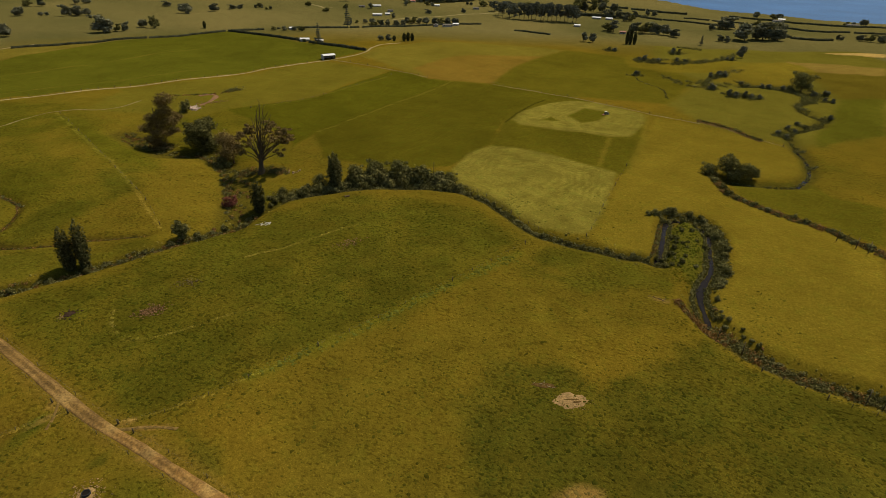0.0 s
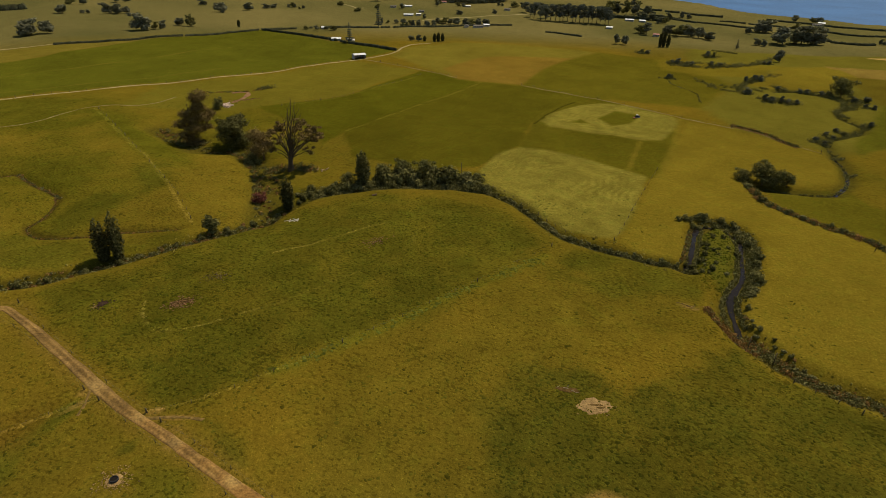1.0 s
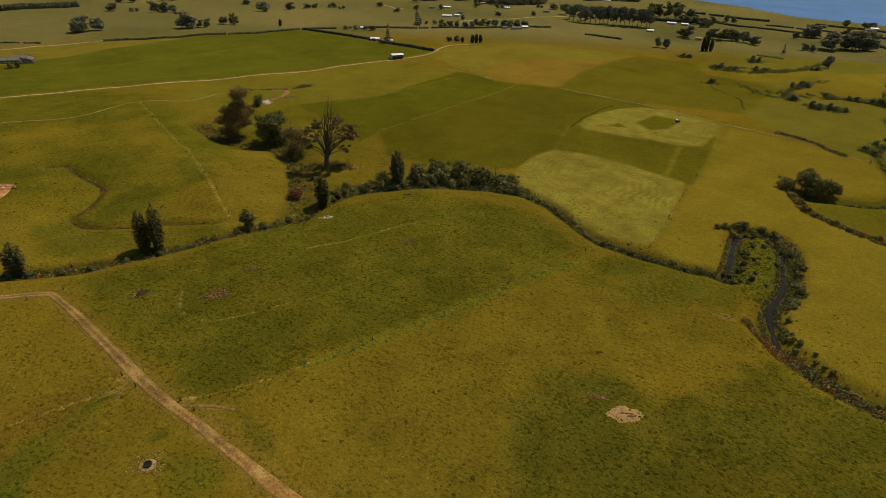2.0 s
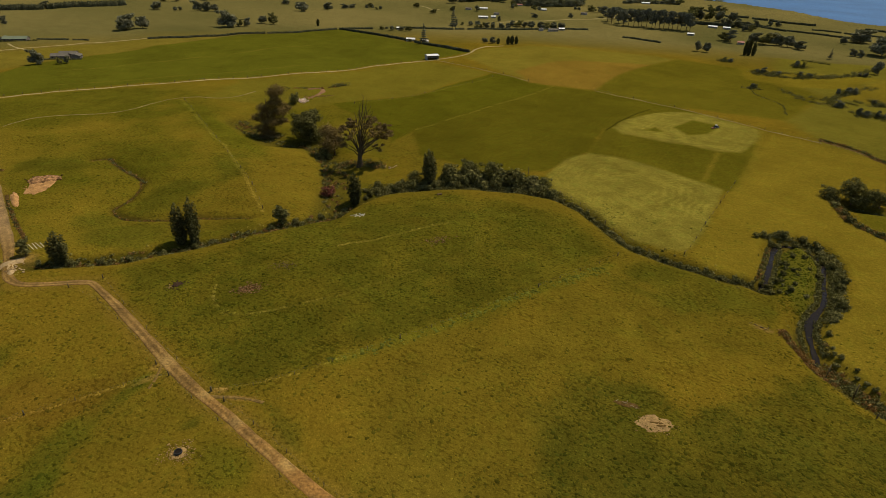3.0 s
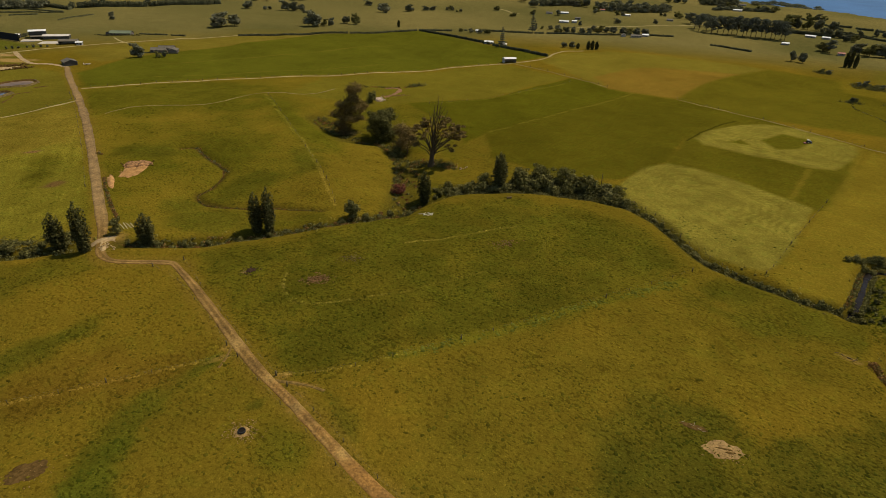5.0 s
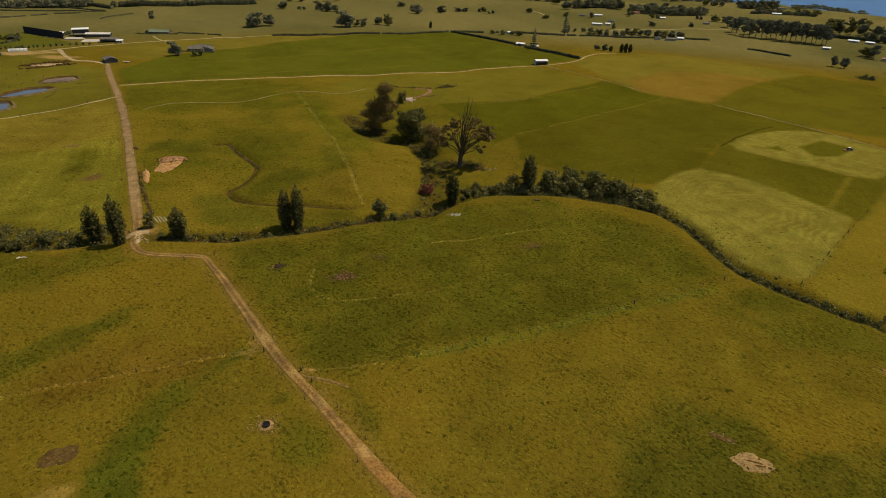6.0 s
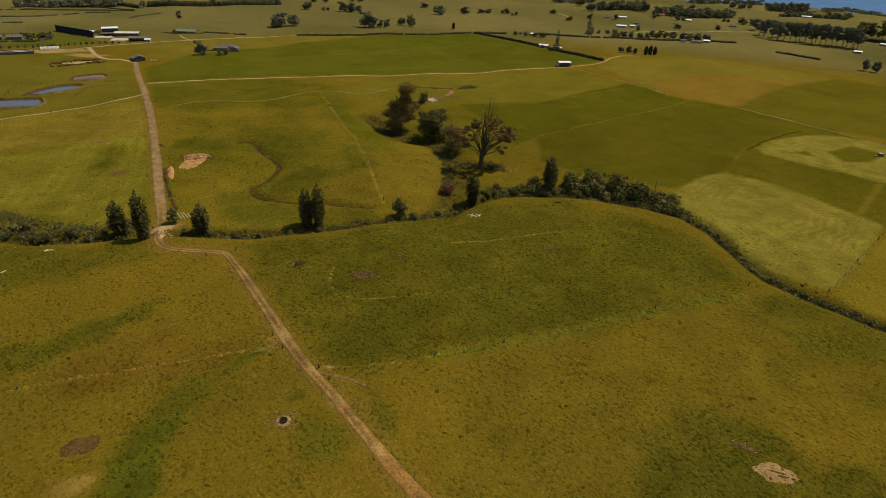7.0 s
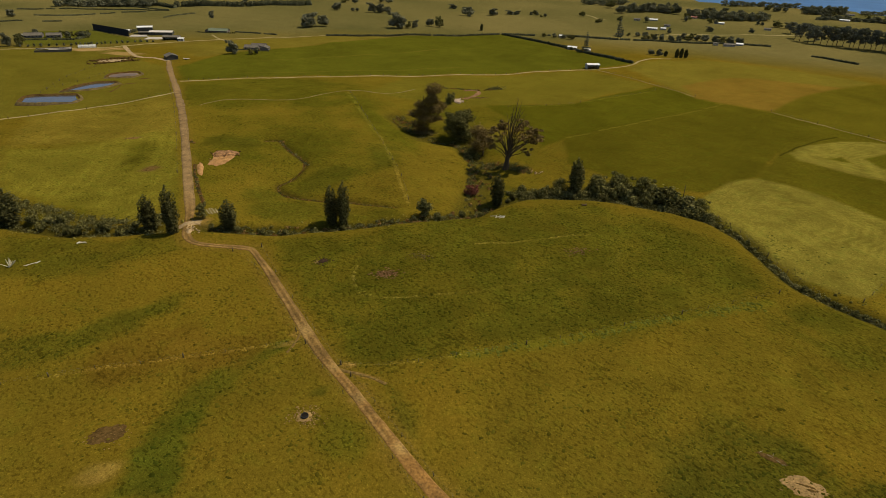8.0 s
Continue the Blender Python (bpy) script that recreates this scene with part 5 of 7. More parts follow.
def hedge(line, tall, wide, label, gaps=0.0, seed=0, step=0.35, size=0.35):
    """A clipped shelter hedge: dense leaves over a solid core."""
    rng = np.random.default_rng(seed)
    base = tagged(new("hedge"), label, "hedge")
    p = resample(line, 1.2)
    keep = value_noise(np.arange(len(p)), np.zeros(len(p)), 6.0, seed) > gaps
    d = np.gradient(p, axis=0)
    d /= np.linalg.norm(d, axis=1)[:, None]
    side = np.stack([-d[:, 1], d[:, 0]], 1)
    def close(pieces, pts):
        if pieces:
            core = part("hedge_section", mesh_of("hedge_section", *gather(pieces), LEAF_HEDGE), base)
            part("leaves", mesh_of("leaves", *leaves(np.concatenate(pts), size, rng), LEAF_HEDGE), core)
        return [], []
    pts, pieces = [], []
    for q, s, ok, nxt in zip(p[:-1], side[:-1], keep[:-1], p[1:]):
        if not ok:
            pieces, pts = close(pieces, pts)
            continue
        g, t, w = level(*q), tall * rng.uniform(0.85, 1.1), wide * 0.4
        a, b = q, nxt + (nxt - q) * 0.05
        v = np.array([(*(a - s * w), g - 0.5), (*(a + s * w), g - 0.5), (*(a + s * w), g + t * 0.85), (*(a - s * w), g + t * 0.85),
                      (*(b - s * w), g - 0.5), (*(b + s * w), g - 0.5), (*(b + s * w), g + t * 0.85), (*(b - s * w), g + t * 0.85)])
        pieces.append((v, np.array([(0, 3, 2, 1), (4, 5, 6, 7), (0, 4, 7, 3), (1, 2, 6, 5), (3, 7, 6, 2)])))
        n = int(1.2 * (tall * 2 + wide) / step)
        off, zz = rng.uniform(-0.5, 0.5, (n, 1)) * wide, rng.uniform(0.1, 1.0, n) * t
        xy = q + s * off + (nxt - q) * rng.random((n, 1))
        pts.append(np.concatenate([xy, (g + zz)[:, None]], 1))
    close(pieces, pts)
    return base


hedge([(-391, 536), (-330, 588), (-242, 664)], 2.0, 1.8, "long clipped dark shelter hedge with small gaps", 0.12, 61, 0.5, 0.5)
hedge([(-239, 665), (-201, 650), (-143, 607), (-76, 558)], 2.4, 2.2, "long clipped dark shelter hedge beside the green field", 0.05, 62, 0.5, 0.5)
hedge([(-236, 668), (-217, 683), (-158, 705), (-60, 745), (40, 775)], 2.0, 2.5, "far dark shelter hedge", 0.15, 63, 0.6, 0.6)
for x, y, h in ((-114, 764, 3.5), (-104, 764, 5), (-95, 763, 6), (-86, 763, 5), (-76, 763, 6), (-66, 762, 5.5), (-58, 762, 6), (-53, 780, 6.6), (-45, 776, 7.5), (-36, 772, 6.5), (-28, 769, 8), (-18, 767, 8.3), (-10, 768, 7), (-1, 769, 8), (7, 770, 7.7), (-195, 686, 4), (-184, 683, 5), (-172, 680, 4.5), (-163, 678, 5.4)):
    grove(x, y, h, h * 1.35)

# ---------------------------------------------------------------- buildings with gabled roofs
def box_bm(bm, x0, y0, z0, x1, y1, z1):
    m = Matrix.Translation(((x0 + x1) / 2, (y0 + y1) / 2, (z0 + z1) / 2)) @ Matrix.Diagonal((x1 - x0, y1 - y0, z1 - z0, 1))
    return bmesh.ops.create_cube(bm, size=1, matrix=m)["verts"]


def bm_part(name, bm, material, parent, label=""):
    me = bpy.data.meshes.new(name)
    bm.to_mesh(me)
    bm.free()
    me.materials.append(material)
    return part(name, me, parent, label)


def building(name, label, category, x, y, long, wide, eave, ridge, turn, roof, wall, windows=0, open_side=False, z=None):
    """A gabled building with walls, two roof slopes with eaves, doors and windows."""
    base = tagged(new(name), label, category)
    L, Wd = long / 2, wide / 2
    t = 0.15
    sides = {"wall_back": (-L, Wd - t, L, Wd), "wall_front": (-L, -Wd, L, -Wd + t)}
    for nm, (x0, y0, x1, y1) in sides.items():
        if open_side and nm == "wall_front":
            for k in range(5):
                bm = bmesh.new()
                px = -L + 0.15 + k * (long - 0.3) / 4
                box_bm(bm, px - 0.12, -Wd, -0.3, px + 0.12, -Wd + 0.24, eave)
                bm_part("post", bm, POST, base)
            continue
        bm = bmesh.new()
        box_bm(bm, x0, y0, -0.4, x1, y1, eave)
        bm_part("wall", bm, wall, base)
    for s in (-1, 1):
        bm = bmesh.new()
        xs = (s * L - s * t, s * L)
        prof = [(-Wd + t, -0.4), (Wd - t, -0.4), (Wd - t, eave), (0, ridge), (-Wd + t, eave)]
        a = [bm.verts.new((xs[0], py, pz)) for py, pz in prof]
        b = [bm.verts.new((xs[1], py, pz)) for py, pz in prof]
        bm.faces.new(a)
        bm.faces.new(b[::-1])
        for i in range(5):
            bm.faces.new((a[i], b[i], b[(i + 1) % 5], a[(i + 1) % 5]))
        bmesh.ops.recalc_face_normals(bm, faces=bm.faces)
        bm_part("gable_wall", bm, wall, base)
    over = 0.4
    slope = (ridge - eave) / Wd
    for s in (-1, 1):
        bm = bmesh.new()
        ribs = max(4, int(long / 0.9))
        e = Wd + over
        columns = []
        for i in range(ribs):
            up = 0.06 if i % 2 else 0.03
            for k in (i, i + 1):
                px = -L - over + (long + 2 * over) * k / ribs
                lo, hi = (s * e, eave - over * slope + up), (0, ridge + up + 0.02)
                columns.append([bm.verts.new(c) for c in ((px, *lo), (px, *hi), (px, hi[0], hi[1] - 0.14), (px, lo[0], lo[1] - 0.14))])
        for p, q in zip(columns[:-1], columns[1:]):
            for j in range(4):
                bm.faces.new((p[j], q[j], q[(j + 1) % 4], p[(j + 1) % 4]))
        bm.faces.new(columns[0][::-1])
        bm.faces.new(columns[-1])
        bmesh.ops.recalc_face_normals(bm, faces=bm.faces)
        bm_part("roof", bm, roof, base)
    bm = bmesh.new()
    box_bm(bm, -L - over, -0.18, ridge + 0.03, L + over, 0.18, ridge + 0.13)
    bm_part("ridge_cap", bm, roof, base)
    for i in range(windows):
        wx = -L + long * (i + 0.5) / windows
        bm = bmesh.new()
        if i == windows // 2:
            box_bm(bm, wx - 0.5, -Wd - 0.05, 0, wx + 0.5, -Wd - 0.003, 2.05)
            bm_part("door", bm, WALL_DARK, base)
        else:
            box_bm(bm, wx - 0.75, -Wd - 0.06, 0.9, wx + 0.75, -Wd - 0.003, 2.1)
            w = bm_part("window", bm, WALL, base)
            bm = bmesh.new()
            box_bm(bm, wx - 0.67, -Wd - 0.075, 0.98, wx + 0.67, -Wd - 0.063, 2.02)
            bm_part("pane", bm, GLASS, w)
    base.matrix_basis = Matrix.Translation((x, y, level(x, y) if z is None else z)) @ Matrix.Rotation(radians(turn), 4, "Z")
    return base


# ---------------------------------------------------------------- farm buildings
building("hay_shed", "white-roofed open hay shed beside the far lane", "shed", -105, 527, 10.5, 7, 3.4, 4.1, 32, ROOF_WHITE, WALL, 0, True)
building("barn", "tall white-roofed barn with dark walls in the farmyard", "barn", -549, 445, 14, 9.5, 6.2, 7.0, 48, ROOF_WHITE, WALL_DARK, 0)
building("lean_to", "low dark lean-to against the tall barn", "shed", -541, 437, 10, 5, 2.6, 3.2, 48, ROOF_GREY, WALL_DARK, 0, True)
building("milking_shed", "long low milking shed with a pale pinkish roof", "shed", -525, 444, 22, 7, 2.8, 3.9, 33, ROOF_PALE, WALL_DARK, 6)
building("milking_shed", "grey-roofed dairy shed with an open milking side", "shed", -490, 425, 15, 8, 2.8, 4.0, 34, ROOF_GREY, WALL, 0, True)
building("pump_shed", "small white-walled pump shed beside the dairy", "shed", -478, 425, 5, 4, 2.4, 3.0, 34, ROOF_WHITE, WALL, 2)
building("lean_to", "small white-roofed shed behind the windbreak", "shed", -565, 434, 9, 6, 3.0, 3.6, 35, ROOF_WHITE, WALL_DARK)
building("implement_shed", "dark grey gabled implement shed at the end of the race", "shed", -418.6, 358.8, 9.5, 8.8, 2.6, 4.2, 151, ROOF_GREY, WALL_DARK, 2)
building("farmhouse", "low farmhouse with a dull green roof", "house", -493, 490, 20, 9, 2.4, 4.2, 23, ROOF_GREEN, WALL_BROWN, 6)
building("farmhouse", "side wing of the farmhouse with a green roof", "house", -505, 489, 9, 7, 2.3, 3.7, 113, ROOF_GREEN, WALL_BROWN, 3)
building("farmhouse", "low grey-roofed house behind a garden hedge", "house", -394, 428, 12, 7.5, 2.3, 3.9, 27, ROOF_GREY, WALL_BROWN, 4)
building("farmhouse", "cross wing of the low grey-roofed house", "house", -384, 434, 9, 7, 2.3, 3.7, 117, ROOF_GREY, WALL_BROWN, 3)
building("farmhouse", "rear wing of the low grey-roofed house", "house", -395, 439, 13, 7, 2.3, 3.9, 27, ROOF_GREY, WALL_BROWN, 4)
building("farmhouse", "dark-roofed house behind garden hedges", "house", -600, 362, 15, 9, 2.5, 4.4, 47, ROOF_GREY, WALL_BROWN, 5)
building("farmhouse", "dark-roofed wing of the house in the garden", "house", -588, 374, 12, 8, 2.5, 4.2, 47, ROOF_GREY, WALL_BROWN, 4)
building("garage", "pale-roofed garage beside the garden house", "garage", -604, 357, 6, 5, 2.3, 3.2, 47, ROOF_WHITE, WALL_DARK, 2)
# far houses and sheds: x, y, length, width, turn, roof
FAR_HOUSES = [
    (-144, 611, 14, 9, 5, ROOF_WHITE, "white-roofed cottage beside the clipped hedge"),
    (-127, 602, 10, 6, 5, ROOF_WHITE, "low white-roofed shed beside the hedge"),
    (-176, 690, 9, 7, 10, ROOF_WHITE, "small white-roofed shed among hedge trees"),
    (-97, 840, 20, 9, 5, ROOF_WHITE, "white-roofed house among far trees"),
    (-84, 846, 10, 8, 12, ROOF_WHITE, "white-roofed garage among far trees"),
    (-2, 744, 18, 10, 12, ROOF_GREY, "grey-roofed farmhouse in front of a shelter belt"),
    (8, 756, 11, 8, 12, ROOF_WHITE, "white-roofed barn near the grey farmhouse"),
    (-16, 748, 10, 8, 95, ROOF_GREY, "grey-roofed wing of the farmhouse"),
    (-129, 922, 14, 9, 5, ROOF_GREY, "grey-roofed house in the far fields"),
    (-110, 940, 22, 9, 8, ROOF_WHITE, "long white-roofed shed in the far fields"),
    (205, 868, 18, 9, -20, ROOF_WHITE, "white-roofed house behind the pine row"),
    (221, 862, 14, 9, -20, ROOF_WHITE, "white-roofed shed behind the pine row"),
    (163, 790, 12, 6, -5, ROOF_WHITE, "pale-roofed open shed below the pines"),
    (207, 735, 11, 8, -15, ROOF_RED, "red-roofed cottage among shrubs"),
    (-83, 878, 12, 8, 5, ROOF_GREY, "grey-roofed cottage in the far fields"),
    (-22, 972, 20, 9, 6, ROOF_WHITE, "long white-roofed glasshouse shed"),
    (40, 946, 14, 9, 0, ROOF_GREY, "dark-roofed far house by the road"),
]
FAR_HOUSES += [
    (-60, 1020, 14, 9, 0, ROOF_RED, "red-roofed house in the far fields"),
    (478, 900, 14, 9, -20, ROOF_WHITE, "white-roofed house near the coast"),
    (462, 880, 18, 9, -15, ROOF_GREY, "grey-roofed house near the coast"),
    (560, 866, 24, 10, -10, ROOF_GREY, "grey-roofed house near the shore"),
    (116, 1290, 22, 12, 0, ROOF_WHITE, "white-roofed house on the low coast"),
    (175, 1290, 26, 12, 0, ROOF_GREY, "grey-roofed house on the low coast"),
    (152, 1150, 22, 10, 0, ROOF_WHITE, "white-roofed house in the far fields"),
]
for x, y, long, wide, turn, roof, label in FAR_HOUSES:
    building("far_house", label, "house", x, y, long * 0.62, wide * 0.62, 2.0, 2.9, turn, roof, WALL, 4)


def slab(name, label, category, x, y, long, wide, tall, turn, material):
    base = tagged(new(name), label, category)
    bm = bmesh.new()
    box_bm(bm, -long / 2, -wide / 2, -0.4, long / 2, wide / 2, tall)
    bmesh.ops.bevel(bm, geom=bm.edges[:], offset=0.05, segments=1)
    bm_part("slab", bm, material, base)
    base.matrix_basis = Matrix.Translation((x, y, level(x, y))) @ Matrix.Rotation(radians(turn), 4, "Z")
    return base


slab("feed_pad", "dark concrete feed pad with a low wall", "feed pad", -524, 329.5, 26, 19, 0.15, 54, CONCRETE)
for off, tall in ((-10.2, 2.0), (-3.0, 0.7), (4.0, 0.7), (9.7, 1.0)):
    slab("pad_wall", "black boarded wall along the feed pad", "wall", -524 - off * 0.81, 329.5 + off * 0.59, 27, 0.35, tall, 54, WALL_DARK)
slab("yard", "pale concrete milking yard", "yard", -503, 428, 34, 15, 0.12, 34, CONCRETE)
slab("yard", "pale concrete yard beside the tall barn", "yard", -536, 431, 24, 12, 0.1, 40, CONCRETE)

# plastic calf tunnel: hoops under a white skin
tunnel = tagged(new("tunnel_house"), "white arched plastic tunnel house", "tunnel house")
bm = bmesh.new()
ring = [(math.cos(a) * 2.6, math.sin(a) * 2.4) for a in np.linspace(0, math.pi, 13)]
rows = [[bm.verts.new((-7 + k * 1.4, y, z)) for y, z in ring] for k in range(11)]
for a, b in zip(rows[:-1], rows[1:]):
    for i in range(12):
        bm.faces.new((a[i], b[i], b[i + 1], a[i + 1]))
bmesh.ops.solidify(bm, geom=bm.faces[:], thickness=0.06)
bm_part("skin", bm, ROOF_WHITE, tunnel)
for k in range(6):
    bm = bmesh.new()
    for (y0, z0), (y1, z1) in zip(ring[:-1], ring[1:]):
        v, f = limb((-7 + k * 2.8, y0 * 1.03, z0 * 1.03), (-7 + k * 2.8, y1 * 1.03, z1 * 1.03), 0.05, 0.05, 5)
        vs = [bm.verts.new(c) for c in v]
        for q in f:
            bm.faces.new([vs[n] for n in q])
    bm_part("hoop", bm, WIRE, tunnel)
tunnel.matrix_basis = Matrix.Translation((-516, 355, level(-516, 355))) @ Matrix.Rotation(radians(48), 4, "Z")

# tall black windbreak on posts
net = tagged(new("windbreak"), "tall black windbreak netting on posts", "windbreak")
bm = bmesh.new()
box_bm(bm, -30, -0.06, 0.1, 30, 0.06, 6.4)
bm_part("netting", bm, CLOTH_NET, net)
for k in range(13):
    bm = bmesh.new()
    bmesh.ops.create_cone(bm, cap_ends=True, segments=8, radius1=0.16, radius2=0.13, depth=7.2, matrix=Matrix.Translation((-30 + k * 5, 0.2, 3.2)))
    bm_part("post", bm, POST, net)
net.matrix_basis = Matrix.Translation((-573, 423, level(-573, 423))) @ Matrix.Rotation(radians(-6), 4, "Z")


def pond(outline, label, water=POND, rise=0.85):
    """A pond inside an earth bank, dark and steep on its inner side."""
    base = tagged(new("pond"), label, "pond")
    c = np.mean(outline, 0)
    outline = [(a[0] + (b[0] - a[0]) * f, a[1] + (b[1] - a[1]) * f) for a, b in zip(outline, outline[1:] + outline[:1]) for f in (0.08, 0.92)]
    p = resample(outline + outline[:1], 0.9)[:-1]
    g = max(level(*q) for q in p)
    d = p - c
    n = len(p)
    out = d / np.linalg.norm(d, axis=1)[:, None]
    rings = []
    for off, dz in ((-1.0, -0.7), (0.2, rise * 0.7), (0.7, rise), (1.3, rise * 0.7), (2.6, -0.6)):
        wob = 1.0 * (fractal(p[:, 0] + off * 3, p[:, 1], 4.0, 5) - 0.5) * (1 if off > 0 else 0.3)
        xy = p + out * (off + wob)[:, None]
        z = g + dz + 0.3 * (value_noise(xy[:, 0], xy[:, 1], 2.0, 8) - 0.5) if dz > -0.55 or off < 0 else height(xy[:, 0], xy[:, 1]) - 0.15
        rings.append(np.concatenate([xy, np.broadcast_to(z, (n,))[:, None]], 1))
    v = np.concatenate(rings)
    i = np.arange(n)
    band = [np.stack([i + a * n, (i + 1) % n + a * n, (i + 1) % n + (a + 1) * n, i + (a + 1) * n], 1)[:, ::-1] for a in range(4)]
    part("inner_bank", mesh_of("inner_bank", v, np.concatenate(band[:2]), MUD, True), base, "steep dark brown inner bank")
    part("outer_bank", mesh_of("outer_bank", v, np.concatenate(band[2:]), EARTH_BANK, True), base, "low worn earth bank")
    w = np.concatenate([p + out * -0.3, np.full((n, 1), g - 0.15)], 1)
    w = np.concatenate([w, [[*c, g - 0.15]]])
    fw = np.stack([i, (i + 1) % n, np.full(n, n)], 1)
    part("water", mesh_of("water", w, fw, water), base, "still water reflecting the sky")
    return base


EARTH_BANK = surface("earth_bank", (0.115, 0.08, 0.026), rough=0.95, grain=1.2, spread=0.4, blotch=0.3, blotch_spread=0.4, bump=0.6, depth=0.2, spec=0.1)
WET_MUD = surface("wet_mud", (0.15, 0.1, 0.06), rough=0.6, grain=0.5, spread=0.3, blotch=0.1, blotch_spread=0.4, bump=0.3, depth=0.1, spec=0.4)
pond([(-378.5, 208), (-390.5, 219.5), (-389, 224.5), (-370.6, 240), (-358.7, 233.6), (-354, 225)], "effluent pond with blue-grey water and earth banks")
pond([(-386.5, 240), (-392, 253), (-392.5, 268), (-384, 277.5), (-378.5, 276.5), (-375, 265), (-378.6, 251)], "narrow effluent pond with blue-grey water")
pond([(-401, 284), (-409.5, 293.7), (-407.4, 302), (-400, 310.5), (-391.5, 306), (-389.4, 297)], "nearly dry muddy settling pond", WET_MUD, 0.8)
strip("ditch", [(-360, 255), (-366, 267), (-376, 276), (-371, 285)], 1.8, MUD, "dark drain dug between the ponds", "ditch", lift=0.15, ragged=0.8, seed=21)
strip("ditch", [(-380, 294), (-376, 301)], 1.6, MUD, "short dark drain beside the settling pond", "ditch", lift=0.15, ragged=0.8, seed=22)


def rocks(name, label, x, y, sx, sy, count, size, seed, material, turn=0.0):
    """A heap of angular lumps."""
    rng = np.random.default_rng(seed)
    ico = np.array([(0, 0, 1), (0.9, 0, 0.2), (0.3, 0.85, 0.2), (-0.7, 0.5, 0.2), (-0.7, -0.5, 0.2), (0.3, -0.85, 0.2), (0, 0, -0.7)])
    tri = np.array([(0, 1, 2), (0, 2, 3), (0, 3, 4), (0, 4, 5), (0, 5, 1), (6, 2, 1), (6, 3, 2), (6, 4, 3), (6, 5, 4), (6, 1, 5)])
    pieces = []
    for _ in range(count):
        u, v = rng.normal(size=2) * 0.45
        c, s = math.cos(radians(turn)), math.sin(radians(turn))
        px, py = x + u * sx * c - v * sy * s, y + u * sx * s + v * sy * c
        k = size * rng.uniform(0.35, 1.3)
        q = ico * (1 + 0.3 * rng.normal(size=(7, 3))) * k * np.array((1, 1, 0.7))
        pieces.append((q + (px, py, level(px, py) + 0.1 * k), tri))
    return tagged(new(name, mesh_of(name, *gather(pieces), material)), label, "rubble", kind="stuff")


PINK_RUBBLE = surface("pink_rubble", (0.52, 0.38, 0.27), rough=0.95, grain=2.0, spread=0.25, bump=0.4, islands=0.3)


def patch(name, label, category, x, y, sx, sy, turn, material, rise, seed, lumpy=0.8):
    """An uneven heap or bare bank of earth with a ragged rim, bedded in the ground."""
    c, s = math.cos(radians(turn)), math.sin(radians(turn))
    nr, na = 12, 64
    pts = []
    for r in np.linspace(0, 1, nr):
        for a in np.linspace(0, 2 * math.pi, na, endpoint=False):
            k = r * (0.72 + 0.36 * float(value_noise(math.cos(a) * 2.2 + 9, math.sin(a) * 2.2 + seed * 7.0, 1.0, seed)) + 0.24 * float(value_noise(math.cos(a) * 9 + 50, math.sin(a) * 9 + seed * 7.0, 1.0, seed)))
            u, v = math.cos(a) * k * sx, math.sin(a) * k * sy
            px, py = x + u * c - v * s, y + u * s + v * c
            lump = float(value_noise(px, py, 1.6, seed + 3)) - 0.4
            pts.append((px, py, level(px, py) + 0.04 + (1 - r ** 2) * (rise + lump * lumpy) - (0.25 if r > 0.95 else 0)))
    i = np.arange(nr * na).reshape(nr, na)
    f = np.stack([i[:-1], i[1:], np.roll(i[1:], -1, 1), np.roll(i[:-1], -1, 1)], -1).reshape(-1, 4)
    return tagged(new(name, mesh_of(name, pts, f, material, True)), label, category)


patch("clay_bank", "bare orange clay cutting in the hillside", "clay bank", -202.5, 191, 8.5, 4.8, 102, CLAY, 0.3, 3)
patch("spoil_heap", "heap of rough clay spoil with dark lumps", "spoil heap", -205.5, 196.5, 6.4, 4.6, 30, SPOIL, 1.3, 4)
rocks("clay_lumps", "dark clay lumps on the spoil heap", -205.5, 197, 6.5, 4.2, 130, 0.6, 5, MUD, 30)
rocks("clay_lumps", "orange clay lumps round the cutting", -204, 193, 8, 5, 70, 0.35, 15, CLAY, 100)
patch("clay_bank", "narrow bare clay bank beside the race", "clay bank", -203, 178.5, 1.5, 8.0, 45, CLAY, 0.4, 6)
patch("spoil_heap", "pale trampled earth in the midst of old rubble", "spoil heap", -450, 328, 12, 5.5, 42, PALE_EARTH, 0.5, 7)
for k, (x, y, sx, sy, n) in enumerate(((-458, 325, 9, 5, 90), (-452, 338, 9, 4, 80), (-438, 332, 7, 4, 60), (-447, 318, 10, 3, 60))):
    rocks("rubble", "dark clumps of old rubble and stumps", x, y, sx, sy, n, 1.1, 80 + k, MUD, 42)
rocks("rubble", "pale pinkish rubble tipped at the head of the ravine", -155.5, 354, 3.2, 4.5, 110, 0.8, 9, PINK_RUBBLE, 40)
rocks("rubble", "reddish earth lumps beside the tipped rubble", -150, 368, 12, 5, 60, 0.5, 10, CLAY_DARK, 45)
patch("bare_patch", "pale trampled bare earth in the green grass", "bare earth", 32.5, 107.3, 4.6, 2.8, 8, TRAMPLED, 0.05, 31, 0.16)
patch("bare_patch", "dark hollow in the trampled bare earth", "bare earth", 32.2, 107.6, 2.2, 0.42, 4, MUD, 0.13, 32, 0.1)
patch("bare_patch", "dark hollow in the trampled bare earth", "bare earth", 33.6, 106.9, 1.5, 0.34, 14, MUD, 0.13, 33, 0.1)
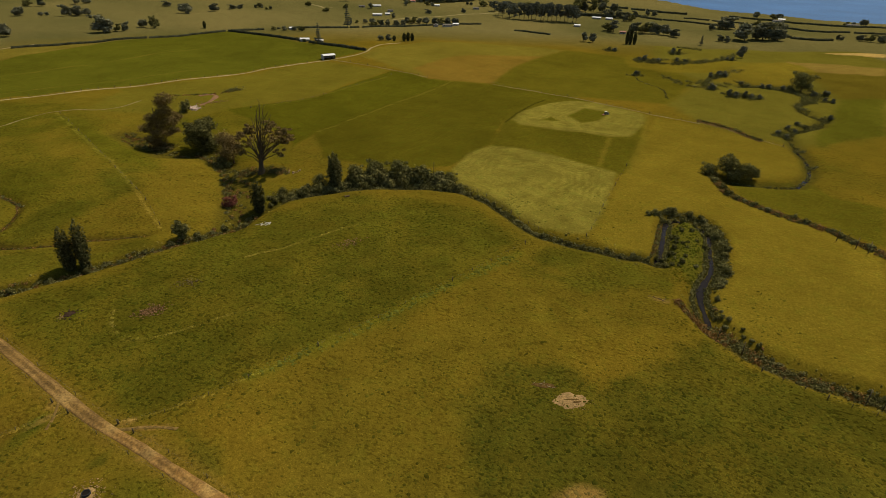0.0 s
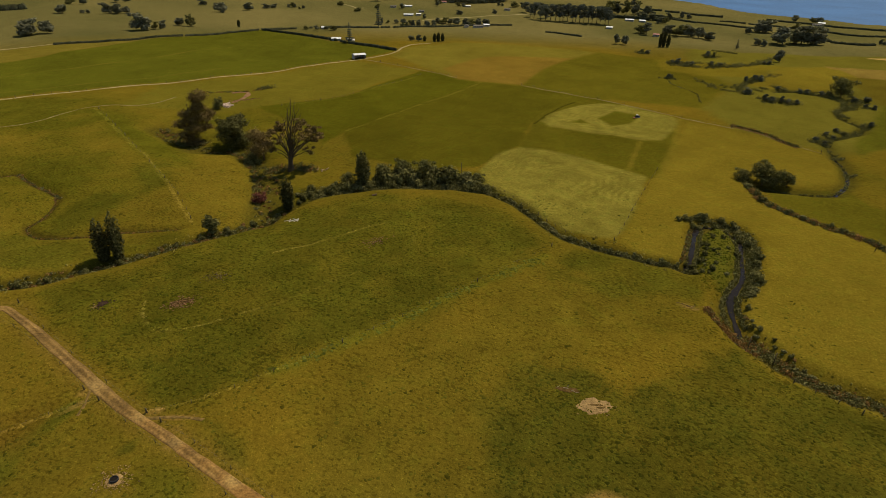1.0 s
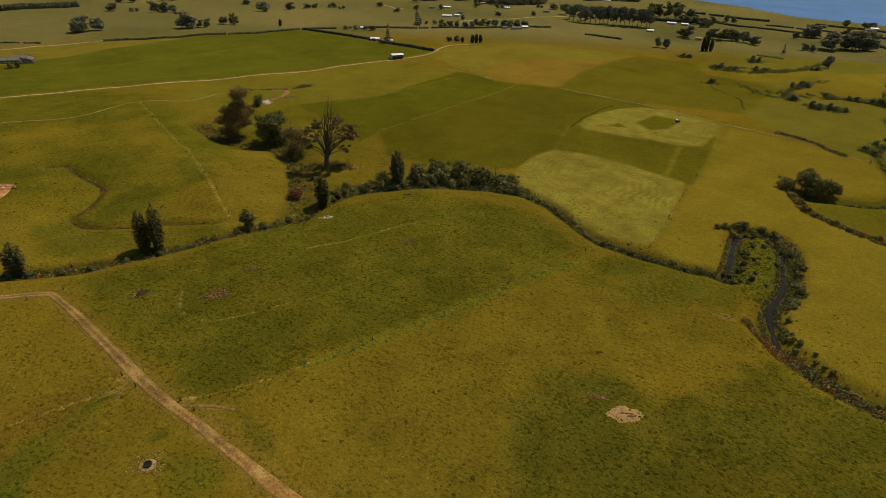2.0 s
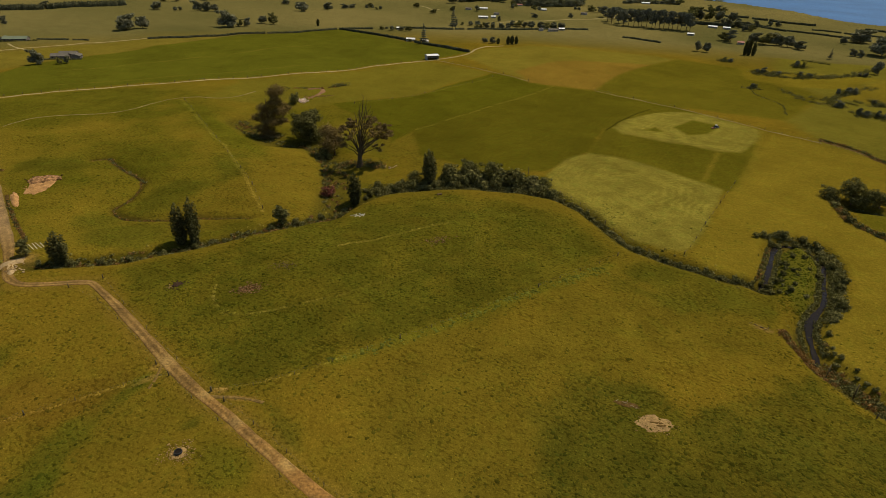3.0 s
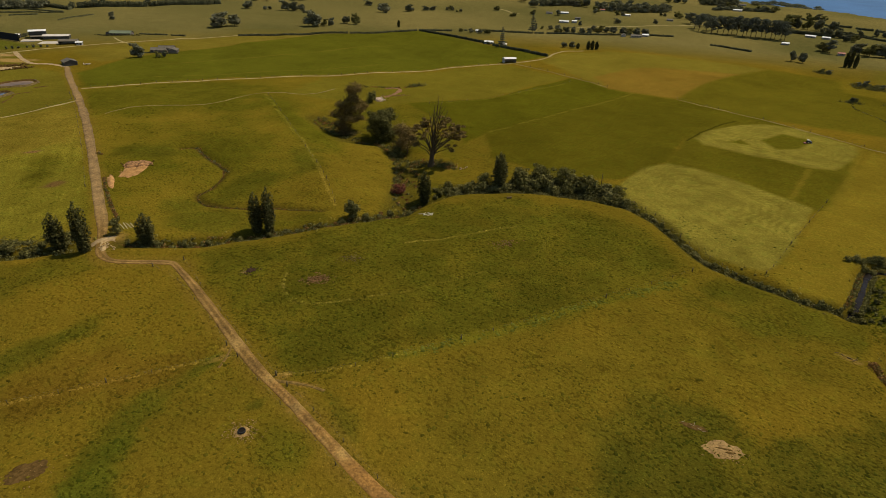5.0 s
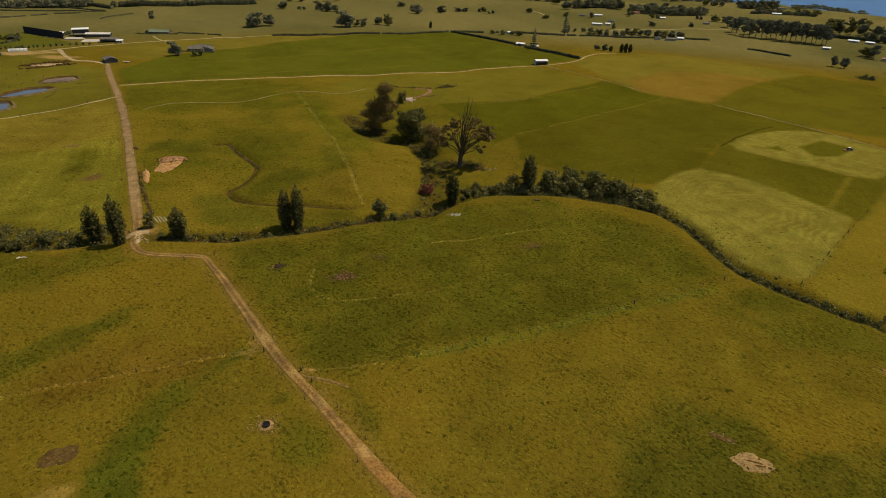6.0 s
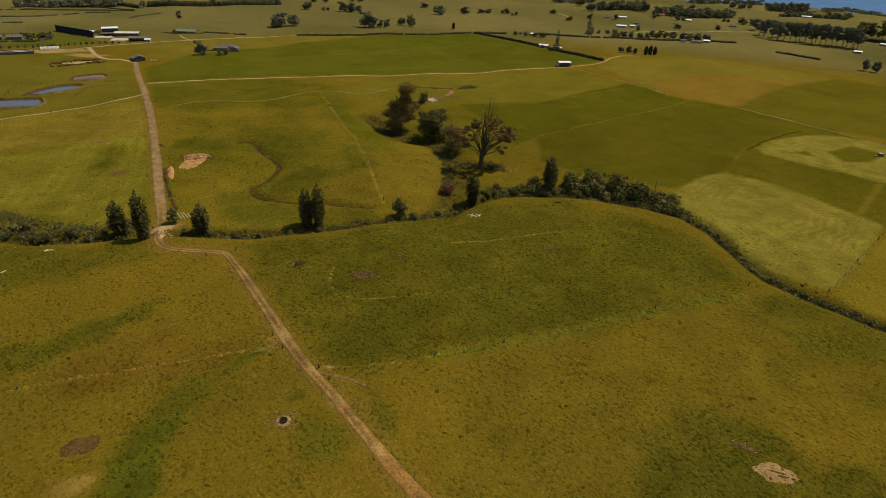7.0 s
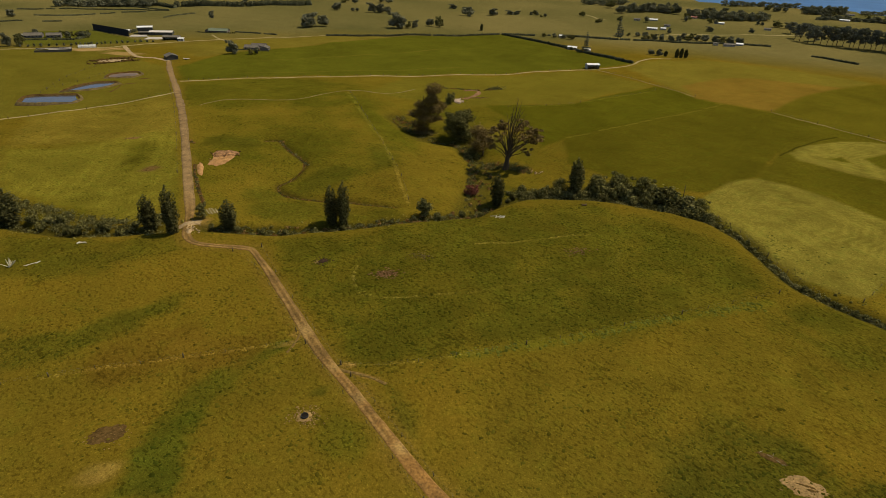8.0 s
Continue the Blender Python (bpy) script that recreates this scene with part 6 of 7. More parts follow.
patch("bare_patch", "grey-brown bare soil beside scattered sticks", "bare earth", 26.5, 112.7, 3.2, 1.0, -5, MUD, 0.03, 34, 0.08)
patch("bare_patch", "pale ring of trampled earth round the trough", "bare earth", -69, 77, 1.8, 1.5, 0, TRAMPLED, 0.05, 35, 0.12)
patch("bare_patch", "dark red-brown bare patch in the pasture", "bare earth", -104.5, 54.5, 4.6, 3.3, 40, MUD, 0.04, 36, 0.1)
patch("bare_patch", "dark burnt patch in the grazed field", "bare earth", -83.6, 138, 2.6, 1.2, 35, MUD, 0.03, 37, 0.12)
rocks("clods", "pale clods strewn over the bare earth", 33, 107.2, 5.4, 3.4, 150, 0.16, 41, TRAMPLED, 8)
rocks("clods", "dark clods strewn over the bare earth", 33, 107.2, 5.0, 2.8, 80, 0.16, 42, MUD, 8)
rocks("clods", "olive-pale clods of turned turf", -78.8, 153.1, 5.0, 3.0, 110, 0.26, 44, EARTH_BANK, 35)
rocks("clods", "red-brown clods of turned turf", -34.1, 182.9, 5.5, 3.6, 110, 0.28, 45, CLAY_DARK, 40)
rocks("clods", "pale stones strewn round the bare patch", -103, 55, 7, 4.5, 50, 0.16, 43, TRAMPLED, 40)
patch("burnt_heap", "dark burnt heap with pale ash", "ash heap", -106, 135.6, 1.5, 1.3, 30, CHAR, 0.3, 11, 0.5)
rocks("ash_lumps", "dark lumps on the burnt heap", -106, 135.6, 3.4, 2.6, 90, 0.26, 12, CHAR, 30)
rocks("ash_lumps", "pale ash beside the burnt heap", -107.6, 134.6, 1.3, 1.0, 30, 0.22, 19, TRAMPLED, 30)
rocks("clods", "red-brown clods over the burnt patch", -83.6, 138, 4.8, 2.8, 240, 0.28, 20, CLAY_DARK, 35)
rocks("clods", "dark burnt clods over the burnt patch", -83.6, 138, 4.2, 2.2, 140, 0.26, 21, MUD, 35)
rocks("culvert_stones", "pale clay lumps beside the culvert", -162, 134, 3.0, 2.5, 26, 0.45, 13, PALE_EARTH, 40)
patch("clay_bank", "pale bare earth wedge over the culvert", "clay bank", -165.6, 136.6, 4.6, 1.9, 55, PALE_EARTH, 0.35, 18, 0.1)
patch("clay_bank", "pale worn earth embankment over the culvert", "clay bank", -162.5, 133, 3.6, 1.3, 130, PALE_EARTH, 0.15, 16)
rocks("rubble", "pale stones in the grass below the dead tree", -70, 254.5, 3.5, 2.0, 16, 0.6, 17, PALE_EARTH, 20)


def timber(name, label, x, y, pieces, seed, material=DEADWOOD, lift=0.15):
    """Loose poles or branches lying on the ground, each a part."""
    base = tagged(new(name), label, "timber")
    for px, py, turn, long, r in pieces:
        d = np.array((math.cos(radians(turn)), math.sin(radians(turn)))) * long / 2
        a, b = (px - d[0], py - d[1]), (px + d[0], py + d[1])
        v, f = limb((*a, level(x + a[0], y + a[1]) - level(x, y) + lift), (*b, level(x + b[0], y + b[1]) - level(x, y) + lift * 1.6), r, r * 0.7, 7)
        part("pole", mesh_of("pole", v, f, material, True), base)
    base.location = (x, y, level(x, y))
    return base


PALE_WOOD = surface("bleached_wood", (0.62, 0.54, 0.36), rough=0.9, grain=3.0, spread=0.2, bump=0.4, depth=0.04)
timber("timber_stack", "loose pale timber poles beside the race", -166, 147.3, [(-1.0, -0.8, 151, 4.6, 0.12), (-0.2, 0.0, 148, 5.2, 0.12), (0.6, 0.7, 153, 5.0, 0.11), (1.4, 1.4, 149, 3.6, 0.12)], 1, PALE_WOOD)
timber("fallen_branches", "bleached white fallen branches on the grass", -68, 199, [(0, 0, 35, 3.6, 0.17), (0.6, 0.8, 140, 3.6, 0.14), (-1.4, 0.2, 100, 3.4, 0.13), (1.2, -0.4, 60, 2.8, 0.13), (1.8, 0.3, 95, 2.4, 0.12), (-2.6, 0.6, 5, 2.6, 0.1)], 2, PALE_WOOD)
timber("fallen_log", "single bleached fallen log on the grass", -188, 92, [(0, 0, 62, 3.0, 0.15), (1.0, 1.9, 80, 1.4, 0.17), (-0.5, -1.2, 20, 1.2, 0.08)], 3, PALE_WOOD)
timber("fallen_log", "short pale fallen log on the grass", -187, 109, [(0, 0, 40, 2.4, 0.3), (-0.8, -0.5, 100, 1.3, 0.2), (0.9, 0.6, 10, 1.4, 0.16)], 4, PALE_WOOD)
timber("fallen_log", "dark fallen log lying on the field", -41, 226, [(0, 0, 15, 1.9, 0.5), (0.3, 0.6, 50, 1.5, 0.35), (-0.6, -0.4, 100, 1.2, 0.25)], 5, BARK)
timber("fallen_branches", "dark rotten branches lying near the stream", 69, 155, [(0, 0, -30, 1.3, 0.16), (-1.4, 1, -60, 1.1, 0.12), (0.9, -0.7, 40, 1.0, 0.14), (-2.8, 1.6, 10, 1.0, 0.08), (1.8, 0.2, 80, 0.9, 0.1)], 7, BARK)
timber("fallen_branches", "grey sticks lying beside the bare patch", 26, 113, [(0, 0, -20, 1.2, 0.05), (1.6, -0.8, -35, 0.9, 0.05), (-1.8, 0.5, 40, 0.8, 0.05), (0.6, 0.7, 80, 0.7, 0.04), (2.6, -1.3, 10, 0.8, 0.04)], 8, DEADWOOD)
snag = tagged(new("dead_branch"), "upright bleached white dead branch on the grass", "branch")
snag_rng = np.random.default_rng(6)
part("branches", mesh_of("branches", *gather([limb((0, 0, 0), (snag_rng.normal() * 1.3, snag_rng.normal() * 1.0, snag_rng.uniform(1.2, 3.8)), 0.16, 0.05, 5) for _ in range(11)]), PALE_WOOD, True), snag)
snag.location = (-192, 88, level(-192, 88))

# round stock trough on a trampled patch
trough = tagged(new("water_trough"), "round black stock water trough on trampled ground", "trough")
bm = bmesh.new()
prof = [(0.62, 0.0), (0.84, 0.0), (0.86, 0.5), (0.82, 0.58), (0.72, 0.56), (0.7, 0.2)]
rows = [[bm.verts.new((math.cos(a) * r, math.sin(a) * r, z)) for r, z in prof] for a in np.linspace(0, 2 * math.pi, 24, endpoint=False)]
for a, b in zip(rows, rows[1:] + rows[:1]):
    for i in range(len(prof) - 1):
        bm.faces.new((a[i], b[i], b[i + 1], a[i + 1]))
bm_part("tub", bm, RUBBER, trough)
bm = bmesh.new()
bmesh.ops.create_circle(bm, cap_ends=True, segments=24, radius=0.71, matrix=Matrix.Translation((0, 0, 0.4)))
bm_part("water", bm, WATER, trough)
trough.location = (-69, 77, level(-69, 77))
rocks("trough_stones", "pale stones trampled round the trough", -69, 77, 4.2, 3.6, 260, 0.19, 14, TRAMPLED)

# tractor with a mower
tractor = tagged(new("tractor"), "blue tractor mowing the hay field", "tractor")
bm = bmesh.new()
box_bm(bm, -0.2, -0.45, 0.75, 2.2, 0.45, 1.6)
box_bm(bm, -1.6, -0.5, 0.7, -0.2, 0.5, 1.2)
bmesh.ops.bevel(bm, geom=bm.edges[:], offset=0.08, segments=2)
bm_part("body", bm, PAINT_BLUE, tractor)
bm = bmesh.new()
box_bm(bm, -1.5, -0.75, 1.2, 0.1, 0.75, 2.6)
bm_part("cab", bm, GLASS, tractor)
bm = bmesh.new()
box_bm(bm, -1.6, -0.85, 2.6, 0.2, 0.85, 2.75)
bm_part("cab_roof", bm, ROOF_WHITE, tractor)
for wx, wy, r in ((-1.1, -0.95, 0.85), (-1.1, 0.95, 0.85), (1.6, -0.8, 0.55), (1.6, 0.8, 0.55)):
    bm = bmesh.new()
    bmesh.ops.create_cone(bm, cap_ends=True, segments=20, radius1=r, radius2=r, depth=0.42, matrix=Matrix.Translation((wx, wy, r)) @ Matrix.Rotation(math.pi / 2, 4, "X"))
    bmesh.ops.bevel(bm, geom=[e for e in bm.edges if len(e.link_faces) == 2 and e.calc_face_angle(0) > 1], offset=0.07, segments=2)
    tyre = bm_part("wheel", bm, RUBBER, tractor)
    bm = bmesh.new()
    bmesh.ops.create_cone(bm, cap_ends=True, segments=16, radius1=r * 0.5, radius2=r * 0.5, depth=0.46, matrix=Matrix.Translation((wx, wy, r)) @ Matrix.Rotation(math.pi / 2, 4, "X"))
    bm_part("rim", bm, ROOF_WHITE, tyre)
bm = bmesh.new()
box_bm(bm, -4.2, -0.2, 0.5, -1.6, 0.1, 0.7)
box_bm(bm, -4.4, -2.6, 0.25, -3.0, 0.6, 0.75)
bm_part("mower", bm, ROOF_RED, tractor)
tractor.matrix_basis = Matrix.Translation((102, 369, level(102, 369))) @ Matrix.Rotation(radians(15), 4, "Z") @ Matrix.Scale(0.7, 4)


# flat farm trailer beside the implement shed
trailer = tagged(new("farm_trailer"), "pale flat-deck farm trailer beside the implement shed", "trailer")
bm = bmesh.new()
box_bm(bm, -2.4, -1.0, 0.75, 2.4, 1.0, 0.9)
box_bm(bm, -2.4, -1.0, 0.9, -2.3, 1.0, 1.6)
bmesh.ops.bevel(bm, geom=bm.edges[:], offset=0.02, segments=1)
bm_part("deck", bm, CONCRETE, trailer)
bm = bmesh.new()
box_bm(bm, 2.4, -0.08, 0.62, 4.0, 0.08, 0.76)
bm_part("drawbar", bm, WALL_DARK, trailer)
for wy in (-0.95, 0.95):
    bm = bmesh.new()
    bmesh.ops.create_cone(bm, cap_ends=True, segments=18, radius1=0.42, radius2=0.42, depth=0.24, matrix=Matrix.Translation((-0.4, wy * 1.15, 0.42)) @ Matrix.Rotation(math.pi / 2, 4, "X"))
    bmesh.ops.bevel(bm, geom=[e for e in bm.edges if len(e.link_faces) == 2 and e.calc_face_angle(0) > 1], offset=0.05, segments=2)
    bm_part("wheel", bm, RUBBER, trailer)
trailer.matrix_basis = Matrix.Translation((-407, 364, level(-407, 364))) @ Matrix.Rotation(radians(40), 4, "Z")


# ---------------------------------------------------------------- fences
def post_mesh(r, h):
    v, f = limb((0, 0, -0.3), (0, 0, h), r, r * 0.92, 7)
    v = np.concatenate([v, [(0, 0, h + 0.02)]])
    me = mesh_of("post", v, f, POST, True)
    bm = bmesh.new()
    bm.from_mesh(me)
    bmesh.ops.holes_fill(bm, edges=bm.edges[:], sides=0)
    bm.to_mesh(me)
    bm.free()
    return me


POST_SMALL, POST_BIG, POLE_TALL = post_mesh(0.085, 1.15), post_mesh(0.17, 1.45), post_mesh(0.14, 8.5)


def fence(line, step, label, strong=6, wires=(0.6, 1.05)):
    base = tagged(new("fence"), label, "fence")
    p = resample(line, step)
    base.location = (*p[0], level(*p[0]))
    at = np.array([(x, y, level(x, y)) for x, y in p])
    for k, q in enumerate(at):
        o = part("post", POST_BIG if k % strong == 0 or k == len(at) - 1 else POST_SMALL, base)
        o.location = q - at[0]
    for h in wires:
        part("wire", mesh_of("wire", *gather([limb(a + (0, 0, h), b + (0, 0, h), 0.005, 0.005, 3) for a, b in zip(at[:-1] - at[0], at[1:] - at[0])]), WIRE), base)
    return base


fence([(-25, 69.5), (-37.3, 75.6), (-49.3, 82.8), (-57.3, 87.5), (-67.5, 93.3)], 11.0, "post and wire fence along the race", 9)
fence([(-72.2, 96.0), (-82.4, 102.2), (-97.3, 111.5), (-110.9, 120.6), (-122.4, 129.0), (-131, 135)], 15.5, "post and wire fence along the race", 9)
fence([(-35, 69), (-45.5, 75.2), (-55.6, 81.2), (-65.6, 87.1), (-75.5, 93), (-85.9, 99.5)], 10.5, "post and wire fence along the race", 9)
fence([(-91.3, 102.5), (-112, 117.2), (-131.6, 128.6), (-138, 128.6)], 12.0, "post and wire fence along the race", 9)
fence([(-85.9, 99.5), (-90.8, 98.2), (-94.2, 94.5), (-103.3, 87.8), (-113.7, 80.4), (-124.8, 71.9), (-136.9, 60.7), (-160, 42)], 10.0, "post and wire fence across the pasture", 3)
fence([(-72.4, 96.1), (-68.3, 96.8), (-60.2, 100.9), (-54.1, 104.8), (-41.5, 116.2), (-33.7, 123.8), (-23.5, 132.8), (-12.9, 142.8), (-3, 151.5), (30, 188)], 9.5, "post and wire fence across the big field", 5)
fence([(-346, 308), (-314, 332), (-295, 356), (-258, 391), (-222, 416), (-191, 433), (-167, 458), (-139, 490), (-112, 516)], 10.0, "post and wire fence along the far lane", 1)
fence([(-221, 327), (-195, 298), (-164, 263), (-141, 238), (-128, 224), (-114, 206), (-107, 196)], 7.0, "post and wire fence down the hillside", 3)
fence([(-45, 473), (-83, 397), (-122, 359)], 9.0, "post and wire fence between fields", 3)
fence([(-100, 525), (-48, 494), (-16, 466)], 9.0, "post and wire fence along the lane", 2)
fence([(34, 453), (84, 422), (134, 374), (157, 358), (190, 318)], 10.0, "post and wire fence behind the hay field", 3)
fence([(91, 278), (79, 252), (68, 227), (60, 208), (54, 196)], 7.0, "post and wire fence beside the hay field", 4)
fence([(-20, 246), (0, 247), (14, 241), (24, 226), (36, 203), (48, 190), (66, 182)], 6.0, "post and wire fence along the brook", 5)
fence([(-352, 186), (-338, 209), (-327, 237), (-325, 276)], 9.0, "post and wire fence along the pond lane", 4)
fence([(-209, 171), (-237, 197), (-267, 224), (-299, 252), (-344, 289)], 10.0, "post and wire fence along the upper race", 5)
fence([(-394, 232), (-422, 265), (-435, 288), (-444, 312)], 6.0, "post and wire fence above the ponds", 2)
fence([(-402, 241), (-405, 269), (-418, 300)], 6.0, "post and wire fence beside the ponds", 2)
fence([(150, 208), (156, 199), (160, 190), (164, 180)], 5.0, "post and wire fence on the hedge bank", 3)
fence([(86, 122), (96, 113), (112, 103), (130, 95)], 5.0, "post and wire fence on the stream bank", 3)
for x, y, h in ((-5, 246, 1.15), (151, 200, 0.6), (154, 193, 0.55), (156, 189, 0.6), (109, 113, 0.55), (112, 111, 0.5), (81, 138, 0.6), (85, 131, 0.6)):
    pole = tagged(new("pole", POLE_TALL), "tall thin weathered wooden pole on the bank", "pole")
    pole.matrix_basis = Matrix.Translation((x, y, level(x, y))) @ Matrix.Diagonal((1, 1, h, 1))

# ---------------------------------------------------------------- far hedgerows and belts
FAR_HEDGES = [
    ([(412, 923), (478, 874), (552, 851), (640, 848)], 3.0, 4),
    ([(255, 927), (337, 853), (372, 809)], 2.6, 3),
    ([(448, 829), (460, 808), (490, 796), (560, 786)], 2.6, 4),
    ([(269, 1017), (319, 973), (360, 950)], 3.5, 5),
    ([(239, 1095), (266, 970)], 2.5, 4),
    ([(78, 734), (95, 726), (116, 705)], 2.2, 3),
    ([(411, 762), (406, 725), (447, 718)], 3.0, 8),
    ([(-713, 399), (-679, 445)], 1.8, 2),
    ([(-736, 451), (-713, 497), (-682, 560)], 1.7, 2),
    ([(-812, 479), (-758, 538), (-672, 587)], 1.9, 2),
    ([(-843, 560), (-773, 583), (-677, 591)], 2.0, 2),
]
FAR_HEDGES += [
    ([(-625, 536), (-626, 586)], 1.6, 2),
    ([(-771, 623), (-693, 616)], 5.0, 9),
    ([(-707, 628), (-669, 654), (-633, 713), (-580, 767)], 8.0, 14),
    ([(340, 905), (400, 860), (440, 840)], 2.4, 3),
    ([(-593, 347), (-559, 374)], 1.8, 2.5),
    ([(-561, 378), (-576, 404), (-599, 409)], 2.4, 5),
    ([(-402, 418), (-376, 430)], 1.2, 1.2),
    ([(-480, 500), (-455, 508), (-435, 512)], 1.6, 2),
    ([(-510, 478), (-482, 489)], 1.2, 1.4),
    ([(-576, 427), (-561, 439), (-570, 450)], 2.2, 6),
    ([(300, 880), (250, 960)], 3, 4),
    ([(120, 920), (190, 900), (250, 880)], 5, 9),
]
for k, (line, tall, wide) in enumerate(FAR_HEDGES):
    hedge(line, tall * 0.8, wide * 0.8, ("far dark hedgerow between pale fields", "low far hedge across the fields", "thick far shelter belt")[0 if tall < 2.5 else 1 if tall < 4.5 else 2], 0.12, 100 + k, 0.7, 0.6 if tall < 4 else 0.9)
for k in range(24):
    s = k / 23 * 3
    again(far_tree, float(np.interp(s, range(4), (-559, -532, -522, -493))) + dice.uniform(-1, 1), float(np.interp(s, range(4), (324, 355, 378, 406))) + dice.uniform(-1, 1), dice.uniform(0.16, 0.26), dice.uniform(0, 6), dice.uniform(0.17, 0.26))
garden = make_bush(1.9, 2.4, 46, "dark clipped garden shrub beside the farmhouse", LEAF_MID, 260, 0.4, "garden_shrub")
stand(garden, -580, 392, 1.2)
for _ in range(46):
    u, v = dice.random(), dice.random()
    x, y = -612 + 50 * u * 0.75 + 12 * v, 392 - 26 * u + 26 * v
    if math.hypot(x + 600, y - 362) > 10 and math.hypot(x + 588, y - 374) > 9:
        again(garden, x, y, dice.uniform(0.6, 1.3), dice.uniform(0, 6), dice.uniform(0.6, 1.5))
for k in range(16):
    again(garden, -512 + k * 2.6 + dice.uniform(-1, 1), 476 + k * 1.1 + dice.uniform(-1, 1), dice.uniform(0.5, 0.9), dice.uniform(0, 6))

GROVES = [
    (-123, 1072, 10.3, 28),
    (-105, 1075, 12, 26),
    (-96, 1069, 12.7, 28),
    (-53, 1060, 13.2, 30),
    (-28, 1047, 14.5, 30),
    (-4, 1044, 13.6, 30),
    (24, 1069, 11.3, 26),
    (-166, 1008, 12.3, 20),
    (-68, 996, 8.6, 13),
    (-32, 970, 6.8, 16),
    (-198, 1083, 13.3, 16),
    (31, 994, 5.3, 11),
    (-73, 817, 6.6, 6.4),
    (113, 1314, 7.6, 30),
    (144, 1260, 9.1, 22),
    (-120, 752, 8.2, 4.5),
    (-90, 742, 6, 12),
    (-78, 748, 6.5, 14),
    (-60, 752, 6, 14),
    (60, 985, 9, 24),
    (90, 990, 10, 24),
    (130, 980, 12, 26),
]
GROVES += [
    (160, 960, 12, 26),
    (185, 940, 11, 24),
    (232, 880, 11, 22),
    (245, 850, 10, 18),
    (478, 915, 8, 22),
    (455, 925, 9, 14),
    (560, 872, 7, 14),
    (575, 868, 9, 12),
    (420, 850, 7, 10),
    (300, 930, 9, 20),
    (230, 905, 9, 20),
    (262, 900, 9, 18),
    (-395, 872, 7, 12),
    (-255, 880, 5, 10),
    (-170, 860, 6, 10),
    (-150, 905, 7, 8),
    (-210, 930, 7, 9),
    (-30, 880, 6, 10),
    (20, 900, 6, 9),
    (-640, 700, 9, 20),
    (-690, 660, 9, 22),
    (-560, 840, 10, 26),
]
GROVES += [
    (-520, 880, 10, 26),
    (200, 1180, 10, 40),
    (260, 1090, 10, 30),
    (140, 1180, 9, 40),
    (60, 1250, 9, 40),
]
for x, y, h, w in GROVES:
    grove(x, y, h, w)
def belt(line, tall, step, deep=0.0, label="dense dark far shelter belt of trees"):
    """Far trees that stand too close to tell apart: trunks and leaf clumps along a line, with a second row where the belt is deep."""
    rng = np.random.default_rng(int(abs(line[0][0]) + tall))
    pts, face, stems = [], [], []
    for off in ((0.0, deep) if deep else (0.0,)):
        for x, y in resample(line, step):
            x, y = x + rng.uniform(-2, 2), y + off + rng.uniform(-2, 2)
            g, h = level(x, y), tall * rng.uniform(0.65, 1.1)
            stems.append(limb((x, y, g - 0.3), (x, y, g + h * 0.7), 0.3, 0.1, 4))
            for z in np.linspace(0.2, 0.82, 5):
                d = rng.normal(size=(85, 3))
                d /= np.linalg.norm(d, axis=1)[:, None]
                wide = step * 0.75 * (1.1 - abs(z - 0.4))
                c = np.array((x + rng.normal() * step * 0.22, y + rng.normal() * step * 0.22, g + h * z))
                pts.append(c + d * rng.uniform(0.6, 1.0, (85, 1)) * np.array((wide, wide, h * 0.16)))
                face.append(d + (0, 0, 0.3))
    me = mesh_of("tree_belt", *leaves(np.concatenate(pts), 1.1, rng, facing=np.concatenate(face)), LEAF_FAR)
    ob = tagged(new("tree_belt", me), label, "trees", kind="stuff")
    part("trunks", mesh_of("trunks", *gather(stems), BARK, True), ob)


belt([(-160, 1047), (-131, 1065), (-95, 1095)], 14, 8.0, 12)
belt([(-70, 1041), (-34, 1020), (5, 1028), (40, 1066)], 13, 8.0, 12)
belt([(-249, 1109), (-189, 1160)], 12, 9.0)
belt([(-25, 1290), (30, 1320), (94, 1360)], 10, 10.0)
belt([(105, 1250), (128, 1262), (166, 1290)], 15, 8.0, 10)
belt([(119, 1143), (168, 1177), (212, 1180)], 7, 7.0)
belt([(200, 1320), (250, 1330), (300, 1290)], 8, 12.0)
belt([(-803, 530), (-775, 570), (-728, 604)], 11, 9.0, 10)


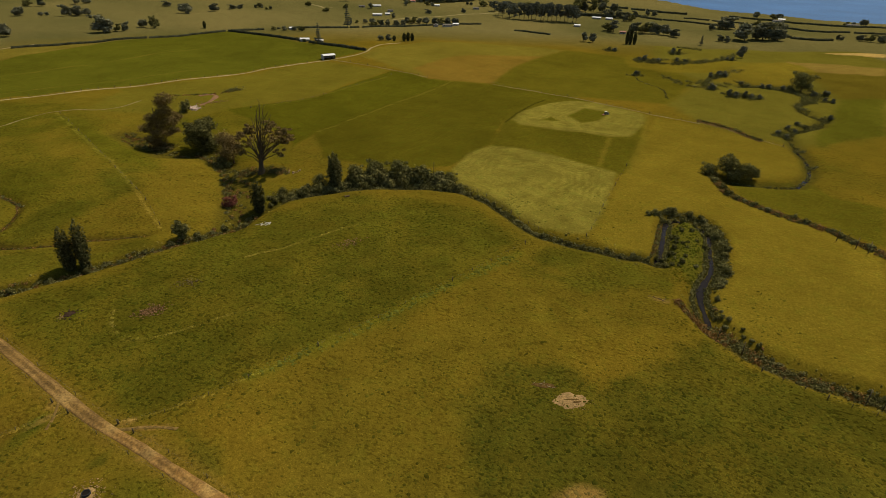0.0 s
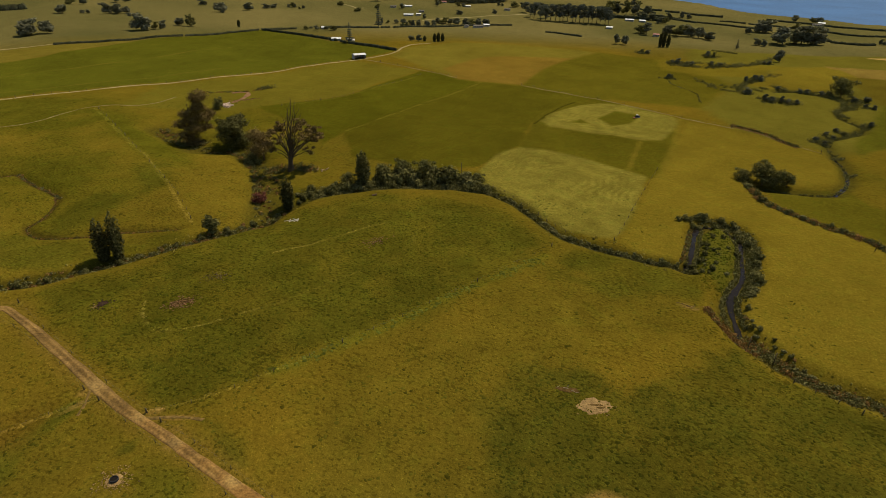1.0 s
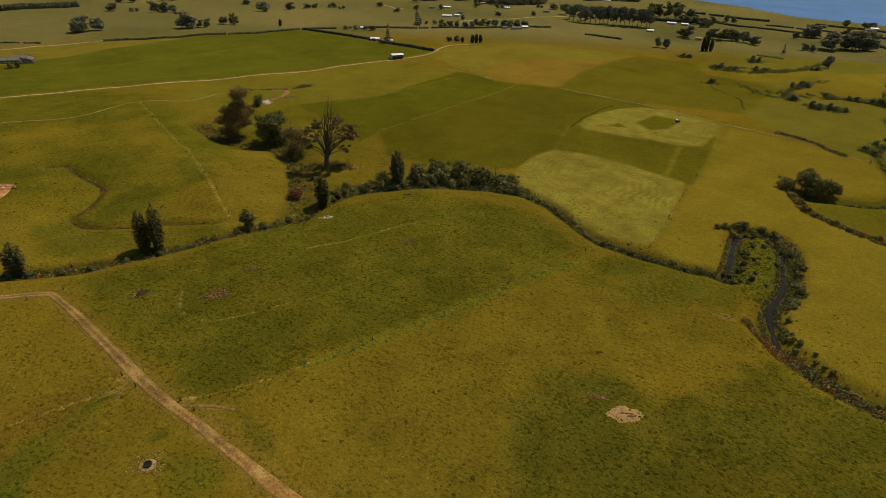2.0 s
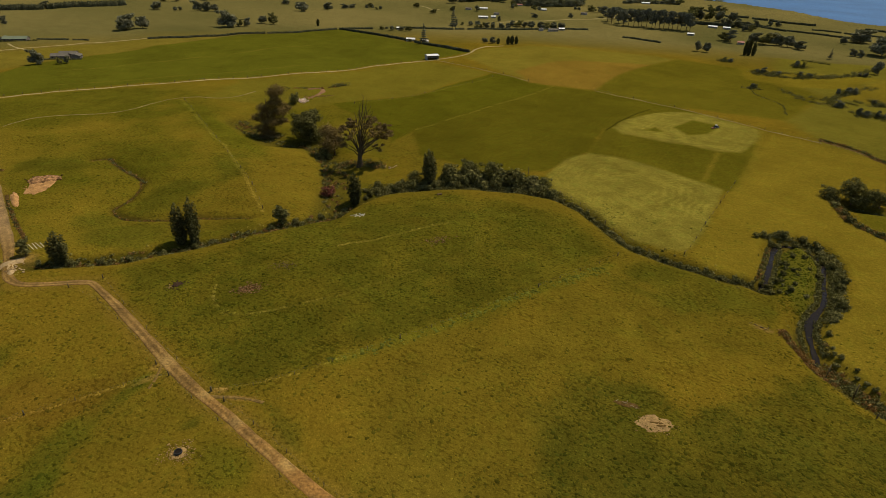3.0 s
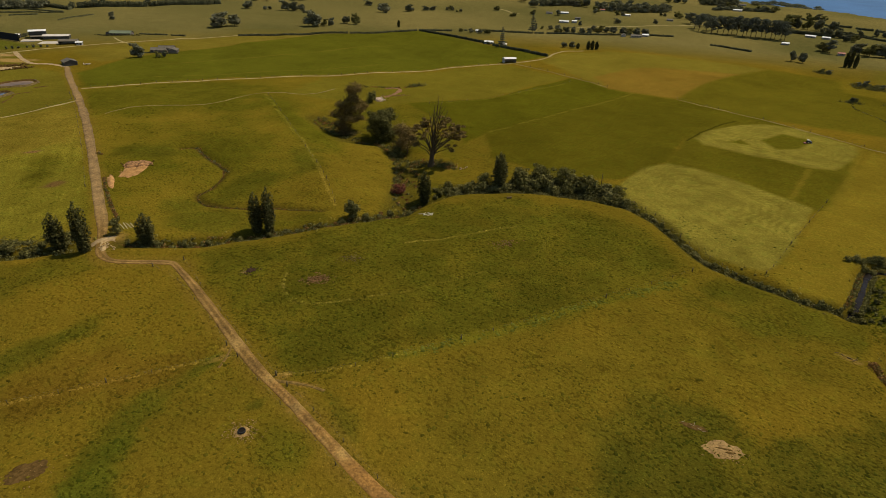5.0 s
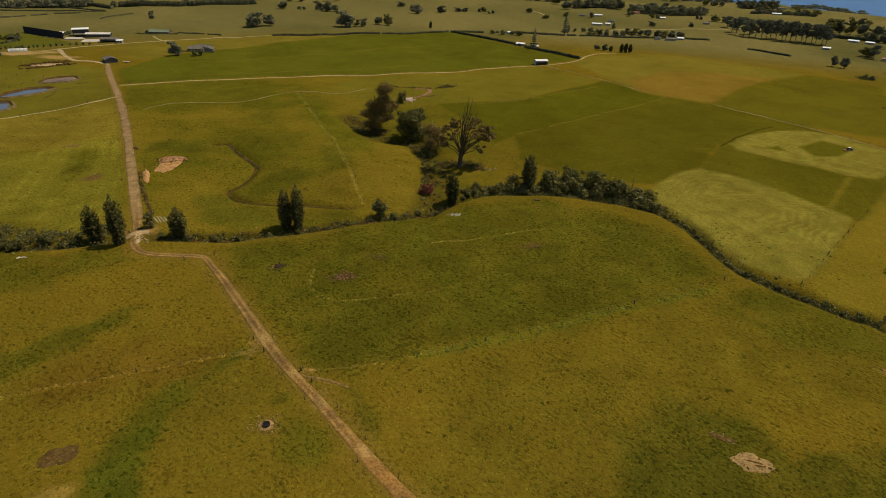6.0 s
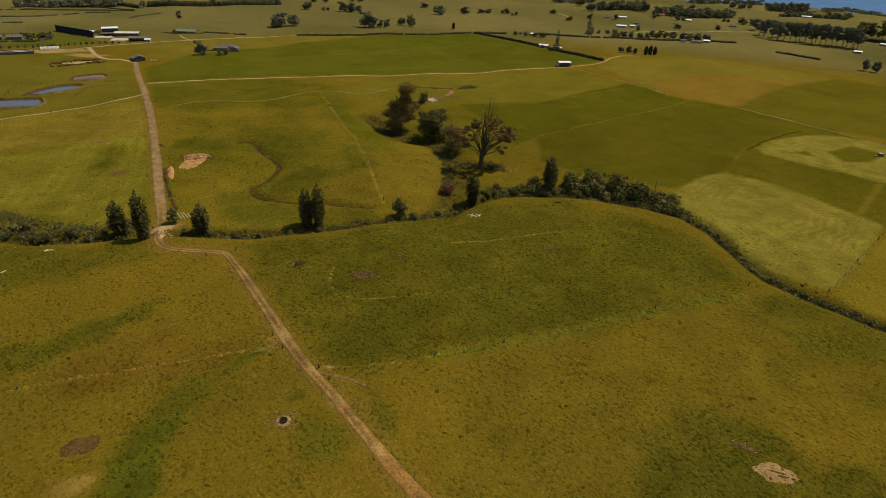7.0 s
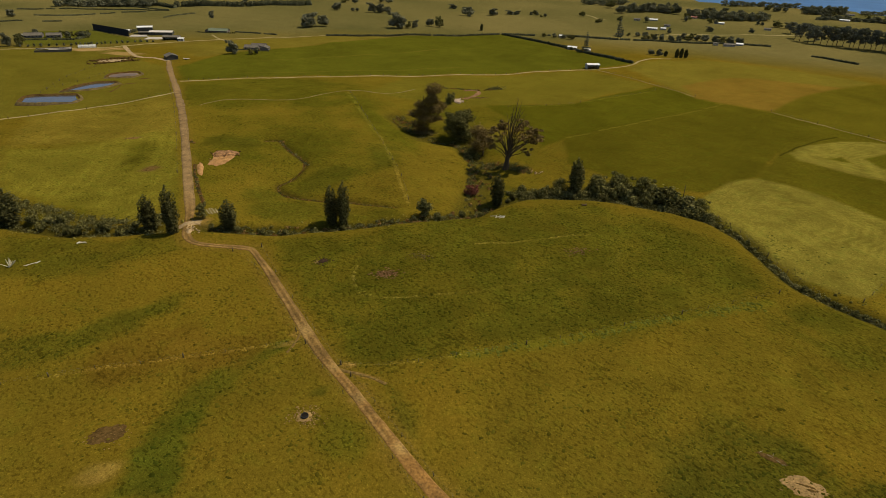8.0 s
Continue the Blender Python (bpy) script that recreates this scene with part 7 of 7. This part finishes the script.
# ---------------------------------------------------------------- rank grass, uncountable
def tufts(name, label, count, box, size, tall, seed, material, keep, shade=None, at=None):
    """Low clumps of grass as small ragged domes; with shade they take the ground's colour, multiplied."""
    rng = np.random.default_rng(seed)
    if at is None:
        x, y = rng.uniform(box[0], box[1], count), rng.uniform(box[2], box[3], count)
        ok = keep(x, y, rng.random(count))
        x, y = x[ok], y[ok]
    else:
        x, y = at
    n = len(x)
    z = height(x, y)
    sides = 6
    a = np.linspace(0, 2 * math.pi, sides, endpoint=False)[None, :] + rng.uniform(0, 6, (n, 1))
    whole = size * np.clip(rng.lognormal(0, 0.42, (n, 1)), 0.35, 2.2)
    r = whole * rng.uniform(0.6, 1.3, (n, sides))
    long = rng.uniform(0.55, 1.0, (n, 1))
    turn = rng.uniform(0, 6.3, (n, 1))
    u, v = np.cos(a) * r, np.sin(a) * r * long
    px, py = u * np.cos(turn) - v * np.sin(turn), u * np.sin(turn) + v * np.cos(turn)
    ring = np.stack([x[:, None] + px, y[:, None] + py, np.repeat((z - 0.05)[:, None], sides, 1)], -1)
    rise = tall * whole / size * rng.uniform(0.6, 1.3, (n, 1))
    mid = np.stack([x[:, None] + px * 0.66, y[:, None] + py * 0.66, z[:, None] + rise * rng.uniform(0.5, 0.95, (n, sides))], -1)
    top = np.stack([x + rng.normal(size=n) * size * 0.1, y + rng.normal(size=n) * size * 0.1, z + rise[:, 0]], -1)[:, None, :]
    pts = np.concatenate([ring, mid, top], 1)
    k = np.arange(sides)
    q = (k + 1) % sides
    f = np.concatenate([np.stack([k, q, q + sides], 1), np.stack([k, q + sides, k + sides], 1), np.stack([k + sides, q + sides, np.full(sides, 2 * sides)], 1)])
    f = (f[None] + (np.arange(n) * (2 * sides + 1))[:, None, None]).reshape(-1, 3)
    me = mesh_of(name, pts.reshape(-1, 3), f, material, True)
    if shade is not None:
        col = tints(x, y)
        col[:, :3] *= np.array(shade) * rng.uniform(0.85, 1.15, (n, 1))
        tint = me.attributes.new("tint", "FLOAT_COLOR", "POINT")
        tint.data.foreach_set("color", np.repeat(col, 2 * sides + 1, 0).astype(np.float32).ravel())
    return tagged(new(name, me), label, "grass", kind="stuff")


def in_field(x, y, u):
    d = sum(1 / (1 + np.exp(np.clip(signed(x, y, TONES[k][0]) / 2, -30, 30))) for k in (1, 3, 5, 6))
    p = np.clip(0.10 + 0.45 * d + 1.3 * (fractal(x, y, 14, 51) - 0.52) + 0.5 * (fractal(x, y, 4, 53) - 0.5), 0, 1)
    return (u < p) & (along(x, y, RACE) > 3.0) & (along(x, y, BROOK) > 4)


tufts("grass_tufts", "darker green grass clumps over the grazed field", 60000, (-190, 110, 34, 240), 0.34, 0.07, 91, TUFT, in_field, (0.62, 0.72, 0.75))
tufts("grass_tufts", "small olive grass clumps over the grazed field", 44000, (-170, 95, 36, 200), 0.2, 0.07, 95, TUFT, in_field, (0.9, 0.97, 0.9))
tufts("grass_tufts", "sparse darker grass clumps on the hill pasture", 12000, (-330, -80, 100, 360), 0.5, 0.1, 92, TUFT, lambda x, y, u: (u < np.clip(fractal(x, y, 18, 52) * 1.6 - 0.55, 0, 1)) & (along(x, y, RACE) > 4), (0.8, 0.88, 0.85))
tufts("grass_tufts", "rank green clumps in the loop of the stream", 9000, (78, 106, 150, 216), 0.36, 0.16, 97, TUFT, lambda x, y, u: u < 0.28 / (1 + np.exp(np.clip(signed(x, y, [(84, 165), (92, 178), (99, 190), (101, 206), (96, 212), (90, 209), (86, 198), (80, 182), (76, 178), (79, 160)]) * 2, -30, 30))), (0.72, 0.85, 0.8))
tufts("dry_grass", "pale dry grass along banks and worn lines", 26000, (-240, 150, 90, 280), 0.3, 0.25, 93, STRAW, lambda x, y, u: u < 0.55 * np.exp(-((np.minimum(along(x, y, BROOK), along(x, y, RIVER)) - 4.2) / 1.3) ** 2) + 0.25 * np.exp(-(along(x, y, LANES[0][0][:8]) / 0.7) ** 2))

rank_rng = np.random.default_rng(96)
rank = np.concatenate([resample(line, 1 / thick) + rank_rng.normal(size=resample(line, 1 / thick).shape) * wide for line, wide, thick in RANK_LINES])
rank = rank[fractal(rank[:, 0], rank[:, 1], 6, 57) > 0.36]
tufts("dry_grass", "broken lines of pale uncropped grass under the fences", 0, None, 0.34, 0.07, 96, TUFT, None, (1.45, 1.45, 1.85), (rank[:, 0], rank[:, 1]))
edge = resample([(35, 340), (38.6, 348.9), (44.1, 364.9), (55.4, 389.2), (68.5, 407.3)], 0.12)
edge = edge + rank_rng.normal(size=edge.shape) * 0.35
tufts("grass_tufts", "dark rank grass under the fence above the hay field", 0, None, 0.3, 0.1, 99, TUFT, None, (0.68, 0.72, 0.8), (edge[:, 0], edge[:, 1]))
# verge clumps; their darker colour also stands for the bank's shadow line
verge = resample(RACE[2:24], 0.22)
heading = np.gradient(verge, axis=0)
heading /= np.linalg.norm(heading, axis=1)[:, None]
beside = np.stack([-heading[:, 1], heading[:, 0]], 1) * np.where(rank_rng.random(len(verge)) < 0.5, -1, 1)[:, None] * (1.75 + np.abs(rank_rng.normal(size=len(verge))) * 0.55)[:, None]
verge = verge + beside
verge = verge[(fractal(verge[:, 0], verge[:, 1], 5, 58) > 0.4) & (along(verge[:, 0], verge[:, 1], RACE) > 1.5)]
tufts("grass_tufts", "verge grass of the race, darkened for the bank's shade", 0, None, 0.2, 0.08, 98, TUFT, None, (0.72, 0.8, 0.8), (verge[:, 0], verge[:, 1]))
WEED = foliage("pale_weeds", (0.108, 0.108, 0.014), 0.4)
tufts("weeds", "pale green weeds along the old fence line", 26000, (-50, 32, 112, 182), 0.4, 0.12, 94, WEED, lambda x, y, u: u < 0.42 * np.exp(-(along(x, y, LANES[2][0]) / 1.7) ** 2) * np.clip(fractal(x, y, 7, 55) * 2.6 - 0.7, 0, 1))


# ---------------------------------------------------------------- repeats that belong together
GROUPS = (("shrub", "shrubs along the streams"), ("garden_shrub", "shrubs of the farm gardens"), ("poplar_tree", "poplars of the valley"), ("pine_tree", "conifers of the far land"), ("tree", "shelter trees of the pasture"), ("far_house", "far houses and sheds"),
          ("fence", "farm fences"), ("hedge", "shelter hedges"), ("pond", "effluent ponds"), ("pole", "wooden poles"), ("farmhouse", "farmhouses"))
for ob in scene.objects:
    if ob.parent is None and not ob.get("kind"):
        for start, group in GROUPS:
            if ob.name.split(".")[0] == start:
                ob["group"] = group
